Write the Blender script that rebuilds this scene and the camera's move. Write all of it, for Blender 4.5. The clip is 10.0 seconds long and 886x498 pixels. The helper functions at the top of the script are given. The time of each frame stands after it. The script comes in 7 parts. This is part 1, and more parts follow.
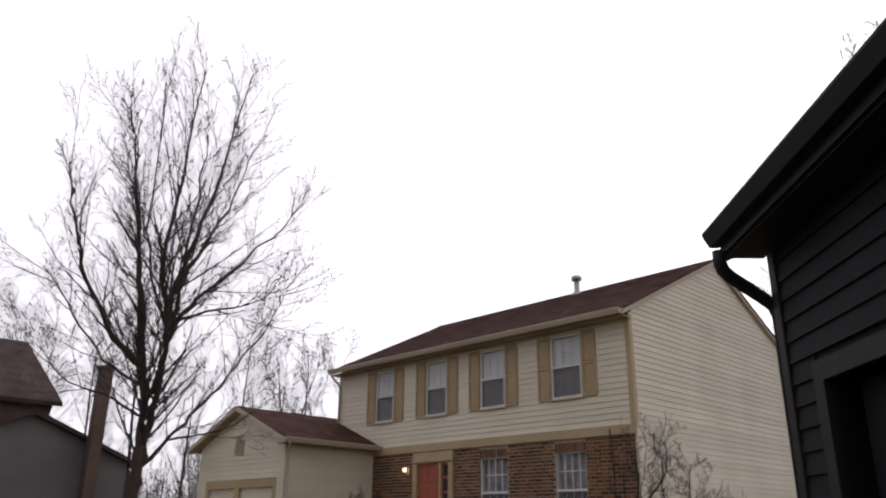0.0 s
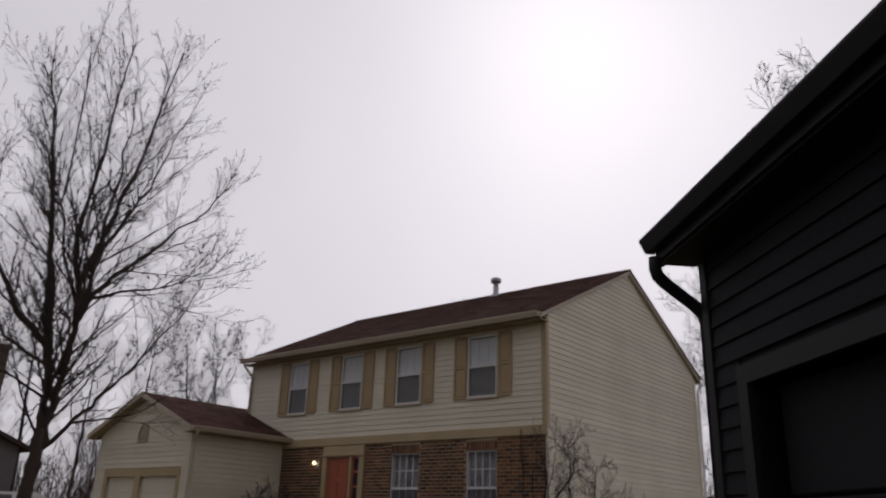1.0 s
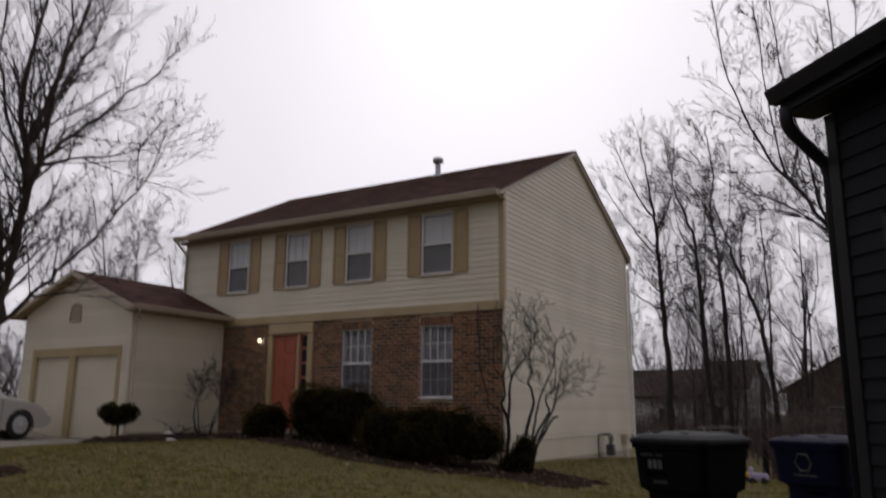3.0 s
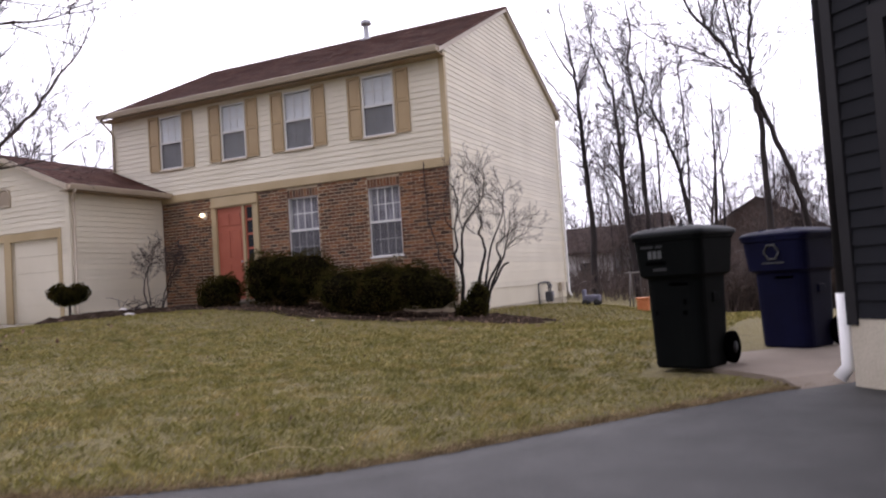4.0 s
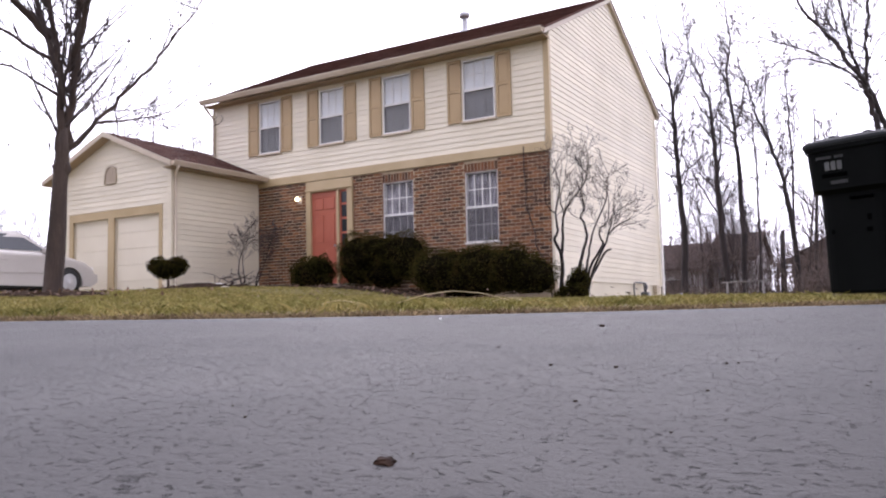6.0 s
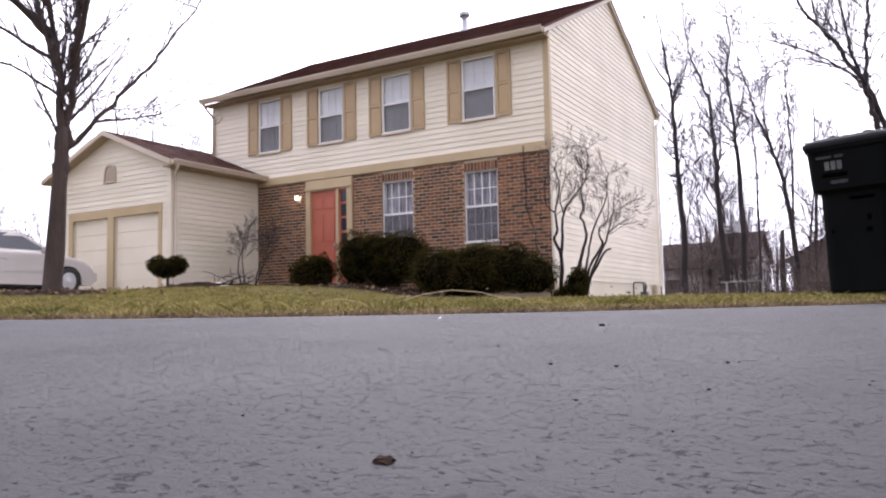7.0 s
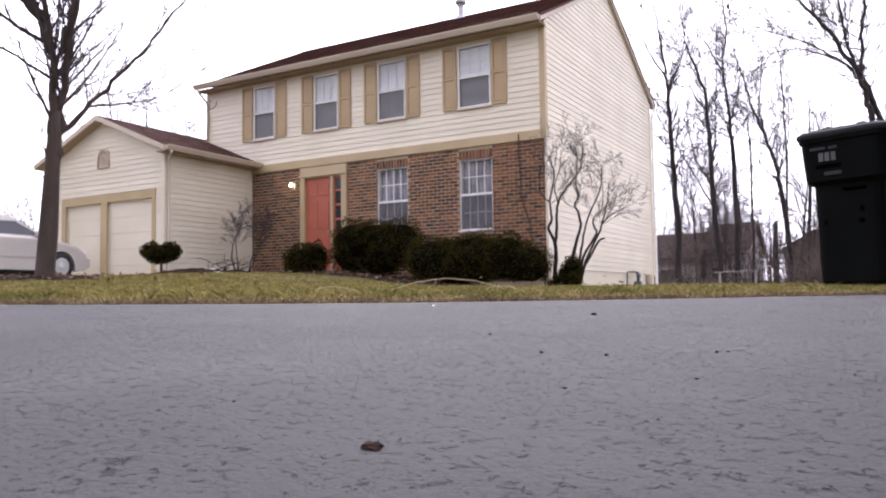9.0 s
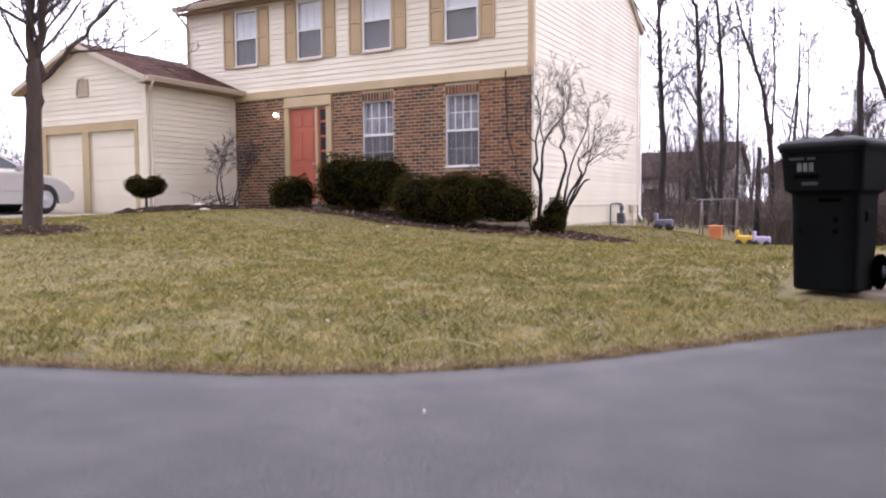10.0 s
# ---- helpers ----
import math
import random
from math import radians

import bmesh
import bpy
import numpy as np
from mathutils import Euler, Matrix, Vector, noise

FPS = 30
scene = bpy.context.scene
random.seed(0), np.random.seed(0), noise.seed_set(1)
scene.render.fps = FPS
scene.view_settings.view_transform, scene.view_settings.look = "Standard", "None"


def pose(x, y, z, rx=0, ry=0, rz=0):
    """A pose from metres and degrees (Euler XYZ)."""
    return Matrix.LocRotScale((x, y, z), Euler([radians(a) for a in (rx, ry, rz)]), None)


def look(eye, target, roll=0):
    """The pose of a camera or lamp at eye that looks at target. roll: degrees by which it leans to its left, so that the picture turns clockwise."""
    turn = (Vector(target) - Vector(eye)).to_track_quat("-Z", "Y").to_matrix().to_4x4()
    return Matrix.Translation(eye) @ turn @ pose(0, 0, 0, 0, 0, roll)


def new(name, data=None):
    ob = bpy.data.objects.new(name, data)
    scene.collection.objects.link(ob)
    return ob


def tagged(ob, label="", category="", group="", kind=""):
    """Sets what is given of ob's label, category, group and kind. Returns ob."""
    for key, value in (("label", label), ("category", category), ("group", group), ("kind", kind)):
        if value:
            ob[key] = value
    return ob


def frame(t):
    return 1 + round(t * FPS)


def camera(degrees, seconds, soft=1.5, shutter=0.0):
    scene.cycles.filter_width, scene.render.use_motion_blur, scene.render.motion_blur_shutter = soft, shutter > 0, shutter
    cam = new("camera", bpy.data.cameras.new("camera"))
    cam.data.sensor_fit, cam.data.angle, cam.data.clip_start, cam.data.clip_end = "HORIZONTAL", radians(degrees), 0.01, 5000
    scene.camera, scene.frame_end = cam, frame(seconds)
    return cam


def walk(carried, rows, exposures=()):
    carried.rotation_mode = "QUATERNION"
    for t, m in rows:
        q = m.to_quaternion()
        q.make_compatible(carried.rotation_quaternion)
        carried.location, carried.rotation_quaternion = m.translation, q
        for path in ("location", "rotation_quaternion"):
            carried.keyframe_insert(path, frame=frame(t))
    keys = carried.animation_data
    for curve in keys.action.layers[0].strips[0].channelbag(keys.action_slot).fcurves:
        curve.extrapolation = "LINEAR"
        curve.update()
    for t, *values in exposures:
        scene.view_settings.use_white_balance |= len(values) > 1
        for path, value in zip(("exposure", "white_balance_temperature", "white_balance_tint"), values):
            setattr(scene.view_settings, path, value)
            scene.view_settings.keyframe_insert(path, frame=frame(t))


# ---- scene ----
cam = camera(59.7, 10.0, soft=2.1, shutter=0.3)
PATH = [
    (0, (8.723, -14.047, 1.536), (7.376, -12.736, 2.219), 0.61),
    (0.3, (8.695, -14.030, 1.558), (7.374, -12.682, 2.221), 1.68),
    (0.5, (8.692, -14.050, 1.519), (7.373, -12.691, 2.160), 2.19),
    (0.8, (8.655, -14.136, 1.538), (7.388, -12.736, 2.197), 3.68),
    (1, (8.621, -14.195, 1.476), (7.432, -12.739, 2.159), 1.94),
    (1.5, (8.330, -14.239, 1.449), (7.209, -12.723, 2.116), 1.89),
    (2, (8.054, -14.610, 1.363), (7.053, -13.005, 2.012), -2.50),
    (2.2, (7.917, -14.642, 1.388), (6.928, -13.031, 2.042), -2.49),
    (2.5, (7.737, -14.837, 1.282), (6.811, -13.175, 1.898), -3.75),
    (2.7, (7.591, -14.648, 1.348), (6.620, -12.973, 1.851), -2.16),
    (3, (7.367, -14.740, 1.283), (6.355, -13.064, 1.692), 0.49),
    (3.2, (7.296, -14.910, 1.278), (6.384, -13.151, 1.550), -0.92),
    (4.3, (6.570, -15.378, 0.457), (5.728, -13.565, 0.543), -3.85),
    (4.5, (6.361, -15.293, 0.182), (5.395, -13.549, 0.339), 0.49),
    (4.7, (6.234, -15.180, 0.093), (5.264, -13.445, 0.314), -1.42),
    (4.9, (6.190, -15.188, 0.071), (5.285, -13.408, 0.186), 3.39),
    (5, (6.177, -15.171, 0.067), (5.167, -13.449, 0.188), -0.06),
    (5.5, (6.179, -15.169, 0.062), (5.171, -13.449, 0.221), -1.32),
    (7, (6.177, -15.166, 0.061), (5.170, -13.445, 0.218), -1.21),
    (7.5, (6.175, -15.163, 0.060), (5.167, -13.443, 0.216), -1.27),
    (8, (6.177, -15.166, 0.061), (5.163, -13.447, 0.193), -0.68),
    (8.5, (6.175, -15.167, 0.061), (5.162, -13.448, 0.193), -0.76),
    (9, (6.180, -15.167, 0.061), (5.184, -13.437, 0.187), -0.81),
    (9.2, (6.210, -15.129, 0.060), (5.215, -13.394, 0.086), -0.61),
    (9.5, (6.339, -15.337, 0.113), (5.349, -13.602, 0.017), -0.97),
    (9.7, (6.298, -15.346, 0.297), (5.324, -13.601, 0.218), -0.96),
    (10, (6.245, -15.308, 0.723), (5.282, -13.560, 0.606), -0.41),
]
walk(cam, [(t, look(eye, target, roll)) for t, eye, target, roll in PATH],
     exposures=[(0.0, -0.65, 6450, 17), (0.5, -1.25, 6450, 17), (1.0, -1.45, 6450, 17), (2.0, -1.65, 6450, 17), (2.5, -1.65, 6450, 17), (3.0, -1.25, 6450, 17), (3.2, -0.95, 6450, 17),
                (4.3, 0.70, 6050, 24), (4.5, 0.86, 6050, 24), (5.0, 0.84, 6050, 24), (9.2, 0.84, 6050, 24), (9.7, 1.04, 6050, 25), (10.0, 1.12, 6050, 26)])

# ---- light: an overcast sky and a weak, very soft sun ----
world = bpy.data.worlds.new("world")
scene.world = world
world.use_nodes = True
wn, wl = world.node_tree.nodes, world.node_tree.links
wn.clear()
sky = wn.new("ShaderNodeTexSky")
sky.sky_type = "NISHITA"
sky.sun_disc = False
sky.sun_elevation, sky.sun_rotation = radians(35), radians(-28)
sky.air_density, sky.dust_density = 1.0, 4.0
dim = wn.new("ShaderNodeMix")
dim.data_type = "RGBA"
dim.blend_type = "MULTIPLY"
dim.inputs[0].default_value = 1.0
dim.inputs[7].default_value = (0.1, 0.1, 0.1, 1)
wl.new(sky.outputs[0], dim.inputs[6])
grey = wn.new("ShaderNodeHueSaturation")
grey.inputs["Saturation"].default_value = 0.15
wl.new(dim.outputs[2], grey.inputs["Color"])
cloud_at = wn.new("ShaderNodeTexCoord")
cloud = wn.new("ShaderNodeTexNoise")
cloud.inputs["Scale"].default_value = 1.6
cloud.inputs["Detail"].default_value = 3
wl.new(cloud_at.outputs["Generated"], cloud.inputs["Vector"])
ramp = wn.new("ShaderNodeValToRGB")
ramp.color_ramp.elements[0].position, ramp.color_ramp.elements[0].color = 0.3, (0.93, 0.92, 0.96, 1)
ramp.color_ramp.elements[1].position, ramp.color_ramp.elements[1].color = 0.7, (1.05, 1.04, 1.07, 1)
wl.new(cloud.outputs[0], ramp.inputs[0])
veil = wn.new("ShaderNodeMix")
veil.data_type = "RGBA"
veil.inputs[0].default_value = 0.9
wl.new(grey.outputs[0], veil.inputs[6])
wl.new(ramp.outputs[0], veil.inputs[7])
# the cloud is brightest round the hidden sun, and dims away from it
toward = wn.new("ShaderNodeVectorMath")
toward.operation = "DOT_PRODUCT"
wl.new(cloud_at.outputs["Generated"], toward.inputs[0])
toward.inputs[1].default_value = (-0.38, 0.72, 0.58)
fall = wn.new("ShaderNodeMapRange")
fall.interpolation_type = "SMOOTHSTEP"
fall.inputs["From Min"].default_value, fall.inputs["From Max"].default_value = -0.9, 1.0
fall.inputs["To Min"].default_value, fall.inputs["To Max"].default_value = 0.58, 1.85
wl.new(toward.outputs["Value"], fall.inputs["Value"])
back = wn.new("ShaderNodeBackground")
wl.new(fall.outputs[0], back.inputs["Strength"])
wl.new(veil.outputs[2], back.inputs["Color"])
wout = wn.new("ShaderNodeOutputWorld")
wl.new(back.outputs[0], wout.inputs["Surface"])

sun_data = bpy.data.lights.new("sun", "SUN")
sun_data.energy, sun_data.angle, sun_data.color = 0.6, radians(40), (1.0, 0.96, 0.9)
sun = new("sun", sun_data)
sun.matrix_world = look((-19, 36, 29), (0, 0, 0))


# ---- materials ----
def material(name, colors, rough=0.6, scale=2.0, fine=40.0, fine_mix=0.25, bump=0.15, depth=0.004, metal=0.0,
             random_by=None, spread=0.25, spec=0.5, stretch=(1, 1, 1)):
    """Noise between two or three colours, with a fine grain on top and a bump from the grain."""
    m = bpy.data.materials.new(name)
    m.use_nodes = True
    nt = m.node_tree
    n, l = nt.nodes, nt.links
    bsdf = n["Principled BSDF"]
    where = n.new("ShaderNodeTexCoord")
    mapping = n.new("ShaderNodeMapping")
    mapping.inputs["Scale"].default_value = stretch
    l.new(where.outputs["Object"], mapping.inputs["Vector"])
    big = n.new("ShaderNodeTexNoise")
    big.inputs["Scale"].default_value, big.inputs["Detail"].default_value = scale, 5
    l.new(mapping.outputs[0], big.inputs["Vector"])
    cr = n.new("ShaderNodeValToRGB")
    cr.color_ramp.elements[0].position, cr.color_ramp.elements[1].position = 0.32, 0.68
    cr.color_ramp.elements[0].color = (*colors[0], 1)
    cr.color_ramp.elements[1].color = (*colors[-1], 1)
    if len(colors) == 3:
        e = cr.color_ramp.elements.new(0.5)
        e.color = (*colors[1], 1)
    l.new(big.outputs[0], cr.inputs[0])
    small = n.new("ShaderNodeTexNoise")
    small.inputs["Scale"].default_value, small.inputs["Detail"].default_value = fine, 4
    l.new(mapping.outputs[0], small.inputs["Vector"])
    grain = n.new("ShaderNodeMix")
    grain.data_type, grain.blend_type = "RGBA", "OVERLAY"
    grain.inputs[0].default_value = fine_mix
    l.new(cr.outputs[0], grain.inputs[6])
    l.new(small.outputs[0], grain.inputs[7])
    last = grain.outputs[2]
    if random_by:
        if random_by == "object":
            src = n.new("ShaderNodeObjectInfo").outputs["Random"]
        else:
            src = n.new("ShaderNodeNewGeometry").outputs["Random Per Island"]
        span = n.new("ShaderNodeMapRange")
        span.inputs["To Min"].default_value, span.inputs["To Max"].default_value = 1 - spread, 1 + spread
        l.new(src, span.inputs["Value"])
        hsv = n.new("ShaderNodeHueSaturation")
        l.new(span.outputs[0], hsv.inputs["Value"])
        l.new(last, hsv.inputs["Color"])
        last = hsv.outputs[0]
    l.new(last, bsdf.inputs["Base Color"])
    vary = n.new("ShaderNodeMapRange")
    vary.inputs["To Min"].default_value, vary.inputs["To Max"].default_value = max(rough - 0.1, 0.02), min(rough + 0.1, 1)
    l.new(small.outputs[0], vary.inputs["Value"])
    l.new(vary.outputs[0], bsdf.inputs["Roughness"])
    bsdf.inputs["Metallic"].default_value = metal
    bsdf.inputs["Specular IOR Level"].default_value = spec
    if bump:
        b = n.new("ShaderNodeBump")
        b.inputs["Strength"].default_value, b.inputs["Distance"].default_value = bump, depth
        l.new(small.outputs[0], b.inputs["Height"])
        l.new(b.outputs[0], bsdf.inputs["Normal"])
    return m


def palette(m, stops, share=0.75):
    """Replaces the random brightness by a random choice of colours."""
    n, l = m.node_tree.nodes, m.node_tree.links
    hsv = next(x for x in n if x.bl_idname == "ShaderNodeHueSaturation")
    span = next(x for x in n if x.bl_idname == "ShaderNodeMapRange" and any(k.to_node == hsv for k in x.outputs[0].links))
    src = span.inputs["Value"].links[0].from_socket
    cr = n.new("ShaderNodeValToRGB")
    cr.color_ramp.interpolation = "LINEAR"
    cr.color_ramp.elements[0].color = (*stops[0], 1)
    cr.color_ramp.elements[1].color = (*stops[-1], 1)
    for i, c in enumerate(stops[1:-1]):
        e = cr.color_ramp.elements.new((i + 1) / (len(stops) - 1))
        e.color = (*c, 1)
    l.new(src, cr.inputs[0])
    grain = hsv.inputs["Color"].links[0].from_node
    mix = n.new("ShaderNodeMix")
    mix.data_type = "RGBA"
    mix.inputs[0].default_value = share
    base = grain.inputs[6].links[0].from_socket
    l.new(base, mix.inputs[6])
    l.new(cr.outputs[0], mix.inputs[7])
    l.new(mix.outputs[2], grain.inputs[6])
    return m


SIDING = material("cream_vinyl", [(0.68, 0.62, 0.48), (0.76, 0.70, 0.56)], 0.45, 0.7, 30, 0.06, 0.05, 0.001, random_by="object", spread=0.05)
TRIM = material("tan_trim", [(0.43, 0.33, 0.18), (0.50, 0.39, 0.23)], 0.5, 1.2, 40, 0.08, 0.06, 0.001)
SHUTTER = material("tan_shutter", [(0.38, 0.27, 0.14), (0.44, 0.32, 0.17)], 0.5, 1.5, 50, 0.1, 0.1, 0.001)
BRICK = palette(material("brick", [(0.09, 0.045, 0.028), (0.15, 0.078, 0.044)], 0.85, 9, 160, 0.35, 0.35, 0.004, random_by="object", spread=0.3),
                [(0.028, 0.018, 0.013), (0.22, 0.081, 0.031), (0.075, 0.034, 0.019), (0.29, 0.124, 0.046), (0.032, 0.021, 0.016), (0.145, 0.056, 0.026), (0.24, 0.106, 0.044)])
BRICKS = palette(material("brick_far", [(0.09, 0.045, 0.028), (0.15, 0.078, 0.044)], 0.85, 9, 160, 0.35, 0.35, 0.004, random_by="island", spread=0.3),
                 [(0.028, 0.018, 0.013), (0.22, 0.081, 0.031), (0.075, 0.034, 0.019), (0.29, 0.124, 0.046), (0.032, 0.021, 0.016), (0.145, 0.056, 0.026), (0.24, 0.106, 0.044)])
MORTAR = material("mortar", [(0.34, 0.27, 0.185), (0.48, 0.39, 0.27)], 0.95, 6, 120, 0.3, 0.3, 0.003)
SHINGLE = material("brown_shingle", [(0.068, 0.032, 0.025), (0.105, 0.052, 0.040)], 0.95, 2.2, 90, 0.45, 0.5, 0.006, random_by="island", spread=0.22, spec=0.12)
FASCIA = material("gutter_paint", [(0.50, 0.42, 0.32), (0.58, 0.50, 0.39)], 0.4, 1.0, 40, 0.06, 0.04, 0.001)
# the trim's tan taken darker, with the shade under the eaves painted in
SHADETAN = material("soffit", [(0.30, 0.22, 0.13), (0.35, 0.26, 0.16)], 0.6, 1.0, 40, 0.06, 0.04, 0.001)
WHITE = material("white_paint", [(0.76, 0.75, 0.72), (0.82, 0.81, 0.79)], 0.4, 2.0, 60, 0.05, 0.04, 0.001)
CURTAIN = material("pale_curtain", [(0.26, 0.24, 0.27), (0.44, 0.41, 0.44)], 0.8, 4.0, 60, 0.15, 0.1, 0.004)
BLIND = material("white_blind", [(0.80, 0.80, 0.82), (0.88, 0.88, 0.90)], 0.6, 3.0, 60, 0.05, 0.04, 0.001)
DOORRED = material("red_door_paint", [(0.40, 0.105, 0.06), (0.46, 0.13, 0.075)], 0.45, 1.6, 50, 0.08, 0.05, 0.001)
GDOOR = material("garage_door_paint", [(0.70, 0.64, 0.50), (0.77, 0.71, 0.57)], 0.45, 1.0, 40, 0.06, 0.05, 0.001)
CONCRETE = material("concrete", [(0.24, 0.21, 0.17), (0.32, 0.29, 0.24)], 0.9, 1.5, 70, 0.25, 0.25, 0.004)
FOUND = material("foundation", [(0.42, 0.37, 0.28), (0.52, 0.47, 0.37)], 0.9, 2.5, 70, 0.25, 0.25, 0.004)
GALV = material("galvanised_metal", [(0.34, 0.34, 0.36), (0.46, 0.46, 0.48)], 0.45, 6, 60, 0.15, 0.08, 0.001, metal=0.8)
METER = material("grey_meter", [(0.045, 0.047, 0.055), (0.095, 0.098, 0.11)], 0.5, 8, 60, 0.15, 0.08, 0.001)
DARKSIDE = material("charcoal_siding", [(0.009, 0.0094, 0.0112), (0.014, 0.0147, 0.0172)], 0.7, 0.8, 50, 0.12, 0.15, 0.001, random_by="object", spread=0.08, spec=0.12)
DARKTRIM = material("charcoal_trim", [(0.014, 0.013, 0.014), (0.022, 0.021, 0.022)], 0.6, 1.2, 50, 0.1, 0.06, 0.001, spec=0.18)
DARKDOOR = material("charcoal_door", [(0.016, 0.016, 0.018), (0.020, 0.020, 0.022)], 0.65, 1.0, 40, 0.1, 0.08, 0.001, spec=0.12)
BARK = material("grey_bark", [(0.028, 0.019, 0.0145), (0.066, 0.045, 0.034)], 0.95, 5, 45, 0.4, 0.7, 0.02, stretch=(1, 1, 0.3))
TWIG = material("twig_bark", [(0.030, 0.022, 0.021), (0.060, 0.045, 0.041)], 0.9, 6, 60, 0.3, 0.2, 0.003, random_by="island", spread=0.25)
WOODBARK = material("woodland_bark", [(0.013, 0.0095, 0.0095), (0.034, 0.0255, 0.0245)], 0.95, 4, 40, 0.4, 0.6, 0.02, random_by="object", spread=0.3, stretch=(1, 1, 0.3))
WOODTWIG = material("woodland_twig", [(0.024, 0.0175, 0.017), (0.056, 0.042, 0.039)], 0.95, 6, 60, 0.3, 0, random_by="island", spread=0.3)
YEW = material("yew_needles", [(0.012, 0.0115, 0.0036), (0.042, 0.038, 0.010), (0.050, 0.034, 0.012)], 1.0, 3.0, 40, 0.2, 0, random_by="island", spread=0.5, spec=0.0)
# near black: the shade deep between the needles, put into the colour
YEWSHADE = material("yew_inner_shade", [(0.004, 0.0035, 0.002), (0.008, 0.007, 0.004)], 1.0, 6, 40, 0.2, 0.3, 0.02, spec=0.0)
MULCH = material("dark_mulch", [(0.022, 0.015, 0.011), (0.075, 0.054, 0.041)], 1.0, 9, 70, 0.6, 1.0, 0.04, spec=0.0)
CARPAINT = material("silver_white_paint", [(0.44, 0.415, 0.38), (0.50, 0.475, 0.44)], 0.3, 1.0, 200, 0.04, 0, metal=0.1)
RUBBER = material("black_rubber", [(0.012, 0.012, 0.012), (0.022, 0.022, 0.022)], 0.8, 6, 80, 0.2, 0.2, 0.002)
ALLOY = material("wheel_alloy", [(0.42, 0.42, 0.42), (0.52, 0.52, 0.52)], 0.4, 5, 60, 0.1, 0, metal=0.3)
TINT = material("tinted_glass", [(0.022, 0.027, 0.033), (0.036, 0.041, 0.047)], 0.06, 1, 20, 0.05, 0, spec=0.5)
REDLENS = material("red_lens", [(0.35, 0.02, 0.02), (0.45, 0.04, 0.03)], 0.15, 4, 40, 0.05, 0)
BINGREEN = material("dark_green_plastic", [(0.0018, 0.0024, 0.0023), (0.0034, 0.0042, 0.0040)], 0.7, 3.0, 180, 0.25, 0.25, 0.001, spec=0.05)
BINBLUE = material("dark_blue_plastic", [(0.0022, 0.0026, 0.016), (0.004, 0.005, 0.026)], 0.6, 3.0, 180, 0.25, 0.25, 0.001, spec=0.10)
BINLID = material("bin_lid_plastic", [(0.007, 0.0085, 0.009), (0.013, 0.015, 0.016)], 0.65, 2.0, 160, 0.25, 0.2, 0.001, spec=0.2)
FAINTMARK = material("worn_marking", [(0.013, 0.0135, 0.0135), (0.025, 0.026, 0.026)], 0.8, 20, 80, 0.3, 0)
DARKSLOT = material("dark_slot", [(0.0008, 0.0008, 0.0009), (0.0014, 0.0014, 0.0015)], 1.0, 8, 80, 0.2, 0, spec=0.0)
PALEMARK = material("pale_marking", [(0.045, 0.047, 0.046), (0.085, 0.088, 0.085)], 0.7, 20, 80, 0.3, 0)
BROWNWALL = material("brown_siding", [(0.075, 0.048, 0.036), (0.11, 0.072, 0.055)], 0.7, 0.8, 30, 0.15, 0.1, 0.002)
GREYWALL = material("grey_siding", [(0.11, 0.10, 0.105), (0.15, 0.14, 0.145)], 0.7, 0.8, 30, 0.15, 0.1, 0.002)
BROWNROOF = material("far_brown_roof", [(0.044, 0.031, 0.028), (0.078, 0.056, 0.050)], 0.95, 1.5, 40, 0.3, 0.3, 0.01, spec=0.1)
TANWALL = material("pale_far_siding", [(0.50, 0.47, 0.46), (0.60, 0.57, 0.56)], 0.7, 0.8, 30, 0.15, 0.1, 0.002)
THICKET = material("thicket_bark", [(0.050, 0.035, 0.029), (0.105, 0.076, 0.063)], 0.95, 3, 40, 0.3, 0, random_by="island", spread=0.35)
SASH = material("window_sash_paint", [(0.70, 0.69, 0.67), (0.77, 0.76, 0.74)], 0.45, 2.0, 60, 0.06, 0.04, 0.001)
WOOD = material("weathered_wood", [(0.20, 0.15, 0.10), (0.32, 0.25, 0.17)], 0.85, 4, 60, 0.35, 0.3, 0.003, stretch=(1, 1, 0.2))
GREYWOOD = material("greyed_wood", [(0.13, 0.12, 0.115), (0.23, 0.215, 0.205)], 0.9, 4, 60, 0.35, 0.3, 0.003, stretch=(1, 1, 0.2))
YELLOWP = material("yellow_plastic", [(0.62, 0.40, 0.04), (0.72, 0.48, 0.06)], 0.4, 5, 60, 0.08, 0)
LILAC = material("lilac_plastic", [(0.42, 0.36, 0.55), (0.52, 0.45, 0.66)], 0.4, 5, 60, 0.08, 0)
LILACGREY = material("grey_lilac_plastic", [(0.10, 0.10, 0.15), (0.19, 0.19, 0.26)], 0.5, 5, 60, 0.1, 0)
DARKBARK = material("dark_shrub_bark", [(0.007, 0.0052, 0.0050), (0.020, 0.015, 0.0135)], 0.95, 6, 50, 0.4, 0.5, 0.006)
ORANGEP = material("orange_plastic", [(0.55, 0.17, 0.06), (0.66, 0.24, 0.09)], 0.45, 5, 60, 0.08, 0)
STONE = material("pale_stone", [(0.45, 0.42, 0.38), (0.62, 0.58, 0.54)], 0.85, 14, 90, 0.3, 0.4, 0.01)
GRIT = material("dark_grit", [(0.010, 0.006, 0.005), (0.035, 0.020, 0.013)], 0.95, 40, 200, 0.4, 0.4, 0.002, spec=0.1)
STRAW = material("dry_straw", [(0.42, 0.34, 0.18), (0.55, 0.46, 0.27)], 0.8, 10, 100, 0.2, 0)
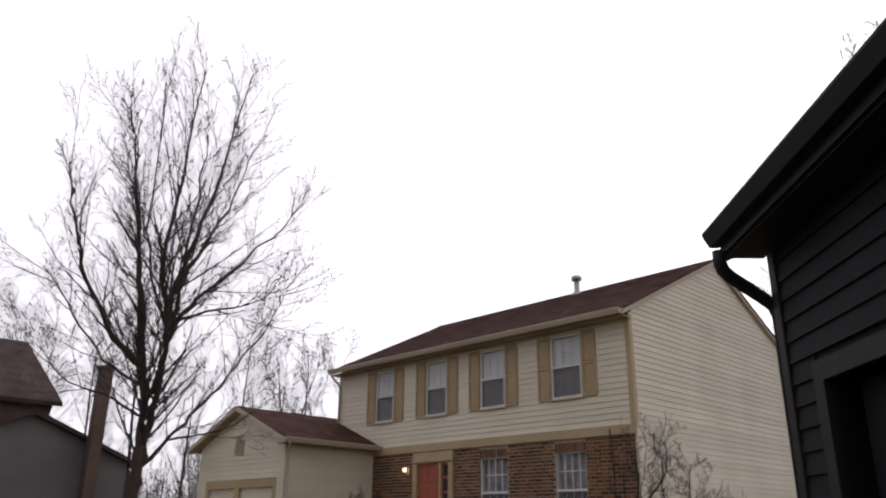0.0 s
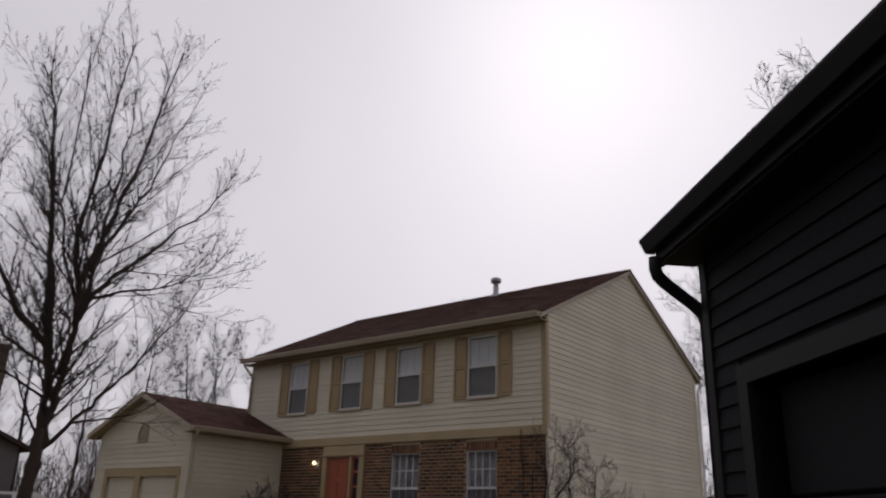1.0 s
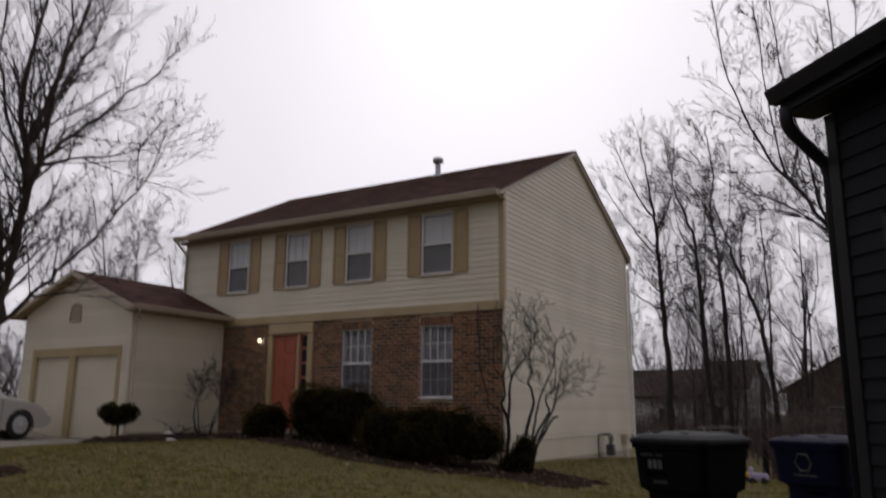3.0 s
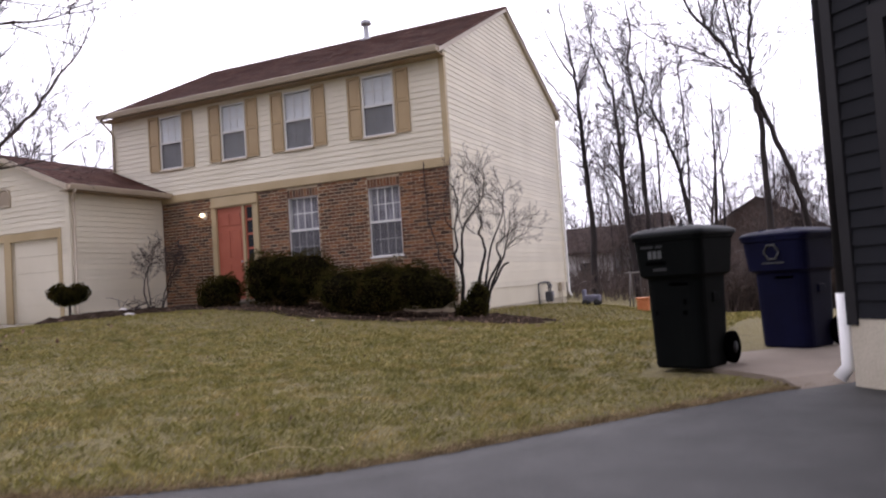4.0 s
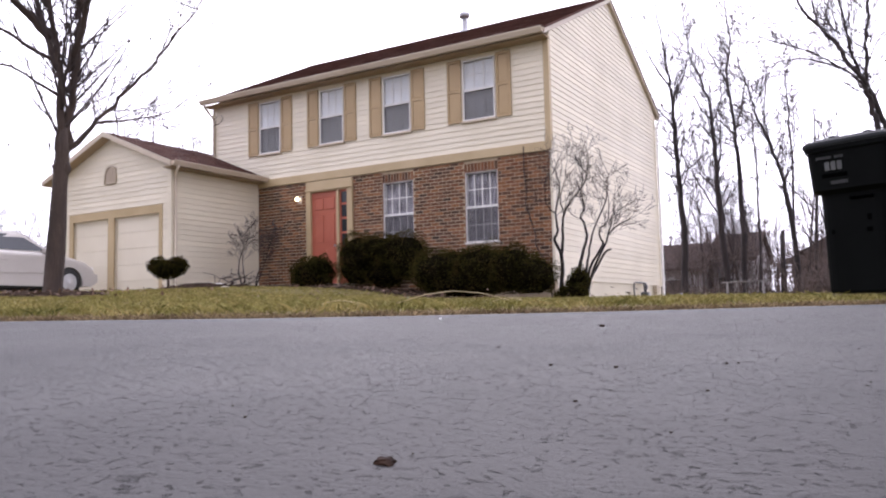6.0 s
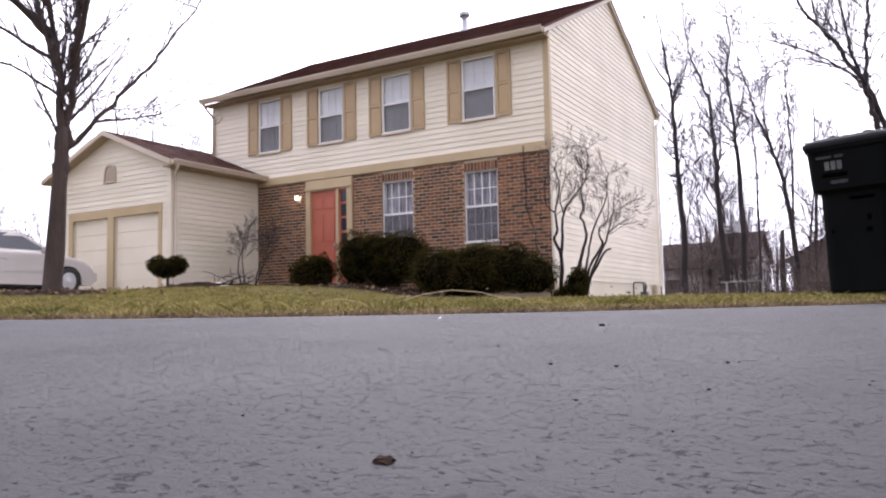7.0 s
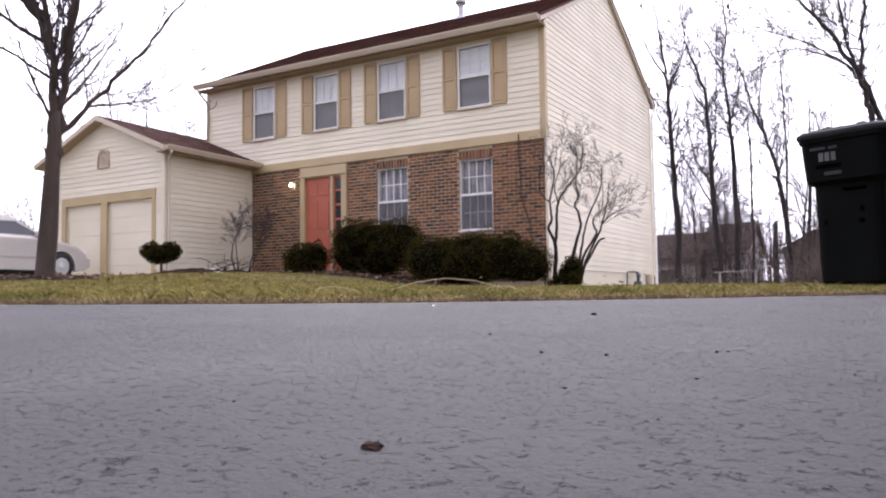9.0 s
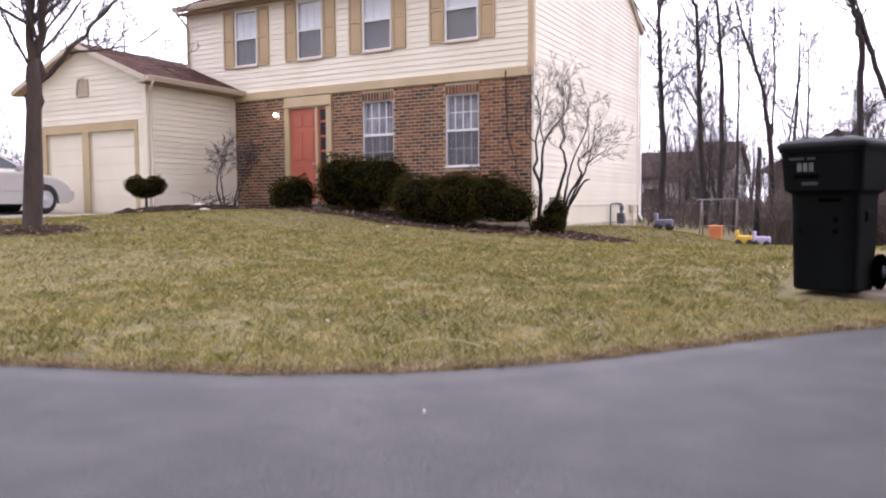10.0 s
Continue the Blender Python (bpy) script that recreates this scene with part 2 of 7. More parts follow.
FRINGE = material("dead_thatch", [(0.17, 0.12, 0.065), (0.34, 0.26, 0.15)], 0.9, 6, 60, 0.3, 0, random_by="island", spread=0.4, spec=0.1)
PADCON = material("stained_concrete", [(0.15, 0.115, 0.085), (0.22, 0.18, 0.14)], 0.9, 1.5, 70, 0.25, 0.25, 0.004)
LEAFDEAD = material("dead_leaf", [(0.10, 0.06, 0.04), (0.20, 0.125, 0.08)], 0.9, 20, 90, 0.3, 0.2, 0.002, random_by="island", spread=0.4)
BLADE = palette(material("grass_blade", [(0.086, 0.097, 0.021), (0.200, 0.186, 0.048), (0.405, 0.312, 0.126)], 0.8, 4.2, 15, 0.25, 0, random_by="island", spread=0.3, spec=0.2),
                [(0.120, 0.125, 0.027), (0.232, 0.203, 0.051), (0.365, 0.28, 0.10), (0.176, 0.169, 0.039), (0.45, 0.35, 0.145), (0.25, 0.215, 0.060)], 0.32)
LAWN = material("lawn_thatch", [(0.085, 0.072, 0.022), (0.165, 0.130, 0.042), (0.118, 0.100, 0.031)], 0.95, 6.5, 40, 0.6, 1.0, 0.05)


def asphalt_material():
    """Sealed blacktop: fine aggregate, broad worn patches and small dark pits."""
    m = material("asphalt", [(0.0205, 0.0199, 0.0197), (0.0295, 0.0287, 0.0281), (0.041, 0.040, 0.0389)], 0.68, 3.1, 420, 0.5, 0.35, 0.002, spec=0.34)
    n, l = m.node_tree.nodes, m.node_tree.links
    bsdf = n["Principled BSDF"]
    where = next(x for x in n if x.bl_idname == "ShaderNodeTexCoord")

    def noise_at(scale, detail, lo, hi, grit=0.68):
        t = n.new("ShaderNodeTexNoise")
        t.inputs["Scale"].default_value, t.inputs["Detail"].default_value, t.inputs["Roughness"].default_value = scale, detail, grit
        l.new(where.outputs["Object"], t.inputs["Vector"])
        cut = n.new("ShaderNodeMapRange")
        cut.inputs["From Min"].default_value, cut.inputs["From Max"].default_value = lo, hi
        l.new(t.outputs[0], cut.inputs["Value"])
        return cut.outputs[0]

    def least(a, b):
        t = n.new("ShaderNodeMath")
        t.operation = "MINIMUM"
        l.new(a, t.inputs[0])
        l.new(b, t.inputs[1])
        return t.outputs[0]

    pits = least(noise_at(190, 6, 0.345, 0.40), noise_at(80, 9, 0.345, 0.40, 0.72))
    dark = n.new("ShaderNodeMix")
    dark.data_type = "RGBA"
    dark.inputs[6].default_value = (0.007, 0.0065, 0.007, 1)
    old = bsdf.inputs["Base Color"].links[0].from_socket
    l.new(pits, dark.inputs[0])
    l.new(old, dark.inputs[7])
    l.new(dark.outputs[2], bsdf.inputs["Base Color"])
    first = next(x for x in n if x.bl_idname == "ShaderNodeBump")
    last = first
    for height, strength, distance in ((noise_at(95, 8, 0.0, 1.0, 0.72), 0.45, 0.006), (noise_at(260, 5, 0.0, 1.0, 0.7), 0.5, 0.003), (pits, 0.9, 0.004)):
        b = n.new("ShaderNodeBump")
        b.inputs["Strength"].default_value, b.inputs["Distance"].default_value = strength, distance
        l.new(height, b.inputs["Height"])
        l.new(last.outputs[0], b.inputs["Normal"])
        last = b
    l.new(last.outputs[0], bsdf.inputs["Normal"])
    return m


ASPHALT = asphalt_material()


def clear_glass():
    m = bpy.data.materials.new("window_glass")
    m.use_nodes = True
    b = m.node_tree.nodes["Principled BSDF"]
    b.inputs["Base Color"].default_value = (0.95, 0.97, 0.97, 1)
    b.inputs["Roughness"].default_value = 0.03
    b.inputs["Transmission Weight"].default_value = 1.0
    b.inputs["IOR"].default_value = 1.15
    return m


def screen_material():
    """Insect screen: a fine grey mesh that lets about half the light through."""
    m = bpy.data.materials.new("insect_screen")
    m.use_nodes = True
    n, l = m.node_tree.nodes, m.node_tree.links
    b = n["Principled BSDF"]
    b.inputs["Base Color"].default_value = (0.15, 0.145, 0.15, 1)
    b.inputs["Roughness"].default_value = 0.8
    b.inputs["Alpha"].default_value = 0.33
    return m


def glow_material():
    m = bpy.data.materials.new("lit_bulb")
    m.use_nodes = True
    b = m.node_tree.nodes["Principled BSDF"]
    b.inputs["Base Color"].default_value = (1, 0.9, 0.75, 1)
    b.inputs["Emission Color"].default_value = (1, 0.72, 0.38, 1)
    b.inputs["Emission Strength"].default_value = 7.0
    return m


GLASS, SCREEN, GLOW = clear_glass(), screen_material(), glow_material()


# ---- builders ----
def mesh_of(name, verts, faces, mat, smooth=False):
    me = bpy.data.meshes.new(name)
    me.from_pydata([tuple(v) for v in verts], [], [tuple(f) for f in faces])
    me.materials.append(mat)
    if smooth:
        me.polygons.foreach_set("use_smooth", [True] * len(me.polygons))
    me.update()
    return me


def thing(name, label, category, group="", kind="", at=None):
    ob = new(name)
    if at is not None:
        ob.matrix_basis = at
    return tagged(ob, label, category, group, kind)


def part(name, data, parent, label="", kind=""):
    """Links a mesh as one object under a thing or a part."""
    ob = new(name, data)
    ob.parent = parent
    return tagged(ob, label, kind=kind)


def from_bm(name, bm, mat, smooth=False):
    me = bpy.data.meshes.new(name)
    bm.to_mesh(me)
    bm.free()
    me.materials.append(mat)
    if smooth:
        me.polygons.foreach_set("use_smooth", [True] * len(me.polygons))
    return me


BOX_FACES = [(0, 3, 2, 1), (4, 5, 6, 7), (0, 1, 5, 4), (1, 2, 6, 5), (2, 3, 7, 6), (3, 0, 4, 7)]


def box_verts(x0, x1, y0, y1, z0, z1):
    return [(x0, y0, z0), (x1, y0, z0), (x1, y1, z0), (x0, y1, z0), (x0, y0, z1), (x1, y0, z1), (x1, y1, z1), (x0, y1, z1)]


def boxes(name, list_of_boxes, mat):
    verts, faces = [], []
    for b in list_of_boxes:
        k = len(verts)
        verts += box_verts(*b)
        faces += [tuple(k + i for i in f) for f in BOX_FACES]
    return mesh_of(name, verts, faces, mat)


def soft_box(name, x0, x1, y0, y1, z0, z1, mat, bevel=0.008, segments=2):
    bm = bmesh.new()
    vs = [bm.verts.new(v) for v in box_verts(x0, x1, y0, y1, z0, z1)]
    for f in BOX_FACES:
        bm.faces.new([vs[i] for i in f])
    bmesh.ops.bevel(bm, geom=bm.edges[:], offset=bevel, segments=segments, affect="EDGES", profile=0.6)
    return from_bm(name, bm, mat)


def tube_into(verts, faces, pts, radii, sides):
    """A tapered tube along points."""
    pts = [Vector(p) for p in pts]
    first = len(verts)
    ref = Vector((0.31, 0.77, 0.55))
    for i, p in enumerate(pts):
        d = (pts[min(i + 1, len(pts) - 1)] - pts[max(i - 1, 0)]).normalized()
        u = d.cross(ref)
        u = u.normalized() if u.length > 1e-4 else Vector((1, 0, 0))
        w = d.cross(u)
        for s in range(sides):
            a = 2 * math.pi * s / sides
            verts.append(p + radii[i] * (math.cos(a) * u + math.sin(a) * w))
    for i in range(len(pts) - 1):
        for s in range(sides):
            a, b = first + i * sides + s, first + i * sides + (s + 1) % sides
            faces.append((a, b, b + sides, a + sides))
    faces.append(tuple(first + s for s in reversed(range(sides))))
    faces.append(tuple(first + (len(pts) - 1) * sides + s for s in range(sides)))


def tube(name, pts, radius, mat, sides=10, radii=None, smooth=True):
    verts, faces = [], []
    tube_into(verts, faces, pts, radii or [radius] * len(pts), sides)
    return mesh_of(name, verts, faces, mat, smooth)


def lathe(name, profile, mat, sides=24, axis="z", centre=(0, 0, 0)):
    """A turned body from (radius, along) pairs."""
    verts, faces = [], []
    for r, h in profile:
        for s in range(sides):
            a = 2 * math.pi * s / sides
            c = (r * math.cos(a), r * math.sin(a), h)
            if axis == "x":
                c = (c[2], c[0], c[1])
            elif axis == "y":
                c = (c[1], c[2], c[0])
            verts.append(tuple(c[i] + centre[i] for i in range(3)))
    for i in range(len(profile) - 1):
        for s in range(sides):
            a, b = i * sides + s, i * sides + (s + 1) % sides
            faces.append((a, b, b + sides, a + sides))
    faces.append(tuple(reversed(range(sides))))
    faces.append(tuple((len(profile) - 1) * sides + s for s in range(sides)))
    return mesh_of(name, verts, faces, mat, True)


def cut_spans(a, b, holes):
    """The stretch a..b less the holes."""
    spans = [(a, b)]
    for h0, h1 in sorted(holes):
        out = []
        for s0, s1 in spans:
            if h1 <= s0 or h0 >= s1:
                out.append((s0, s1))
            else:
                if h0 - s0 > 0.02:
                    out.append((s0, h0))
                if s1 - h1 > 0.02:
                    out.append((h1, s1))
        spans = out
    return spans


def wall_with_openings(name, a0, a1, z0, z1, holes, make, mat):
    """One welded slab with openings through it. make(a0, a1, z0, z1) gives a cell's box."""
    zs = sorted({z0, z1, *(min(max(h[k], z0), z1) for h in holes for k in (2, 3))})
    cols = sorted({a0, a1, *(min(max(h[k], a0), a1) for h in holes for k in (0, 1))})
    index, verts, count = {}, [], {}
    for lo, hi in zip(zs, zs[1:]):
        for c0, c1 in zip(cols, cols[1:]):
            zm, am = (lo + hi) / 2, (c0 + c1) / 2
            if any(h[0] < am < h[1] and h[2] < zm < h[3] for h in holes):
                continue
            ids = []
            for v in box_verts(*make(c0, c1, lo, hi)):
                key = tuple(round(q, 5) for q in v)
                if key not in index:
                    index[key] = len(verts)
                    verts.append(v)
                ids.append(index[key])
            for f in BOX_FACES:
                face = tuple(ids[q] for q in f)
                count.setdefault(tuple(sorted(face)), []).append(face)
    return mesh_of(name, verts, [f[0] for f in count.values() if len(f) == 1], mat)


def board(name, origin, along, out, a_low, b_low, a_high, b_high, z0, z1, mat, thick=0.018):
    """One lapped siding board: thick at its lower edge, thin at its upper one."""
    o, u, n = Vector(origin), Vector(along), Vector(out)
    z = Vector((0, 0, 1))
    t0, t1 = thick, 0.004
    verts = [o + u * a_low + z * z0, o + u * b_low + z * z0, o + u * b_low + z * z0 + n * t0, o + u * a_low + z * z0 + n * t0,
             o + u * a_high + z * z1, o + u * b_high + z * z1, o + u * b_high + z * z1 + n * t1, o + u * a_high + z * z1 + n * t1]
    return mesh_of(name, verts, BOX_FACES, mat)


def siding(parent, origin, along, out, z0, z1, step, ends, holes, mat, thick=0.018):
    """Rows of boards. ends(z) gives where a row begins and ends at that height; holes are a0, a1, z0, z1."""
    z = z0
    while z < z1 - 0.01:
        top = min(z + step, z1)
        lo, hi = ends(z), ends(top)
        inside = [(h[0], h[1]) for h in holes if h[2] < top - 0.005 and h[3] > z + 0.005]
        for s0, s1 in cut_spans(lo[0], lo[1], inside):
            a1 = hi[0] if s0 == lo[0] else s0
            b1 = hi[1] if s1 == lo[1] else s1
            if b1 - a1 < 0.01:
                a1 = b1 = (a1 + b1) / 2
            part("board", board("board", origin, along, out, s0, s1, a1, b1, z, top, mat, thick), parent)
        z = top


# ---- the lie of the land ----
EDGE = [(20, 3.0), (6.95, -9.75), (6.4, -10.40), (5.8, -11.2), (5.25, -12.0), (4.9, -12.42), (4.5, -12.75), (4.1, -13.0), (3.6, -13.18), (3.1, -13.35),
        (2.0, -13.8), (0.4, -14.5), (-3, -15.6), (-8, -17.1), (-18, -20.0), (-60, -30.0)]


def smooth(v):
    v = min(max(v, 0.0), 1.0)
    return v * v * (3 - 2 * v)


def drive_height(x, y):
    return min(max(0.013 * (6.2 - x) + 0.010 * (y + 15.1), -0.12), 0.10)


def past_edge(x, y):
    """Metres from the blacktop's edge, positive on the lawn."""
    best, sign = 1e9, 1.0
    for (ax, ay), (bx, by) in zip(EDGE, EDGE[1:]):
        dx, dy = bx - ax, by - ay
        k = min(max(((x - ax) * dx + (y - ay) * dy) / (dx * dx + dy * dy), 0), 1)
        px, py = x - ax - k * dx, y - ay - k * dy
        d = px * px + py * py
        if d < best:
            best, sign = d, (1.0 if dx * py - dy * px < 0 else -1.0)
    return math.sqrt(best) * sign


def land(x, y):
    s = past_edge(x, y)
    base = drive_height(x, y)
    if s < 0:
        return base - 0.05
    rise = 0.10 + 0.55 * smooth((4.0 - x) / 11.0)
    rise -= 0.75 * smooth((y - 1.0) / 16.0)
    if x > 2.5:
        rise -= 0.03 * smooth((x - 2.5) / 4)
    rise -= 0.15 * smooth((-4.5 - x) / 3.5) * smooth((y + 9.0) / 3.5)
    rise += 0.20 * smooth((-10.2 - x) / 3.0)
    rise -= 0.34 * smooth((y + 6.0) / 9.0) * smooth((x - 0.3) / 3.5)
    rise -= 0.11 * smooth((x + 4.5) / 4.0) * smooth((y + 7.0) / 4.0) * (1 - smooth((y - 2.0) / 6.0))
    k = min(s / 12.0, 1.0)
    lip = 0.02 * smooth(s / 0.15)
    far = 0.02 * noise.noise((x * 0.5, y * 0.5, 0)) * smooth(s / 2.0)
    return base * (1 - k) + rise * k + lip - 0.02 * (1 - smooth(s / 0.05)) + far


def on_land(x, y):
    return pose(x, y, land(x, y))


def strip(lo, hi, count, power=1.0):
    return [lo + (hi - lo) * (i / count) ** power for i in range(count + 1)]


def build_ground():
    """One sheet, fine near the house, coarse towards the horizon."""
    xs = [-900, -400, -200, -110, -70, -50, -40] + strip(-32, 12, 110) + [14, 17, 21, 26, 33, 45, 70, 120, 220, 420, 900]
    ys = [-900, -400, -180, -90, -50, -34, -27] + strip(-23, 22, 120) + [25, 29, 34, 40, 50, 65, 90, 140, 240, 450, 900]
    verts = [(x, y, land(x, y)) for y in ys for x in xs]
    w = len(xs)
    faces = [(j * w + i, j * w + i + 1, (j + 1) * w + i + 1, (j + 1) * w + i) for j in range(len(ys) - 1) for i in range(w - 1)]
    ob = new("ground", mesh_of("ground", verts, faces, LAWN, True))
    return tagged(ob, "patchy dormant lawn of olive and straw-coloured grass", "lawn", kind="structure")


def build_blacktop():
    """The blacktop between its uneven edge and the far side of the street."""
    rng = random.Random(4)
    line = []
    for (ax, ay), (bx, by) in zip(EDGE, EDGE[1:]):
        n = max(int(math.hypot(bx - ax, by - ay) / 0.12), 1) if ax < 8 and bx > -10 else 8
        for i in range(n):
            k = i / n
            line.append((ax + (bx - ax) * k, ay + (by - ay) * k))
    line.append(EDGE[-1])
    verts, faces = [], []
    rows = [0, 0.02, 0.25, 0.6, 1.1, 1.8, 2.8, 4.2, 6.5, 10, 18, 40]
    for i, (x, y) in enumerate(line):
        wob = 0.03 * noise.noise((x * 3.1, y * 3.1, 2.0)) + rng.uniform(-0.012, 0.012)
        nx, ny = 0.45, -0.9
        for j, d in enumerate(rows):
            px, py = x + nx * (d + wob), y + ny * (d + wob)
            z = drive_height(px, py)
            if j == 0:
                z -= 0.06
            verts.append((px, py, z))
    w = len(rows)
    for i in range(len(line) - 1):
        for j in range(w - 1):
            faces.append((i * w + j, i * w + j + 1, (i + 1) * w + j + 1, (i + 1) * w + j))
    ob = new("driveway", mesh_of("driveway", verts, faces, ASPHALT, True))
    return tagged(ob, "worn grey blacktop driveway with small pits", "driveway", kind="structure")


def slab(name, label, x0, x1, y0, y1, lift, mat, step=0.5, turned=Matrix.Identity(4)):
    """A slab that follows the land."""
    nx, ny = max(int((x1 - x0) / step), 1), max(int((y1 - y0) / step), 1)
    verts, faces = [], []
    for j in range(ny + 1):
        for i in range(nx + 1):
            x, y, _ = turned @ Vector((x0 + (x1 - x0) * i / nx, y0 + (y1 - y0) * j / ny, 0))
            verts.append((x, y, land(x, y) + lift))
    w = nx + 1
    faces = [(j * w + i, j * w + i + 1, (j + 1) * w + i + 1, (j + 1) * w + i) for j in range(ny) for i in range(nx)]
    rim = [i for i in range(w)] + [j * w + nx for j in range(1, ny + 1)] + [ny * w + i for i in range(nx - 1, -1, -1)] + [j * w for j in range(ny - 1, 0, -1)]
    k = len(verts)
    verts += [(verts[i][0], verts[i][1], verts[i][2] - lift - 0.12) for i in rim]
    for i in range(len(rim)):
        j = (i + 1) % len(rim)
        faces.append((rim[j], rim[i], k + i, k + j))
    return tagged(new(name, mesh_of(name, verts, faces, mat)), label, name.replace("_", " "), kind="structure")


build_ground()
build_blacktop()
slab("concrete_drive", "pale concrete driveway leading to the double garage", -12.5, -7.95, -22.0, -3.05, 0.03, CONCRETE)
slab("concrete_pad", "small worn concrete pad beside the garage", -1.25, 0.22, -0.38, 2.4, 0.035, PADCON, 0.2, pose(6.93, -9.65, 0, 0, 0, -45))


# ---- the cream house ----
EAVE, RIDGE_Z, RIDGE_Y, BACK_Y, LEFT_X = 5.98, 8.19, 4.21, 8.42, -10.05
SLOPE = (RIDGE_Z - EAVE) / (RIDGE_Y + 0.32)
house = thing("house", "two-storey house with cream siding, brown brick and a brown roof", "house")

UPPER = [(-8.31, -7.58), (-6.25, -5.50), (-4.29, -3.51), (-2.08, -1.27)]
UP_Z0, UP_Z1 = 4.32, 5.72
LOWER = [(-4.35, -3.48), (-2.10, -1.27)]
LO_Z0, LO_Z1 = 1.56, 3.15
BAND_Z0, BAND_Z1 = 3.42, 3.62
ENTRY = (-6.70, -5.24, 0.78, 3.42)
up_holes = [(a, b, UP_Z0, UP_Z1) for a, b in UPPER]
lo_holes = [(a, b, LO_Z0, LO_Z1) for a, b in LOWER] + [ENTRY]

upper_wall = part("wall", wall_with_openings("wall", LEFT_X, 0, BAND_Z0, EAVE, up_holes, lambda a, b, c, d: (a, b, 0.0, 0.16, c, d), SIDING), house)
siding(upper_wall, (0, 0, 0), (1, 0, 0), (0, -1, 0), BAND_Z1, EAVE - 0.06, 0.127, lambda z: (LEFT_X + 0.02, -0.10),
       [(a - 0.05, b + 0.05, UP_Z0 - 0.06, UP_Z1 + 0.05) for a, b in UPPER], SIDING)
lower_wall = part("wall", wall_with_openings("wall", LEFT_X, 0, 0.2, BAND_Z0, lo_holes, lambda a, b, c, d: (a, b, 0.004, 0.16, c, d), MORTAR), house, "recessed pale mortar behind brown brick")


def roof_line(y):
    return EAVE - 0.12 + SLOPE * (y + 0.32) if y <= RIDGE_Y else EAVE - 0.12 + SLOPE * (2 * RIDGE_Y - y + 0.32)


def gable_ends(z):
    if z <= EAVE - 0.12 + SLOPE * 0.32:
        return 0.05, BACK_Y - 0.05
    d = (z - (EAVE - 0.12)) / SLOPE - 0.32
    return min(d, RIDGE_Y), max(2 * RIDGE_Y - d, RIDGE_Y)


def gable_wall(name, x0, x1, mat):
    top = roof_line(RIDGE_Y)
    prof = [(0.16, 0.2), (BACK_Y - 0.16, 0.2), (BACK_Y - 0.16, roof_line(BACK_Y - 0.16)), (RIDGE_Y, top), (0.16, roof_line(0.16))]
    verts = [(x0, y, z) for y, z in prof] + [(x1, y, z) for y, z in prof]
    n = len(prof)
    faces = [tuple(range(n)), tuple(reversed(range(n, 2 * n)))] + [(i, n + i, n + (i + 1) % n, (i + 1) % n) for i in range(n)]
    return mesh_of(name, verts, faces, mat)


right_wall = part("wall", gable_wall("wall", -0.16, -0.004, SIDING), house)
siding(right_wall, (0, 0, 0), (0, 1, 0), (1, 0, 0), 0.66, roof_line(RIDGE_Y) - 0.02, 0.127, gable_ends, [], SIDING)
part("wall", gable_wall("wall", LEFT_X, LEFT_X + 0.16, SIDING), house)
part("wall", boxes("wall", [(LEFT_X, 0, BACK_Y - 0.16, BACK_Y, 0.2, EAVE)], SIDING), house)
part("foundation", boxes("foundation", [(LEFT_X + 0.02, -0.02, 0.03, BACK_Y - 0.02, -0.6, 0.64)], FOUND), house, "pale concrete foundation")
part("corner_board", soft_box("corner_board", -0.10, 0.028, -0.028, 0.09, BAND_Z1, EAVE - 0.05, TRIM, 0.005), house, "tan corner trim")
part("corner_board", soft_box("corner_board", -0.03, 0.026, -0.004, 0.07, 0.66, BAND_Z1 - 0.004, SIDING, 0.005), house)
part("corner_board", soft_box("corner_board", -0.05, 0.03, BACK_Y - 0.08, BACK_Y + 0.03, 0.64, EAVE - 0.05, SIDING, 0.005), house)
part("corner_board", soft_box("corner_board", LEFT_X - 0.028, LEFT_X + 0.02, -0.028, 0.05, BAND_Z1, EAVE - 0.05, SIDING, 0.005), house)
part("band_board", soft_box("band_board", LEFT_X, 0.034, -0.04, 0.0, BAND_Z0, BAND_Z1, TRIM, 0.006), house, "tan band board over the brick")


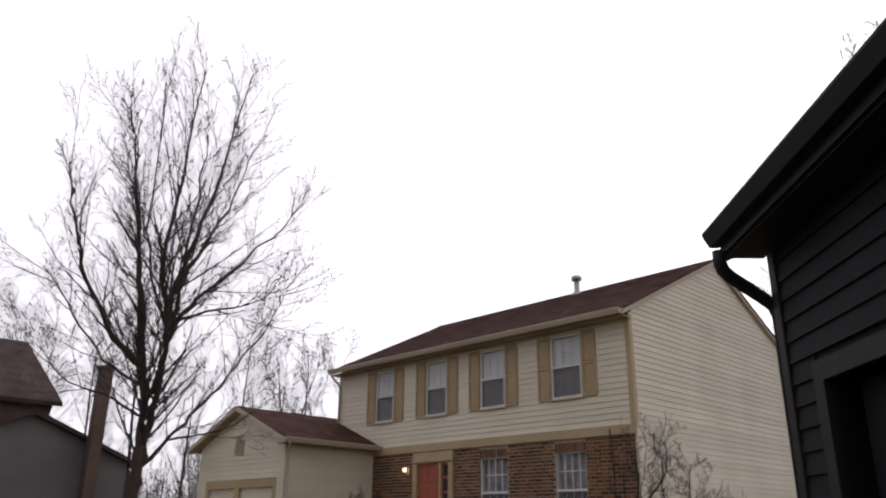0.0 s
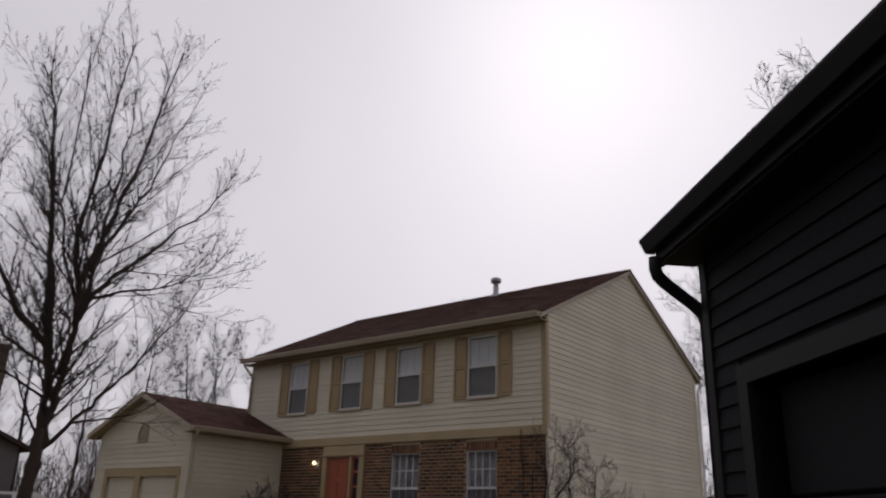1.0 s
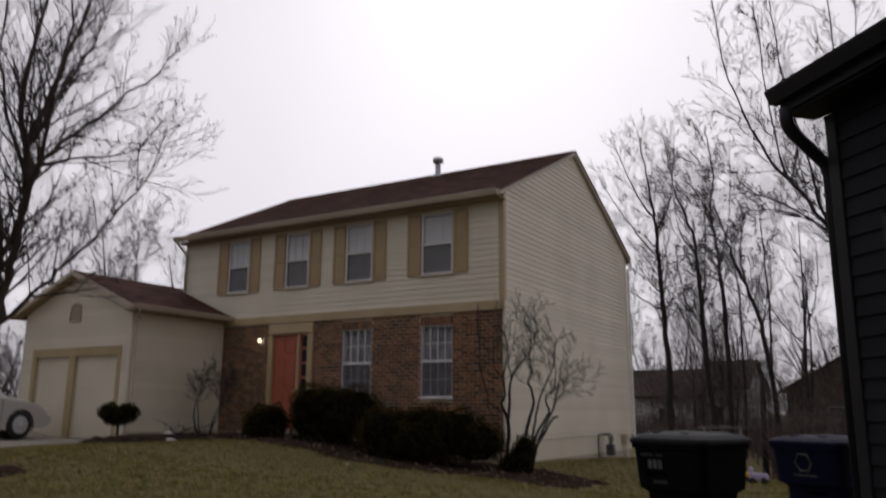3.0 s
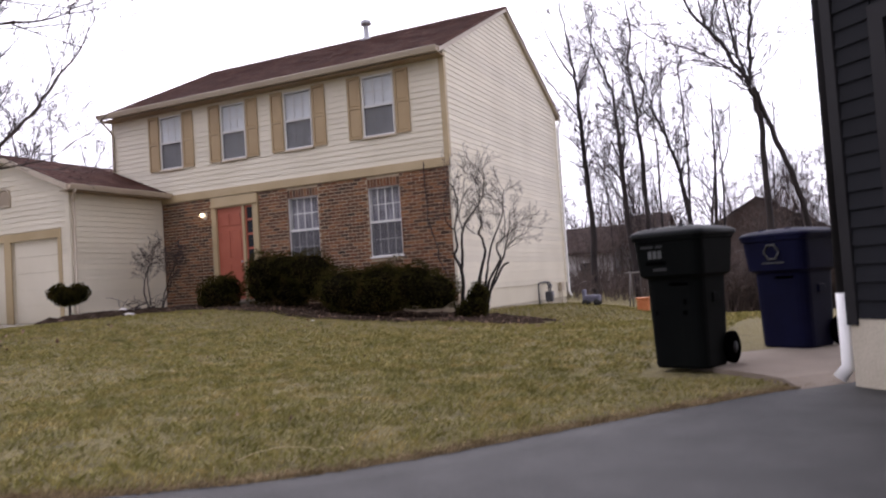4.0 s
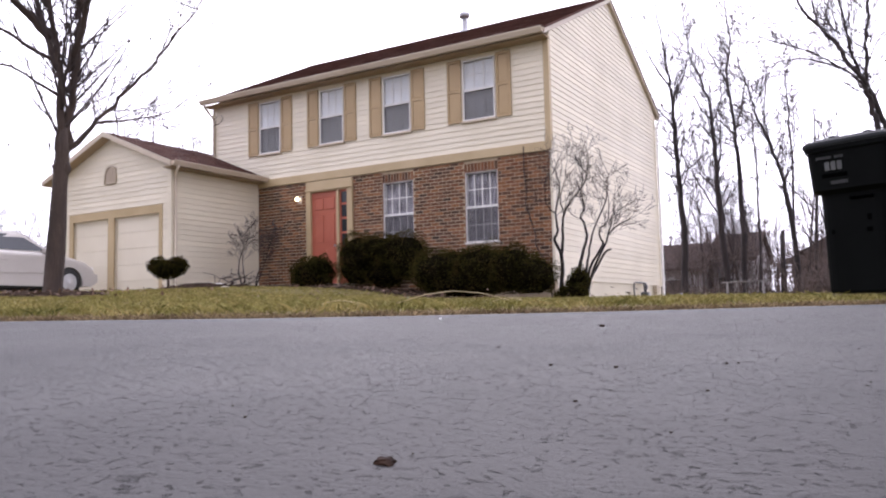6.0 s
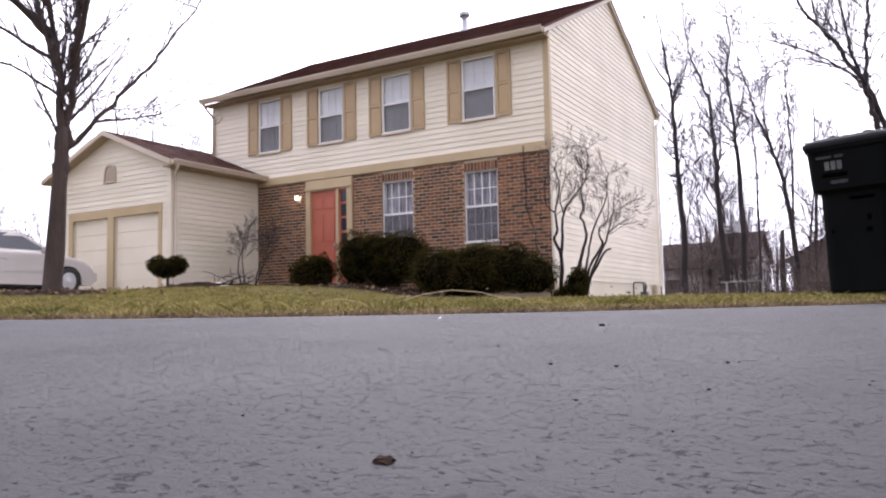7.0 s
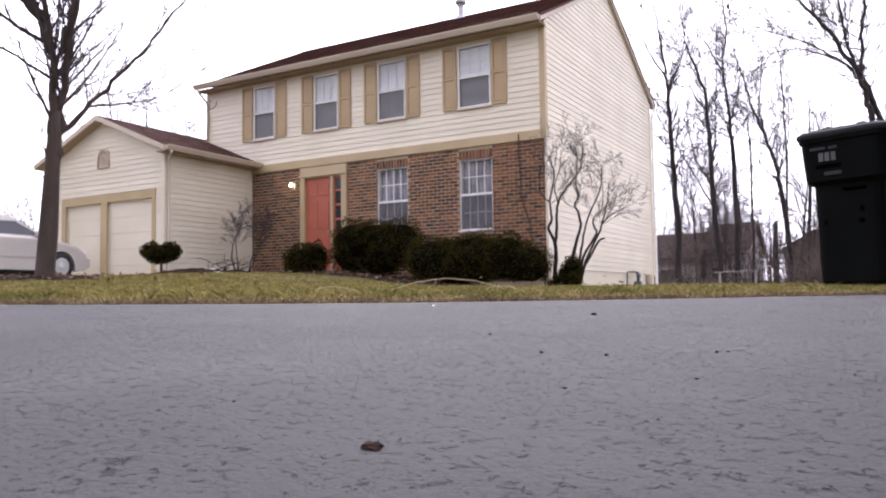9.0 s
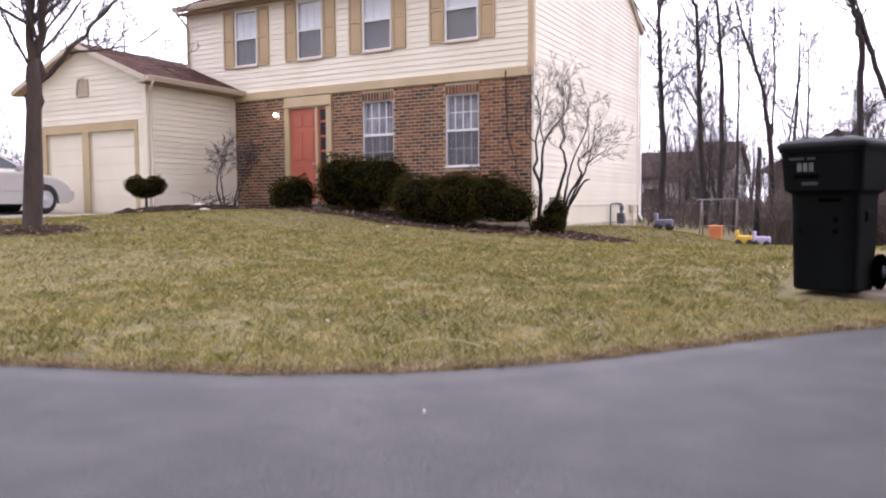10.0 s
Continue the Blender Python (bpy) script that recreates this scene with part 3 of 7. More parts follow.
def roof_slopes(name, planes, mat, course=0.14, thick=0.02):
    """Courses of shingles as overlapping strips with staggered tabs. A plane is its low edge's two ends and its high edge's two ends."""
    verts, faces = [], []
    rng = random.Random(11)
    for low_a, low_b, high_a, high_b in planes:
        la, lb, ha, hb = (Vector(p) for p in (low_a, low_b, high_a, high_b))
        rows = max(int((ha - la).length / course), 2)
        normal = (lb - la).cross(ha - la).normalized()
        if normal.z < 0:
            normal.negate()
        for r in range(rows):
            k0, k1 = r / rows, min((r + 1.25) / rows, 1.0)
            a0, b0, a1, b1 = la.lerp(ha, k0), lb.lerp(hb, k0), la.lerp(ha, k1), lb.lerp(hb, k1)
            width = (b0 - a0).length
            tabs = max(int(width / 0.30), 1)
            off = rng.random()
            marks = [0.0] + [min(max((t + off) / tabs, 0), 1) for t in range(tabs)] + [1.0]
            for m0, m1 in zip(marks, marks[1:]):
                if (m1 - m0) * width < 0.01:
                    continue
                lift = thick * rng.uniform(0.75, 1.1)
                g = 0.003 / max(width, 1e-3)
                p = [a0.lerp(b0, m0 + g), a0.lerp(b0, m1 - g), a1.lerp(b1, m1 - g), a1.lerp(b1, m0 + g)]
                i = len(verts)
                verts += [p[0] + normal * lift, p[1] + normal * lift, p[2] + normal * 0.006, p[3] + normal * 0.006,
                          p[0] - normal * 0.005, p[1] - normal * 0.005]
                faces += [(i, i + 1, i + 2, i + 3), (i + 4, i + 5, i + 1, i)]
    return mesh_of(name, verts, faces, mat)


def roof_deck(name, prof, a0, a1, along, mat):
    """A slab with the given profile (across, z), run along x or y."""
    n = len(prof)
    if along == "x":
        verts = [(a0, p, z) for p, z in prof] + [(a1, p, z) for p, z in prof]
    else:
        verts = [(p, a0, z) for p, z in prof] + [(p, a1, z) for p, z in prof]
    faces = [tuple(range(n)), tuple(reversed(range(n, 2 * n)))] + [(i, n + i, n + (i + 1) % n, (i + 1) % n) for i in range(n)]
    return mesh_of(name, verts, faces, mat)


RX0, RX1 = LEFT_X - 0.12, 0.06
roof = part("roof", roof_deck("roof", [(-0.32, EAVE), (RIDGE_Y, RIDGE_Z), (BACK_Y + 0.32, EAVE), (BACK_Y + 0.32, EAVE - 0.11), (RIDGE_Y, RIDGE_Z - 0.12), (-0.32, EAVE - 0.11)], RX0, RX1, "x", SHINGLE), house, "low-pitched brown shingle roof")
part("shingles", roof_slopes("shingles", [((RX0, -0.34, EAVE), (RX1, -0.34, EAVE), (RX0, RIDGE_Y, RIDGE_Z), (RX1, RIDGE_Y, RIDGE_Z)),
                                          ((RX0, BACK_Y + 0.34, EAVE), (RX1, BACK_Y + 0.34, EAVE), (RX0, RIDGE_Y, RIDGE_Z), (RX1, RIDGE_Y, RIDGE_Z))], SHINGLE), roof, kind="stuff")
part("ridge_cap", roof_deck("ridge_cap", [(RIDGE_Y - 0.16, RIDGE_Z - 0.055), (RIDGE_Y, RIDGE_Z + 0.035), (RIDGE_Y + 0.16, RIDGE_Z - 0.055), (RIDGE_Y, RIDGE_Z + 0.005)], RX0, RX1, "x", SHINGLE), roof)
for s in (0, 1):
    ya, yb = (-0.33, RIDGE_Y) if s == 0 else (BACK_Y + 0.33, RIDGE_Y)
    prof = [(ya, EAVE + 0.0), (yb, RIDGE_Z + 0.0), (yb, RIDGE_Z - 0.11), (ya, EAVE - 0.11)]
    part("rake_board", roof_deck("rake_board", prof, RX1 + 0.003, RX1 + 0.03, "x", FASCIA), house, "pale tan rake board")
    part("drip_edge", roof_deck("drip_edge", [(ya, EAVE + 0.03), (yb, RIDGE_Z + 0.03), (yb, RIDGE_Z - 0.02), (ya, EAVE - 0.02)], RX1 + 0.032, RX1 + 0.05, "x", SHINGLE), house, "dark roof edge")
    part("rake_board", roof_deck("rake_board", prof, RX0 - 0.03, RX0 - 0.003, "x", TRIM), house)
    prof2 = [(ya, EAVE - 0.115), (yb, RIDGE_Z - 0.125), (yb, RIDGE_Z - 0.14), (ya, EAVE - 0.13)]
    part("soffit", roof_deck("soffit", prof2, 0.02, RX1, "x", FASCIA), house)
part("soffit", boxes("soffit", [(RX0, RX1, -0.31, 0.0, EAVE - 0.15, EAVE - 0.125)], SHADETAN), house, "tan soffit with the eaves' shade in its colour")
part("soffit", boxes("soffit", [(RX0, RX1, BACK_Y, BACK_Y + 0.31, EAVE - 0.15, EAVE - 0.125)], SHADETAN), house)


def gutter(name, a0, a1, across, z, along="x", side=-1, mat=FASCIA, size=1.0):
    """A K-shaped gutter: an open trough with a rolled lip."""
    s = side
    prof = [(0, 0), (0, -0.12), (s * 0.075, -0.12), (s * 0.10, -0.07), (s * 0.125, -0.02), (s * 0.125, 0.0), (s * 0.108, 0.0),
            (s * 0.108, -0.018), (s * 0.088, -0.066), (s * 0.068, -0.108), (s * 0.012, -0.108), (s * 0.012, 0)]
    return roof_deck(name, [(across + p * size, z + h * size) for p, h in prof], a0, a1, along, mat)


part("gutter", gutter("gutter", RX0, RX1, -0.335, EAVE + 0.01), house, "long tan eaves gutter")
part("gutter", gutter("gutter", RX0, RX1, BACK_Y + 0.335, EAVE + 0.01, side=1), house)
part("downspout", tube("downspout", [(LEFT_X + 0.02, -0.40, EAVE - 0.10), (LEFT_X + 0.03, -0.36, EAVE - 0.2), (LEFT_X + 0.05, -0.10, EAVE - 0.42), (LEFT_X + 0.05, -0.06, EAVE - 0.5), (LEFT_X + 0.05, -0.06, 3.9)], 0.035, FASCIA, 8), house)
part("downspout", tube("downspout", [(0.08, BACK_Y + 0.40, EAVE - 0.10), (0.08, BACK_Y + 0.36, EAVE - 0.2), (0.06, BACK_Y + 0.10, EAVE - 0.42), (0.06, BACK_Y + 0.08, EAVE - 0.5), (0.06, BACK_Y + 0.08, 0.35), (0.16, BACK_Y + 0.0, 0.2)], 0.04, WHITE, 8), house, "white downspout")


def window(x0, x1, z0, z1, grid, label):
    """A double-hung window: frame, two sashes with panes, a meeting rail, sill, blind, and a screen over the lower half."""
    f = 0.024 if grid else 0.030
    paint = WHITE if grid else SASH
    w = part("window", wall_with_openings("window_frame", x0, x1, z0, z1, [(x0 + f, x1 - f, z0 + f, z1 - f)], lambda a, b, c, d: (a, b, -0.03, 0.10, c, d), paint), house, label)
    mid = (z0 + z1) / 2
    if grid:
        w.location = (0, 0.05, 0)
        part("reveal", boxes("reveal", [(x0 - 0.004, x0 + 0.003, -0.049, -0.031, z0, z1), (x1 - 0.003, x1 + 0.004, -0.049, -0.031, z0, z1), (x0 + 0.003, x1 - 0.003, -0.049, -0.031, z1 - 0.003, z1 + 0.004)], BRICKS), w)
    part("meeting_rail", soft_box("meeting_rail", x0 + f, x1 - f, -0.02, 0.03, mid - 0.025, mid + 0.025, paint, 0.004), w)
    part("sill", soft_box("sill", x0 - 0.03, x1 + 0.03, -0.065, 0.0, z0 - (0.032 if grid else 0.05), z0 - 0.003, WHITE if grid else FASCIA, 0.006), w)
    for lo, hi, y in ((mid + 0.025, z1 - f, 0.0), (z0 + f, mid - 0.025, 0.025)):
        pane = part("pane", boxes("pane", [(x0 + f, x1 - f, y + 0.02, y + 0.026, lo, hi)], GLASS), w, "clear glass pane")
        pane.visible_shadow = False
        cols = 4 if grid else 3
        wid = x1 - x0 - 2 * f
        b = 0.011 if grid else 0.009
        yy = y + 0.006
        xs = [x0 + f + wid * c / cols for c in range(cols + 1)]
        zc = (lo + hi) / 2
        gaps = [(xa + (b if c else 0), xb - (b if c < cols - 1 else 0), za, zb) for c, (xa, xb) in enumerate(zip(xs, xs[1:])) for za, zb in ((lo, zc - b), (zc + b, hi))]
        part("muntins", wall_with_openings("muntins", x0 + f, x1 - f, lo, hi, gaps, lambda a, q, c, d: (a, q, yy, yy + 0.01, c, d), paint), w)
    rows = [z0 + f + 0.026 * i for i in range(int((z1 - z0 - 2 * f) / 0.026))]
    slats = [(x0 + f, x1 - f, 0.034 if z > mid else 0.060, 0.038 if z > mid else 0.064, z, z + 0.023) for z in rows]
    if grid:
        part("curtain", mesh_of("curtain", [(x0 + f + (x1 - x0 - 2 * f) * i / 40, 0.10 + 0.02 * math.sin(i * 1.3), z) for z in (z0 + f, z1 - f) for i in range(41)],
                                [(i, i + 1, i + 42, i + 41) for i in range(40)], CURTAIN, True), w, "pale net curtain")
    else:
        part("blind", boxes("blind", slats, BLIND), w, "white slatted blind")
        part("backing", boxes("backing", [(x0 + 0.01, x1 - 0.01, 0.104, 0.11, z0 + 0.01, z1 - 0.01)], BLIND), w)
    part("screen", boxes("screen", [(x0 + f, x1 - f, -0.012, -0.009, z0 + f, mid - 0.028)], SCREEN), w, "grey insect screen")
    return w


def shutter(x0, x1, z0, z1):
    """A panelled shutter with a middle rail."""
    h = (z0 + z1) / 2
    ob = part("shutter", wall_with_openings("shutter", x0, x1, z0, z1, [(x0 + 0.05, x1 - 0.05, z0 + 0.06, h - 0.03), (x0 + 0.05, x1 - 0.05, h + 0.03, z1 - 0.06)],
                                            lambda a, b, c, d: (a, b, -0.05, -0.014, c, d), SHUTTER), house, "tan panelled shutter")
    for lo, hi in ((z0 + 0.06, h - 0.03), (h + 0.03, z1 - 0.06)):
        part("shutter_panel", soft_box("shutter_panel", x0 + 0.052, x1 - 0.052, -0.040, -0.014, lo + 0.004, hi - 0.004, SHUTTER, 0.012, 1), ob)


for a, b in UPPER:
    window(a, b, UP_Z0, UP_Z1, False, "white double-hung window with a half screen")
    for s0, s1 in ((a - 0.40, a - 0.045), (b + 0.045, b + 0.40)):
        shutter(s0, s1, UP_Z0 - 0.02, UP_Z1 + 0.04)
for a, b in LOWER:
    window(a, b, LO_Z0, LO_Z1, True, "white window with small panes set in brick")

# entry: tan surround, red door, sidelight, stoop, lit lamp
ex0, ex1, ez0, ez1 = ENTRY
entry = part("door_head", boxes("door_head", [(ex0, ex1, -0.05, 0.1, 3.12, 3.40)], TRIM), house, "tan panel over the front door")
for jx0, jx1 in ((ex0, -6.56), (-5.73, -5.66), (-5.40, ex1)):
    part("door_jamb", boxes("door_jamb", [(jx0, jx1, -0.05, 0.15, ez0, 3.12)], TRIM), house, "tan wooden door jamb")
part("moulding", soft_box("moulding", ex0 - 0.03, ex1 + 0.03, -0.085, -0.05, 3.15, 3.20, TRIM, 0.008), entry)
part("threshold", boxes("threshold", [(ex0, ex1, -0.08, 0.12, ez0 - 0.05, ez0)], CONCRETE), entry)
front_door = part("front_door", boxes("front_door", [(-6.56, -5.73, 0.02, 0.065, ez0 + 0.01, 3.12)], DOORRED), house, "brick-red front door, closed")
for px0, px1 in ((-6.46, -6.18), (-6.11, -5.83)):
    for pz0, pz1 in ((ez0 + 0.2, ez0 + 0.9), (ez0 + 1.05, ez0 + 1.75), (ez0 + 1.88, ez0 + 2.18)):
        part("door_panel", soft_box("door_panel", px0, px1, 0.008, 0.022, pz0, pz1, DOORRED, 0.012, 1), front_door)
part("knob", lathe("knob", [(0.0, 0), (0.018, 0.0), (0.012, -0.02), (0.026, -0.04), (0.026, -0.06), (0.0, -0.07)], GALV, 12, "y", (-5.80, 0.01, ez0 + 0.95)), front_door, "metal knob")
side = part("sidelight", boxes("sidelight", [(-5.66, -5.62, 0.0, 0.06, ez0, 3.12), (-5.44, -5.40, 0.0, 0.06, ez0, 3.12)] +
                               [(-5.62, -5.44, 0.0, 0.06, z, z + 0.05) for z in (ez0, 1.30, 1.66, 2.02, 2.38, 2.74, 3.07)] + [(-5.62, -5.44, 0.01, 0.05, ez0 + 0.05, 1.30)], DOORRED), house, "narrow red sidelight with stacked panes")
for z in (1.35, 1.71, 2.07, 2.43, 2.79):
    part("pane", boxes("pane", [(-5.62, -5.44, 0.025, 0.032, z, z + 0.31 if z < 2.7 else 3.07)], TINT), side)
lamp = part("wall_lamp", soft_box("wall_lamp_plate", -7.00, -6.88, -0.03, 0.012, 2.88, 3.06, GALV, 0.006), house, "lit wall lamp with a round bulb")
part("bulb", lathe("bulb", [(0.0, 0.0), (0.025, 0.006), (0.043, 0.025), (0.05, 0.05), (0.043, 0.075), (0.025, 0.095), (0.0, 0.10)], GLOW, 16, "z", (-6.94, -0.12, 2.94)), lamp, "glowing bulb")
part("bracket", tube("bracket", [(-6.94, -0.03, 2.98), (-6.94, -0.08, 3.05), (-6.94, -0.12, 3.055)], 0.012, GALV, 8), lamp)

stoop = thing("front_step", "low concrete front step below the red door", "step")
part("tread", soft_box("tread", -6.95, -5.1, -1.15, -0.09, 0.5, 0.74, CONCRETE, 0.015), stoop)
part("tread", soft_box("tread", -6.75, -5.3, -1.5, -1.15, 0.4, 0.58, CONCRETE, 0.015), stoop)

# flue, gas meter
flue = part("flue", lathe("flue", [(0.26, -0.12), (0.13, 0.03), (0.085, 0.06), (0.085, 0.34), (0.075, 0.35), (0.075, 0.40), (0.15, 0.40), (0.16, 0.42), (0.16, 0.50), (0.14, 0.53), (0.0, 0.54)], GALV, 20, "z", (-4.2, RIDGE_Y - 0.12, RIDGE_Z - 0.05)), house, "metal flue pipe with a round cap")
meter = thing("gas_meter", "dark grey gas meter on bent pipes against the foundation", "gas meter")
part("body", soft_box("meter_body", 0.16, 0.36, 5.66, 5.90, 0.14, 0.44, METER, 0.04), meter)
part("dial", lathe("dial", [(0.0, 0), (0.06, 0.0), (0.06, 0.02), (0.0, 0.025)], GALV, 16, "x", (0.36, 5.78, 0.34)), meter)
part("regulator", lathe("regulator", [(0.0, -0.03), (0.05, -0.03), (0.085, -0.01), (0.085, 0.01), (0.05, 0.03), (0.0, 0.035)], METER, 16, "x", (0.26, 5.90, 0.58)), meter)
part("pipe", tube("pipe", [(0.10, 5.30, -0.2), (0.10, 5.30, 0.62), (0.11, 5.32, 0.67), (0.14, 5.36, 0.69), (0.24, 5.60, 0.69), (0.26, 5.66, 0.66), (0.26, 5.70, 0.60), (0.26, 5.72, 0.42)], 0.020, METER, 8), meter)
part("pipe", tube("pipe", [(0.26, 5.86, 0.42), (0.26, 5.88, 0.60), (0.22, 5.98, 0.68), (0.10, 6.04, 0.70), (0.0, 6.04, 0.70)], 0.020, METER, 8), meter)
outlet = thing("utility_box", "pale utility box on the side wall", "utility box")
part("body", soft_box("box_body", 0.03, 0.13, 7.50, 7.80, 0.42, 0.66, FASCIA, 0.015), outlet)
part("conduit", tube("conduit", [(0.07, 7.65, 0.43), (0.07, 7.65, -0.1)], 0.02, FASCIA, 8), outlet)

# ---- the garage wing ----
GX0, GX1, GY = -12.73, -8.38, -2.88
G_APEX_X, G_APEX_Z, G_EAVE = -10.57, 4.67, 3.66
G_SLOPE = (G_APEX_Z - G_EAVE) / 2.47
G_DOORS = [(-12.04, -10.65), (-10.41, -8.78)]
G_Z0, G_Z1 = 0.53, 2.52
g_trim = (-12.20, -8.66)


def wing_top(x):
    return G_APEX_Z - 0.13 - G_SLOPE * abs(x - G_APEX_X)


def wing_ends(z):
    side_top = wing_top(GX1)
    if z <= side_top:
        return GX0 + 0.02, GX1 - 0.08
    d = (G_APEX_Z - 0.13 - z) / G_SLOPE
    return G_APEX_X - max(d, 0), G_APEX_X + max(d, 0)


gw = part("wall", wall_with_openings("garage_wall", GX0, GX1, 0.3, 3.3, [(a, b, 0.3, G_Z1) for a, b in G_DOORS], lambda a, b, c, d: (a, b, GY + 0.004, GY + 0.16, c, d), SIDING), house)
part("gable", roof_deck("gable", [(GX0, 3.3), (GX1, 3.3), (GX1, wing_top(GX1)), (G_APEX_X, wing_top(G_APEX_X)), (GX0, wing_top(GX0))], GY + 0.004, GY + 0.12, "y", SIDING), house)
siding(gw, (0, GY, 0), (1, 0, 0), (0, -1, 0), 0.45, wing_top(G_APEX_X) - 0.03, 0.127, wing_ends,
       [(g_trim[0], g_trim[1], 0.3, G_Z1 + 0.2), (G_APEX_X - 0.21, G_APEX_X + 0.21, 3.40, 3.84)], SIDING)
sw = part("wall", boxes("garage_side_wall", [(GX1 - 0.16, GX1 - 0.004, GY + 0.16, 0.0, 0.3, 3.55)], SIDING), house)
part("wall", boxes("garage_side_wall", [(GX0, GX0 + 0.16, GY + 0.16, 4.0, 0.3, 3.3)], SIDING), house)
siding(sw, (GX1, 0, 0), (0, 1, 0), (1, 0, 0), 0.72, 3.53, 0.127, lambda z: (GY + 0.08, -0.02), [], SIDING)
part("foundation", boxes("foundation", [(GX1 - 0.15, GX1 - 0.001, GY + 0.01, 0.0, -0.2, 0.72)], FOUND), house)
part("corner_board", soft_box("corner_board", GX1 - 0.09, GX1 + 0.026, GY - 0.028, GY + 0.08, 0.45, 3.53, SIDING, 0.005), house)
part("garage_head", boxes("garage_head", [(g_trim[0], g_trim[1], GY - 0.03, GY + 0.02, G_Z1, G_Z1 + 0.2)], TRIM), house, "tan trim over the garage doors")
for jx0, jx1 in ((g_trim[0], G_DOORS[0][0]), (G_DOORS[0][1], G_DOORS[1][0]), (G_DOORS[1][1], g_trim[1])):
    part("garage_jamb", boxes("garage_jamb", [(jx0, jx1, GY - 0.03, GY + 0.02, G_Z0 - 0.1, G_Z1)], TRIM), house, "tan post beside a garage door")
for a, b in G_DOORS:
    gd = part("garage_door", boxes("garage_door", [(a, b, GY + 0.10, GY + 0.13, G_Z0 + 0.01, G_Z1)], GDOOR), house, "closed cream sectional garage door")
    rows = 5
    for r in range(rows):
        lo, hi = G_Z0 + 0.02 + (G_Z1 - G_Z0 - 0.02) * r / rows, G_Z0 + 0.02 + (G_Z1 - G_Z0 - 0.02) * (r + 1) / rows
        part("panel", soft_box("garage_door_panel", a + 0.01, b - 0.01, GY + 0.065, GY + 0.10, lo + 0.002, hi - 0.002, GDOOR, 0.004, 1), gd)
vent_ring = [(G_APEX_X - 0.21, GY - 0.03, 3.40), (G_APEX_X + 0.21, GY - 0.03, 3.40)] + [(G_APEX_X + 0.21 * math.cos(i * math.pi / 10), GY - 0.03, 3.62 + 0.21 * math.sin(i * math.pi / 10)) for i in range(11)]
vent = part("gable_vent", tube("gable_vent", vent_ring + vent_ring[:1], 0.022, FASCIA, 6), house, "pale tan arched gable vent")
for i in range(10):
    z = 3.42 + i * 0.04
    half = 0.20 if z < 3.62 else math.sqrt(max(0.20 ** 2 - (z - 3.62) ** 2, 0.0001))
    part("slat", boxes("slat", [(G_APEX_X - half, G_APEX_X + half, GY - 0.022, GY - 0.004, z, z + 0.024)], FASCIA), vent)
part("backing", boxes("backing", [(G_APEX_X - 0.2, G_APEX_X + 0.2, GY - 0.004, GY, 3.41, 3.80)], SHADETAN), vent)

GL, GR = G_APEX_X - 2.47, G_APEX_X + 2.47
groof = part("roof", roof_deck("garage_roof", [(GL, G_EAVE), (G_APEX_X, G_APEX_Z), (GR, G_EAVE), (GR, G_EAVE - 0.10), (G_APEX_X, G_APEX_Z - 0.11), (GL, G_EAVE - 0.10)], GY - 0.25, -0.02, "y", SHINGLE), house, "brown shingle roof of the garage wing")
part("roof", roof_deck("garage_roof", [(GL, G_EAVE), (G_APEX_X, G_APEX_Z), (LEFT_X - 0.14, G_APEX_Z - 0.17), (LEFT_X - 0.14, G_APEX_Z - 0.28), (G_APEX_X, G_APEX_Z - 0.11), (GL, G_EAVE - 0.10)], -0.02, 4.0, "y", SHINGLE), house)
part("shingles", roof_slopes("shingles", [((GR + 0.02, -0.022, G_EAVE), (GR + 0.02, GY - 0.26, G_EAVE), (G_APEX_X, -0.022, G_APEX_Z), (G_APEX_X, GY - 0.26, G_APEX_Z)),
                                          ((GL - 0.02, 4.0, G_EAVE), (GL - 0.02, GY - 0.26, G_EAVE), (G_APEX_X, 4.0, G_APEX_Z), (G_APEX_X, GY - 0.26, G_APEX_Z))], SHINGLE), groof, kind="stuff")
for s in (-1, 1):
    e = G_APEX_X + s * 2.48
    part("rake_board", roof_deck("rake_board", [(e, G_EAVE), (G_APEX_X, G_APEX_Z), (G_APEX_X, G_APEX_Z - 0.12), (e, G_EAVE - 0.12)], GY - 0.28, GY - 0.254, "y", FASCIA), house, "pale tan rake board")
    part("soffit", roof_deck("soffit", [(e, G_EAVE - 0.105), (G_APEX_X, G_APEX_Z - 0.115), (G_APEX_X, G_APEX_Z - 0.13), (e, G_EAVE - 0.12)], GY - 0.25, GY, "y", SHADETAN), house)
part("soffit", boxes("soffit", [(GX1, GR - 0.01, GY - 0.25, -0.02, G_EAVE - 0.14, G_EAVE - 0.12)], SHADETAN), house)
part("gutter", gutter("gutter", GY - 0.25, -0.03, GR + 0.01, G_EAVE + 0.01, "y", 1), house)
part("downspout", tube("downspout", [(GR + 0.07, GY - 0.1, G_EAVE - 0.1), (GR + 0.04, GY - 0.1, G_EAVE - 0.18), (GX1 + 0.07, GY + 0.06, G_EAVE - 0.30), (GX1 + 0.06, GY + 0.07, G_EAVE - 0.38), (GX1 + 0.06, GY + 0.07, 0.8), (GX1 + 0.15, GY + 0.0, 0.70)], 0.034, FASCIA, 8), house, "tan downspout")

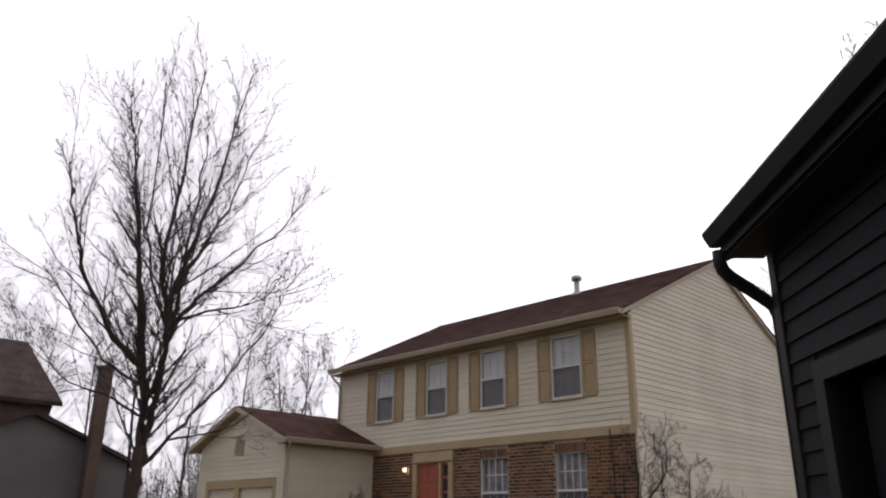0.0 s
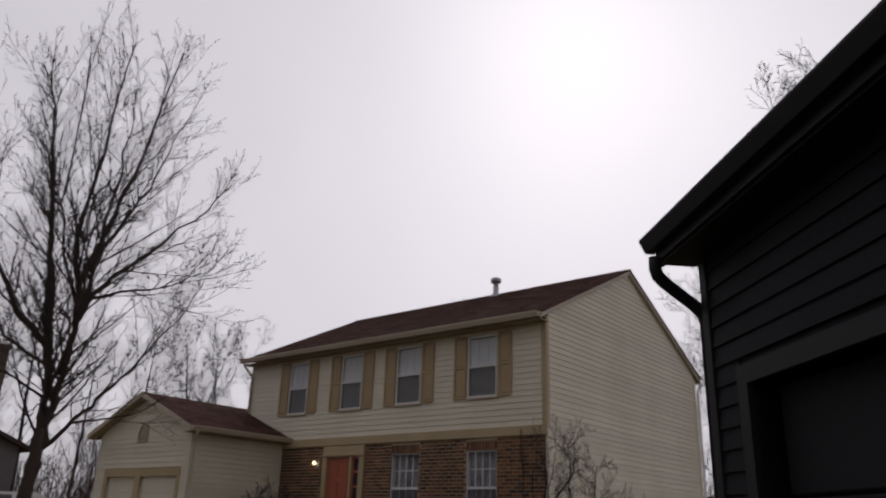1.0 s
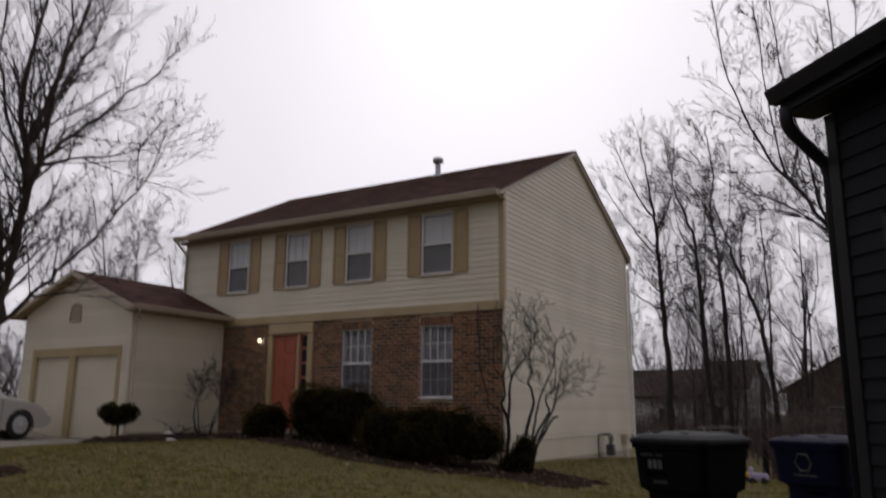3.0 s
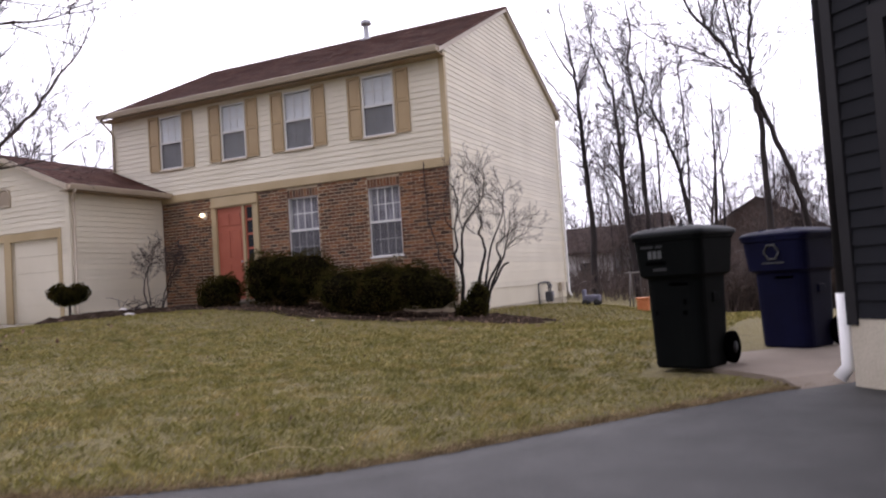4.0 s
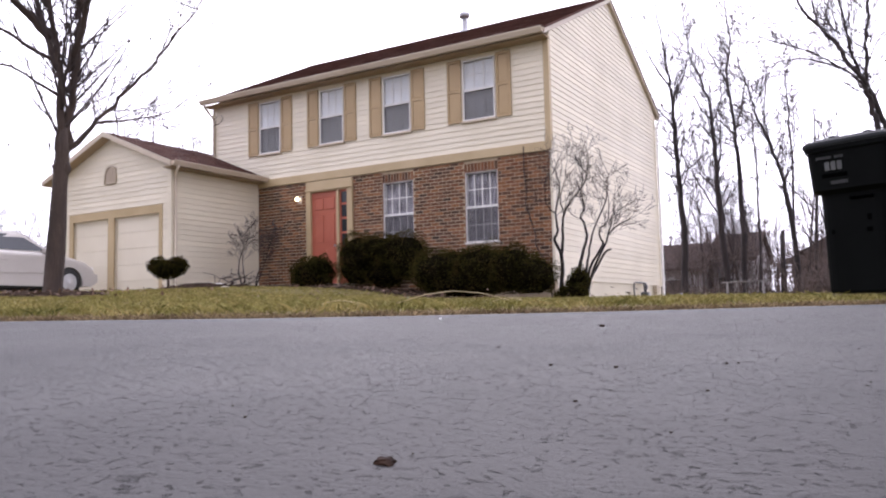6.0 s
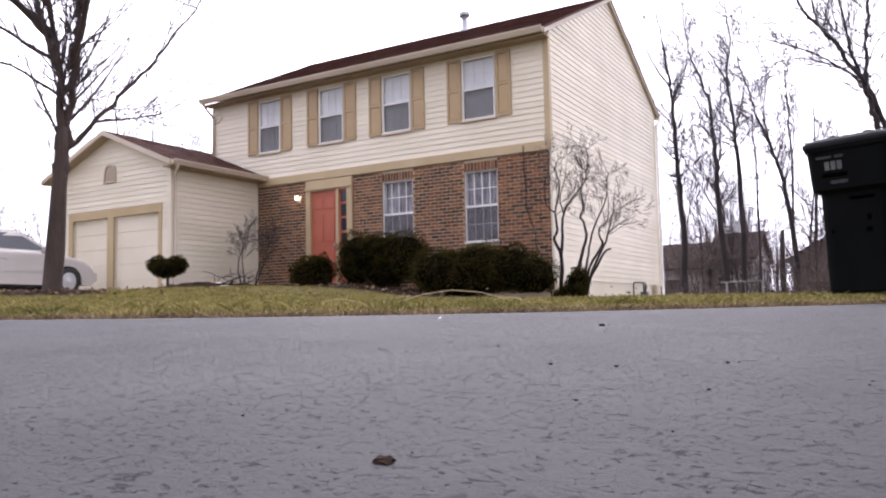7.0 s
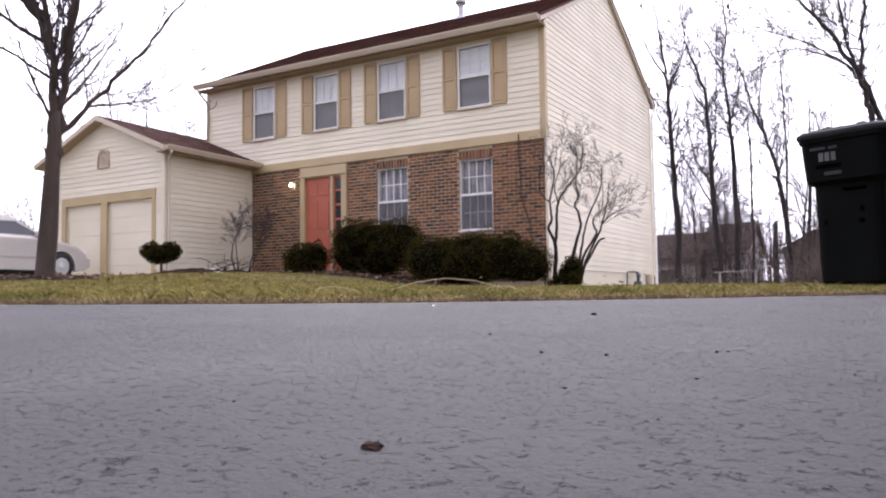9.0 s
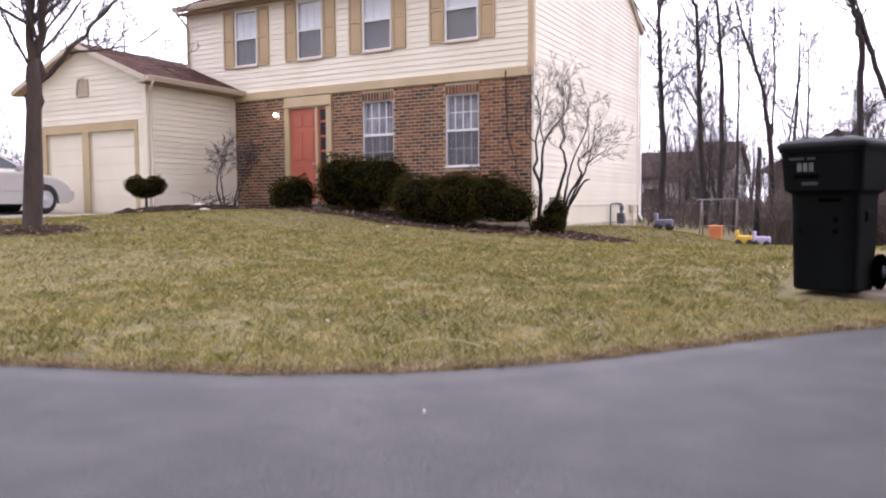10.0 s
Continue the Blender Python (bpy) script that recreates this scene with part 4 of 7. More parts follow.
# ---- the charcoal garage beside the blacktop, turned against the cream house ----
GARAGE_AT = pose(7.10, -9.90, 0.0, 0, 0, -45)
garage = thing("garage", "charcoal garage with lapped siding and a dark door", "garage", at=GARAGE_AT)
D_W, D_D, D_EAVE, D_SLOPE, D_OUT = 6.6, 6.4, 3.15, 0.45, 0.22
DD = (0.42, 5.3, 2.22)
D_RIDGE_Y = D_D / 2
D_RIDGE_Z = D_EAVE + D_SLOPE * (D_RIDGE_Y + D_OUT)
dw = part("wall", wall_with_openings("garage_wall", 0.0, D_W, 0.0, 3.02, [(DD[0], DD[1], 0.0, DD[2])], lambda a, b, c, d: (a, b, 0.004, 0.16, c, d), DARKSIDE), garage)
siding(dw, (0, 0, 0), (1, 0, 0), (0, -1, 0), 0.46, 2.98, 0.112, lambda z: (0.06, D_W - 0.02), [(DD[0] - 0.10, DD[1] + 0.10, 0.0, DD[2] + 0.10)], DARKSIDE, 0.018)


def dark_roof(y):
    return D_EAVE - 0.12 + D_SLOPE * (min(y, 2 * D_RIDGE_Y - y) + D_OUT)


def dark_gable(name, x0, x1):
    return roof_deck(name, [(0.16, 0.0), (D_D, 0.0), (D_D, dark_roof(D_D)), (D_RIDGE_Y, dark_roof(D_RIDGE_Y)), (0.16, dark_roof(0.16))], x0, x1, "x", DARKSIDE)


def dark_ends(z):
    if z <= dark_roof(0):
        return 0.06, D_D
    d = (z - (D_EAVE - 0.12)) / D_SLOPE - D_OUT
    return min(d, D_RIDGE_Y), max(2 * D_RIDGE_Y - d, D_RIDGE_Y)


dsw = part("wall", dark_gable("garage_side_wall", 0.004, 0.16), garage)
siding(dsw, (0, 0, 0), (0, 1, 0), (-1, 0, 0), 0.46, dark_roof(D_RIDGE_Y) - 0.03, 0.112, dark_ends, [], DARKSIDE, 0.018)
part("wall", dark_gable("garage_side_wall", D_W - 0.16, D_W), garage)
part("wall", boxes("garage_back_wall", [(0.16, D_W - 0.16, D_D - 0.16, D_D, 0.0, 3.02)], DARKSIDE), garage)
part("corner_board", soft_box("corner_board", -0.026, 0.055, -0.026, 0.055, 0.42, 3.0, DARKTRIM, 0.006), garage)
part("foundation", boxes("foundation", [(-0.008, DD[0] - 0.10, -0.012, 0.15, -0.2, 0.46), (-0.008, 0.15, 0.15, D_D, -0.3, 0.46)], FOUND), garage, "tan foundation blocks")
for fb in ((DD[0] - 0.10, DD[0], -0.03, 0.16, 0.0, DD[2] + 0.10), (DD[1], DD[1] + 0.10, -0.03, 0.16, 0.0, DD[2] + 0.10), (DD[0], DD[1], -0.03, 0.16, DD[2], DD[2] + 0.10)):
    part("door_frame", boxes("door_frame", [fb], DARKTRIM), garage)
ddoor = part("garage_door", boxes("garage_door", [(DD[0], DD[1], 0.165, 0.20, 0.03, DD[2] + 0.08)], DARKDOOR), garage, "closed charcoal sectional garage door")
for r in range(4):
    lo = 0.04 + r * 0.545
    part("panel", soft_box("garage_door_panel", DD[0] + 0.01, DD[1] - 0.01, 0.13, 0.165, lo + 0.004, lo + 0.538, DARKDOOR, 0.012, 1), ddoor)
SIDE_OUT = 0.12
prof = [(-D_OUT, D_EAVE), (D_RIDGE_Y, D_RIDGE_Z), (D_D + D_OUT, D_EAVE), (D_D + D_OUT, D_EAVE - 0.10), (D_RIDGE_Y, D_RIDGE_Z - 0.11), (-D_OUT, D_EAVE - 0.10)]
part("roof", roof_deck("garage_roof", prof, -SIDE_OUT, D_W + SIDE_OUT, "x", SHINGLE), garage, "brown shingle roof")
for ya, yb in ((-D_OUT, D_RIDGE_Y), (D_D + D_OUT, D_RIDGE_Y)):
    part("rake_board", roof_deck("rake_board", [(ya, D_EAVE + 0.02), (yb, D_RIDGE_Z + 0.02), (yb, D_RIDGE_Z - 0.15), (ya, D_EAVE - 0.15)], -SIDE_OUT - 0.03, -SIDE_OUT - 0.003, "x", DARKTRIM), garage)
part("soffit", boxes("soffit", [(-SIDE_OUT, D_W + SIDE_OUT, -D_OUT, 0.0, D_EAVE - 0.135, D_EAVE - 0.115)], DARKTRIM), garage, "dark soffit under the eaves")
part("fascia", boxes("fascia", [(-SIDE_OUT, D_W + SIDE_OUT, -D_OUT - 0.022, -D_OUT - 0.002, D_EAVE - 0.12, D_EAVE + 0.0)], DARKTRIM), garage)
part("gutter", gutter("gutter", -SIDE_OUT - 0.02, D_W + SIDE_OUT, -D_OUT - 0.024, D_EAVE + 0.02, "x", -1, DARKTRIM, 0.72), garage, "long charcoal gutter along the eaves")
part("downspout", tube("downspout", [(-0.02, -0.29, 3.02), (-0.02, -0.29, 2.95), (-0.025, -0.275, 2.91), (-0.04, -0.23, 2.875), (-0.07, -0.05, 2.76), (-0.075, 0.0, 2.72), (-0.075, 0.02, 2.66), (-0.075, 0.02, 0.62)], 0.038, DARKTRIM, 10), garage, "charcoal downspout with a bent neck")
part("downspout", tube("downspout", [(-0.075, 0.02, 0.62), (-0.075, 0.02, 0.16), (-0.12, -0.02, 0.08)], 0.044, WHITE, 10), garage, "white lower downspout")


# ---- wheeled bins ----
def ring(hw, hd, r, z, n=5, cy=0.0):
    pts = []
    for cx, cyy, a0 in ((hw - r, -hd + r, -90), (hw - r, hd - r, 0), (-hw + r, hd - r, 90), (-hw + r, -hd + r, 180)):
        for i in range(n):
            a = radians(a0 + 90 * i / (n - 1))
            pts.append((cx + r * math.cos(a), cy + cyy + r * math.sin(a), z))
    return pts


def loft(name, sections, mat):
    verts, faces = [], []
    n = len(sections[0])
    for s in sections:
        verts += s
    for i in range(len(sections) - 1):
        for k in range(n):
            a, b = i * n + k, i * n + (k + 1) % n
            faces.append((a, b, b + n, a + n))
    faces.append(tuple(reversed(range(n))))
    faces.append(tuple((len(sections) - 1) * n + k for k in range(n)))
    return mesh_of(name, verts, faces, mat)


def wheeled_bin(name, label, mat, lid_mat, at, marks, faint=(), slots=()):
    """A tall bin with a flared upper half. Marks and slots lie on the front: x0, x1, z0, z1."""
    bin_ = thing(name, label, "bin", group="bins beside the garage", at=at)
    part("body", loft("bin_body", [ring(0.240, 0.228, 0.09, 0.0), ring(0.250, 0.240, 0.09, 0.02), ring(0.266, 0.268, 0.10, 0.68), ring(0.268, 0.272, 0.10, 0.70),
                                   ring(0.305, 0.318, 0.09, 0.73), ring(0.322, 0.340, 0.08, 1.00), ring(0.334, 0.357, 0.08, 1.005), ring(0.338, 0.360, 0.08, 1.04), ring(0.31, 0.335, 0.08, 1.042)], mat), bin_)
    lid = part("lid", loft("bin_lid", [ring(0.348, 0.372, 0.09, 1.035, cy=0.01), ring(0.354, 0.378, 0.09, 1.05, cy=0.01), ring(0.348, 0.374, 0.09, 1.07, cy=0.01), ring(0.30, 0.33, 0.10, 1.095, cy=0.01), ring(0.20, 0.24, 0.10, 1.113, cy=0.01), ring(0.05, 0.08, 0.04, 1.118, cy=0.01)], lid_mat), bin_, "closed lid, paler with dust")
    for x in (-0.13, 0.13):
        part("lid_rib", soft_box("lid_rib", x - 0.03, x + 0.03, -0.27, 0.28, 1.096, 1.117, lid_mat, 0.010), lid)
    part("handle", tube("bin_handle", [(-0.22, 0.33, 1.0), (-0.22, 0.43, 1.03), (-0.20, 0.45, 1.035), (0.20, 0.45, 1.035), (0.22, 0.43, 1.03), (0.22, 0.33, 1.0)], 0.016, mat, 8), bin_)
    part("catch_bar", tube("catch_bar", [(0.00, -0.300, 0.66), (0.00, -0.268, 0.66), (0.15, -0.268, 0.66), (0.15, -0.300, 0.66)], 0.011, DARKSLOT, 8), bin_)
    part("side_boss", soft_box("side_boss", 0.250, 0.278, -0.06, 0.06, 0.50, 0.58, mat, 0.012), bin_)
    part("axle", tube("axle", [(-0.26, 0.23, 0.13), (0.26, 0.23, 0.13)], 0.012, GALV, 8), bin_)
    for s in (-1, 1):
        w = part("wheel", lathe("bin_wheel", [(0.05, -0.028), (0.115, -0.028), (0.13, -0.018), (0.13, 0.018), (0.115, 0.028), (0.05, 0.028)], DARKSLOT, 20, "x", (s * 0.272, 0.235, 0.13)), bin_)
        part("hub", lathe("wheel_hub", [(0.0, -0.02), (0.05, -0.02), (0.045, 0.032 * s), (0.0, 0.034 * s)], DARKTRIM, 14, "x", (s * 0.272, 0.235, 0.13)), w)

    def front(z):
        return -0.318 - (z - 0.73) / 0.27 * 0.022 if z > 0.73 else -0.240 - (z - 0.02) * 0.0424

    for kind, spans, ink in (("marking", marks, PALEMARK), ("marking", faint, FAINTMARK), ("slot", slots, DARKSLOT)):
        for x0, x1, z0, z1 in spans:
            face = [(x0, front(z0) - 0.003, z0), (x1, front(z0) - 0.003, z0), (x1, front(z1) - 0.003, z1), (x0, front(z1) - 0.003, z1)]
            back_ = [(a, b + 0.008, c) for a, b, c in face]
            part(kind, mesh_of("bin_" + kind, face + back_, [(0, 1, 2, 3), (7, 6, 5, 4), (0, 4, 5, 1), (1, 5, 6, 2), (2, 6, 7, 3), (3, 7, 4, 0)], ink), bin_)
    return bin_


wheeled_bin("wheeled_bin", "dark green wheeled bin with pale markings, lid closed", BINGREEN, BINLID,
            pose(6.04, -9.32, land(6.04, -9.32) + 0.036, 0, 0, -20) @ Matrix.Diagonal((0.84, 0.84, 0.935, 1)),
            [(-0.165, -0.130, 0.865, 0.925), (-0.118, -0.083, 0.865, 0.925), (-0.071, -0.036, 0.865, 0.925)],
            [(-0.23, -0.11, 0.948, 0.966), (-0.085, -0.02, 0.948, 0.966), (-0.13, 0.0, 0.766, 0.790)],
            [(-0.19, 0.0, 0.815, 0.842), (0.10, 0.13, 0.50, 0.54), (0.09, 0.13, 0.42, 0.45), (-0.17, -0.15, 0.42, 0.45)])
bin2 = wheeled_bin("wheeled_bin", "dark blue wheeled recycling bin, lid closed", BINBLUE, BINBLUE,
                   pose(6.76, -8.05, land(6.76, -8.05) + 0.036, 0, 0, -30) @ Matrix.Scale(0.90, 4), [(-0.11, 0.11, 0.79, 0.805)])
emblem = [(0.075 * math.cos(2 * math.pi * i / 6), -0.338 - 0.0061 * math.sin(2 * math.pi * i / 6), 0.90 + 0.075 * math.sin(2 * math.pi * i / 6)) for i in range(7)]
part("marking", tube("bin_emblem", emblem, 0.011, PALEMARK, 6), bin2)


# ---- parked car ----
def sedan(at):
    car = thing("car", "silver-white four-door sedan parked before the garage", "car", at=at)
    prof = [(-2.40, 0.34), (-2.44, 0.60), (-2.38, 0.86), (-2.20, 0.95), (-1.50, 0.985), (0.0, 0.965), (1.25, 0.95), (1.70, 0.88), (2.10, 0.79), (2.32, 0.66), (2.42, 0.50), (2.40, 0.30), (2.25, 0.22)]
    for wy in (1.66, -1.40):
        prof += [(wy + 0.36 * math.cos(radians(a)), 0.30 + 0.36 * math.sin(radians(a))) for a in range(-10, 195, 17)]
    prof += [(-2.2, 0.24)]
    bm = bmesh.new()
    ring_ = [bm.verts.new((-0.86, y, z)) for y, z in prof]
    face = bm.faces.new(ring_)
    out = bmesh.ops.extrude_face_region(bm, geom=[face])
    moved = [v for v in out["geom"] if isinstance(v, bmesh.types.BMVert)]
    bmesh.ops.translate(bm, verts=moved, vec=(1.72, 0, 0))
    bmesh.ops.recalc_face_normals(bm, faces=bm.faces[:])
    rims = [e for e in bm.edges if abs(abs(e.verts[0].co.x) - 0.86) < 1e-4 and abs(e.verts[0].co.x - e.verts[1].co.x) < 1e-4 and min(v.co.z for v in e.verts) > 0.45 and
            all(min(abs(math.hypot(v.co.y - w, v.co.z - 0.30) - 0.36) for w in (1.66, -1.40)) > 0.01 for v in e.verts)]
    bmesh.ops.bevel(bm, geom=rims, offset=0.09, segments=4, affect="EDGES", profile=0.5)
    body = part("body", from_bm("car_body", bm, CARPAINT), car)
    a = [(-0.78, -1.62, 0.94), (0.78, -1.62, 0.94), (0.78, 1.38, 0.93), (-0.78, 1.38, 0.93)]
    b = [(-0.58, -0.92, 1.385), (0.58, -0.92, 1.385), (0.60, 0.50, 1.42), (-0.60, 0.50, 1.42)]
    bm = bmesh.new()
    vs = [bm.verts.new(v) for v in a + b]
    for f in BOX_FACES:
        bm.faces.new([vs[i] for i in f])
    bmesh.ops.bevel(bm, geom=[e for e in bm.edges if max(v.co.z for v in e.verts) > 1.2], offset=0.07, segments=3, affect="EDGES")
    cabin = part("cabin", from_bm("car_cabin", bm, CARPAINT), car)

    def pane(corners, push):
        c = [Vector(p) for p in corners]
        n = (c[1] - c[0]).cross(c[2] - c[0]).normalized() * push
        verts = [p + n for p in c] + [p - n * 0.5 for p in c]
        part("window", mesh_of("car_window", verts, [(0, 1, 2, 3), (7, 6, 5, 4), (0, 4, 5, 1), (1, 5, 6, 2), (2, 6, 7, 3), (3, 7, 4, 0)], TINT), cabin, "tinted car window")

    def on_side(s, y, k):
        return (s * (0.78 - 0.20 * k), y, 0.935 + 0.465 * k)

    for s in (-1, 1):
        order = 1 if s > 0 else -1
        for y0, y1, y2, y3 in ((-0.12, 1.12, 0.46, -0.12), (-1.20, -0.22, -0.22, -0.82)):
            q = [on_side(s, y0, 0.12), on_side(s, y1, 0.12), on_side(s, y2, 0.86), on_side(s, y3, 0.86)]
            pane(q[::order], 0.016)
    pane([(-0.66, 1.255, 1.0), (0.66, 1.255, 1.0), (0.54, 0.635, 1.345), (-0.54, 0.635, 1.345)][::-1], 0.016)
    pane([(-0.66, -1.54, 1.0), (0.66, -1.54, 1.0), (0.52, -0.99, 1.345), (-0.52, -0.99, 1.345)], 0.016)
    for s in (-1, 1):
        for wy in (1.66, -1.40):
            w = part("wheel", lathe("car_tyre", [(0.19, -0.10), (0.29, -0.10), (0.315, -0.07), (0.315, 0.07), (0.29, 0.10), (0.19, 0.10)], RUBBER, 28, "x", (s * 0.76, wy, 0.315)), car)
            rim = part("rim", lathe("car_rim", [(0.0, -0.05 * s), (0.19, -0.05 * s), (0.195, 0.106 * s), (0.175, 0.103 * s), (0.07, 0.104 * s), (0.05, 0.118 * s), (0.0, 0.12 * s)], ALLOY, 24, "x", (s * 0.76, wy, 0.315)), w)
        for wy in (1.66, -1.40):
            part("wheel_well", lathe("wheel_well", [(0.0, -0.04), (0.37, -0.04), (0.37, 0.04), (0.0, 0.04)], RUBBER, 28, "x", (s * 0.60, wy, 0.31)), body)
        part("mirror", soft_box("mirror", s * 0.83 - 0.07, s * 0.83 + 0.07, 0.98, 1.08, 0.95, 1.06, CARPAINT, 0.02), car)
        part("tail_light", soft_box("tail_light", s * 0.62 - 0.16, s * 0.62 + 0.16, -2.47, -2.40, 0.64, 0.80, REDLENS, 0.015), car, "red tail light")
        part("tail_light", soft_box("tail_light", s * 0.84 - 0.03, s * 0.84 + 0.03, -2.40, -2.14, 0.64, 0.80, REDLENS, 0.01), car, "red tail light")
        part("headlight", soft_box("headlight", s * 0.62 - 0.15, s * 0.62 + 0.15, 2.27, 2.39, 0.56, 0.68, WHITE, 0.015), car)
        part("side_moulding", boxes("side_moulding", [(s * 0.865 - 0.01, s * 0.865 + 0.01, -0.95, 1.2, 0.50, 0.54)], CARPAINT), car)
        for y in (-1.02, -0.17, 1.16):
            part("door_seam", boxes("door_seam", [(s * 0.8605 - 0.003, s * 0.8605 + 0.003, y - 0.006, y + 0.006, 0.30, 0.86)], RUBBER), body)
        for y in (-0.85, 0.0):
            part("door_handle", soft_box("door_handle", s * 0.868 - 0.012, s * 0.868 + 0.012, y - 0.08, y + 0.08, 0.76, 0.79, CARPAINT, 0.005), body)
    part("bumper", soft_box("bumper", -0.84, 0.84, 2.36, 2.47, 0.32, 0.52, CARPAINT, 0.03), car)
    part("bumper", soft_box("bumper", -0.84, 0.84, -2.50, -2.38, 0.34, 0.58, CARPAINT, 0.03), car)
    part("underside", boxes("underside", [(-0.80, 0.80, -2.0, 1.9, 0.18, 0.30)], RUBBER), car)
    return car


sedan(pose(-10.75, -5.9, land(-10.75, -5.9) + 0.04) @ Matrix.Diagonal((0.97, 0.90, 1.0, 1)))


# ---- bare trees and shrubs ----
def grow(out, rng, p, d, length, r, level, spec):
    """One limb as a bent, tapering line, and its side shoots."""
    n = 6 if level < 2 else 4
    pts, radii, way = [Vector(p)], [r], Vector(d).normalized()
    tip = spec["tip"]
    for i in range(n):
        bend = Vector((rng.gauss(0, 1), rng.gauss(0, 1), rng.gauss(0, 0.6))) * spec["bend"][level]
        way = (way + bend + Vector((0, 0, spec["up"][level]))).normalized()
        pts.append(pts[-1] + way * (length / n))
        radii.append(max(r * (1 - (0.95 if level == 0 else 0.80) * (i + 1) / n), tip))
    out.append((level, pts, radii))
    if level + 1 >= len(spec["kids"]) + 1 or level >= spec["levels"]:
        return
    count = spec["kids"][level]
    for k in range(count):
        f = spec["from"][level] + (1 - spec["from"][level]) * (k + rng.random()) / count
        i = min(int(f * n), n - 1)
        at = pts[i].lerp(pts[i + 1], f * n - i)
        axis = (pts[i + 1] - pts[i]).normalized()
        side = axis.cross(Vector((rng.gauss(0, 1), rng.gauss(0, 1), rng.gauss(0, 1)))).normalized()
        ang = radians(spec["angle"][level] * rng.uniform(0.7, 1.3))
        way = axis * math.cos(ang) + side * math.sin(ang)
        grow(out, rng, at, way, length * spec["ratio"][level] * rng.uniform(0.6, 1.15) * (1.15 - 0.55 * f),
             max(radii[i] * spec["thin"][level], tip), level + 1, spec)


def tree_meshes(lines, thick_levels, sides, bark, twig):
    tv, tf, cv, cf = [], [], [], []
    for level, pts, radii in lines:
        if level <= thick_levels:
            tube_into(tv, tf, pts, radii, sides if level == 0 else max(sides - 2, 5))
        else:
            tube_into(cv, cf, pts, radii, 3)
    return mesh_of("trunk", tv, tf, bark, True), mesh_of("crown", cv, cf, twig)


def yard_tree(at):
    """The street tree: a short trunk, two leaders and upswept limbs."""
    rng = random.Random(21)
    right, deep = Vector((0.39, 0.92, 0)), Vector((-0.92, 0.39, 0))
    lines = []
    spec = dict(levels=4, kids=(0, 11, 8, 4), bend=(0, 0.08, 0.055, 0.08, 0.10), up=(0, 0.05, 0.07, 0.06, 0.05), angle=(0, 38, 36, 38),
                ratio=(0, 0.40, 0.38, 0.46), thin=(0, 0.48, 0.5, 0.55), tip=0.0028)
    spec["from"] = (0, 0.16, 0.12, 0.12)
    lines.append((0, [right * a + Vector((0, b, c)) for a, b, c in ((0, 0, -0.15), (0.005, 0, 0.10), (0.03, 0.01, 0.6), (0.07, 0.0, 1.4), (0.09, 0.01, 1.85), (0.105, 0.0, 2.2))], [0.18, 0.128, 0.127, 0.101, 0.097, 0.075]))

    def limb(points, r0, r1, kids_scale=1.0):
        pts = []
        key = [right * (a + 0.05 * min(c, 2.75)) + deep * b + Vector((0, 0, c)) for a, b, c in points]
        m = 4
        for i in range(len(key) - 1):
            for j in range(m):
                k = j / m
                q = key[i].lerp(key[i + 1], k)
                pts.append(q + Vector((rng.gauss(0, 0.025), rng.gauss(0, 0.025), 0)) * (1 if i or j else 0))
        pts.append(key[-1])
        n = len(pts)
        radii = [(r0 + (r1 - r0) * (i / (n - 1)) ** 0.8) * 1.15 for i in range(n)]
        lines.append((1, pts, radii))
        length = sum((pts[i + 1] - pts[i]).length for i in range(n - 1))
        count = int(length * 5.6 * kids_scale)
        for c in range(count):
            f = 0.17 + 0.82 * (c + rng.random()) / count
            i = min(int(f * (n - 1)), n - 2)
            p = pts[i].lerp(pts[i + 1], f * (n - 1) - i)
            axis = (pts[i + 1] - pts[i]).normalized()
            side = axis.cross(Vector((rng.gauss(0, 1), rng.gauss(0, 1), rng.gauss(0, 1)))).normalized()
            ang = radians(rng.uniform(26, 50))
            grow(lines, rng, p, axis * math.cos(ang) + side * math.sin(ang) + Vector((0, 0, 0.12)), rng.uniform(0.7, 2.1) * (1.25 - 0.6 * f),
                 max(radii[i] * 0.40, 0.009), 2, spec)

    limb([(-0.008, 0, 1.55), (-0.03, 0, 2.05), (-0.06, 0.02, 2.7), (-0.16, 0.06, 3.5), (-0.46, 0.1, 4.9), (-0.80, 0.1, 7.0), (-1.05, 0.2, 8.2)], 0.072, 0.008)
    limb([(0.008, 0, 1.55), (0.03, 0, 2.05), (0.10, -0.02, 2.7), (0.16, -0.05, 3.4), (0.16, -0.05, 3.9), (-0.14, -0.08, 4.5), (-0.40, -0.1, 5.6), (-0.48, 0.0, 8.4)], 0.070, 0.008)
    limb([(0.16, -0.05, 3.85), (0.13, -0.1, 4.5), (0.38, -0.2, 5.5), (0.75, -0.3, 6.9), (1.05, -0.3, 8.7)], 0.062, 0.008)
    limb([(0.16, -0.05, 3.82), (0.35, 0.1, 4.3), (0.95, 0.25, 5.0), (1.6, 0.4, 5.7), (2.4, 0.5, 6.7)], 0.052, 0.007)
    limb([(0.0, 0, 1.80), (0.35, -0.1, 2.24), (0.70, -0.2, 2.66), (1.05, -0.3, 3.10), (1.40, -0.35, 3.56), (1.78, -0.4, 4.15), (2.1, -0.45, 4.8)], 0.036, 0.005, 0.9)
    limb([(-0.20, 0.08, 3.42), (-0.70, 0.0, 3.8), (-1.22, -0.15, 4.6), (-1.6, -0.25, 5.6), (-1.8, -0.3, 6.5)], 0.055, 0.007)
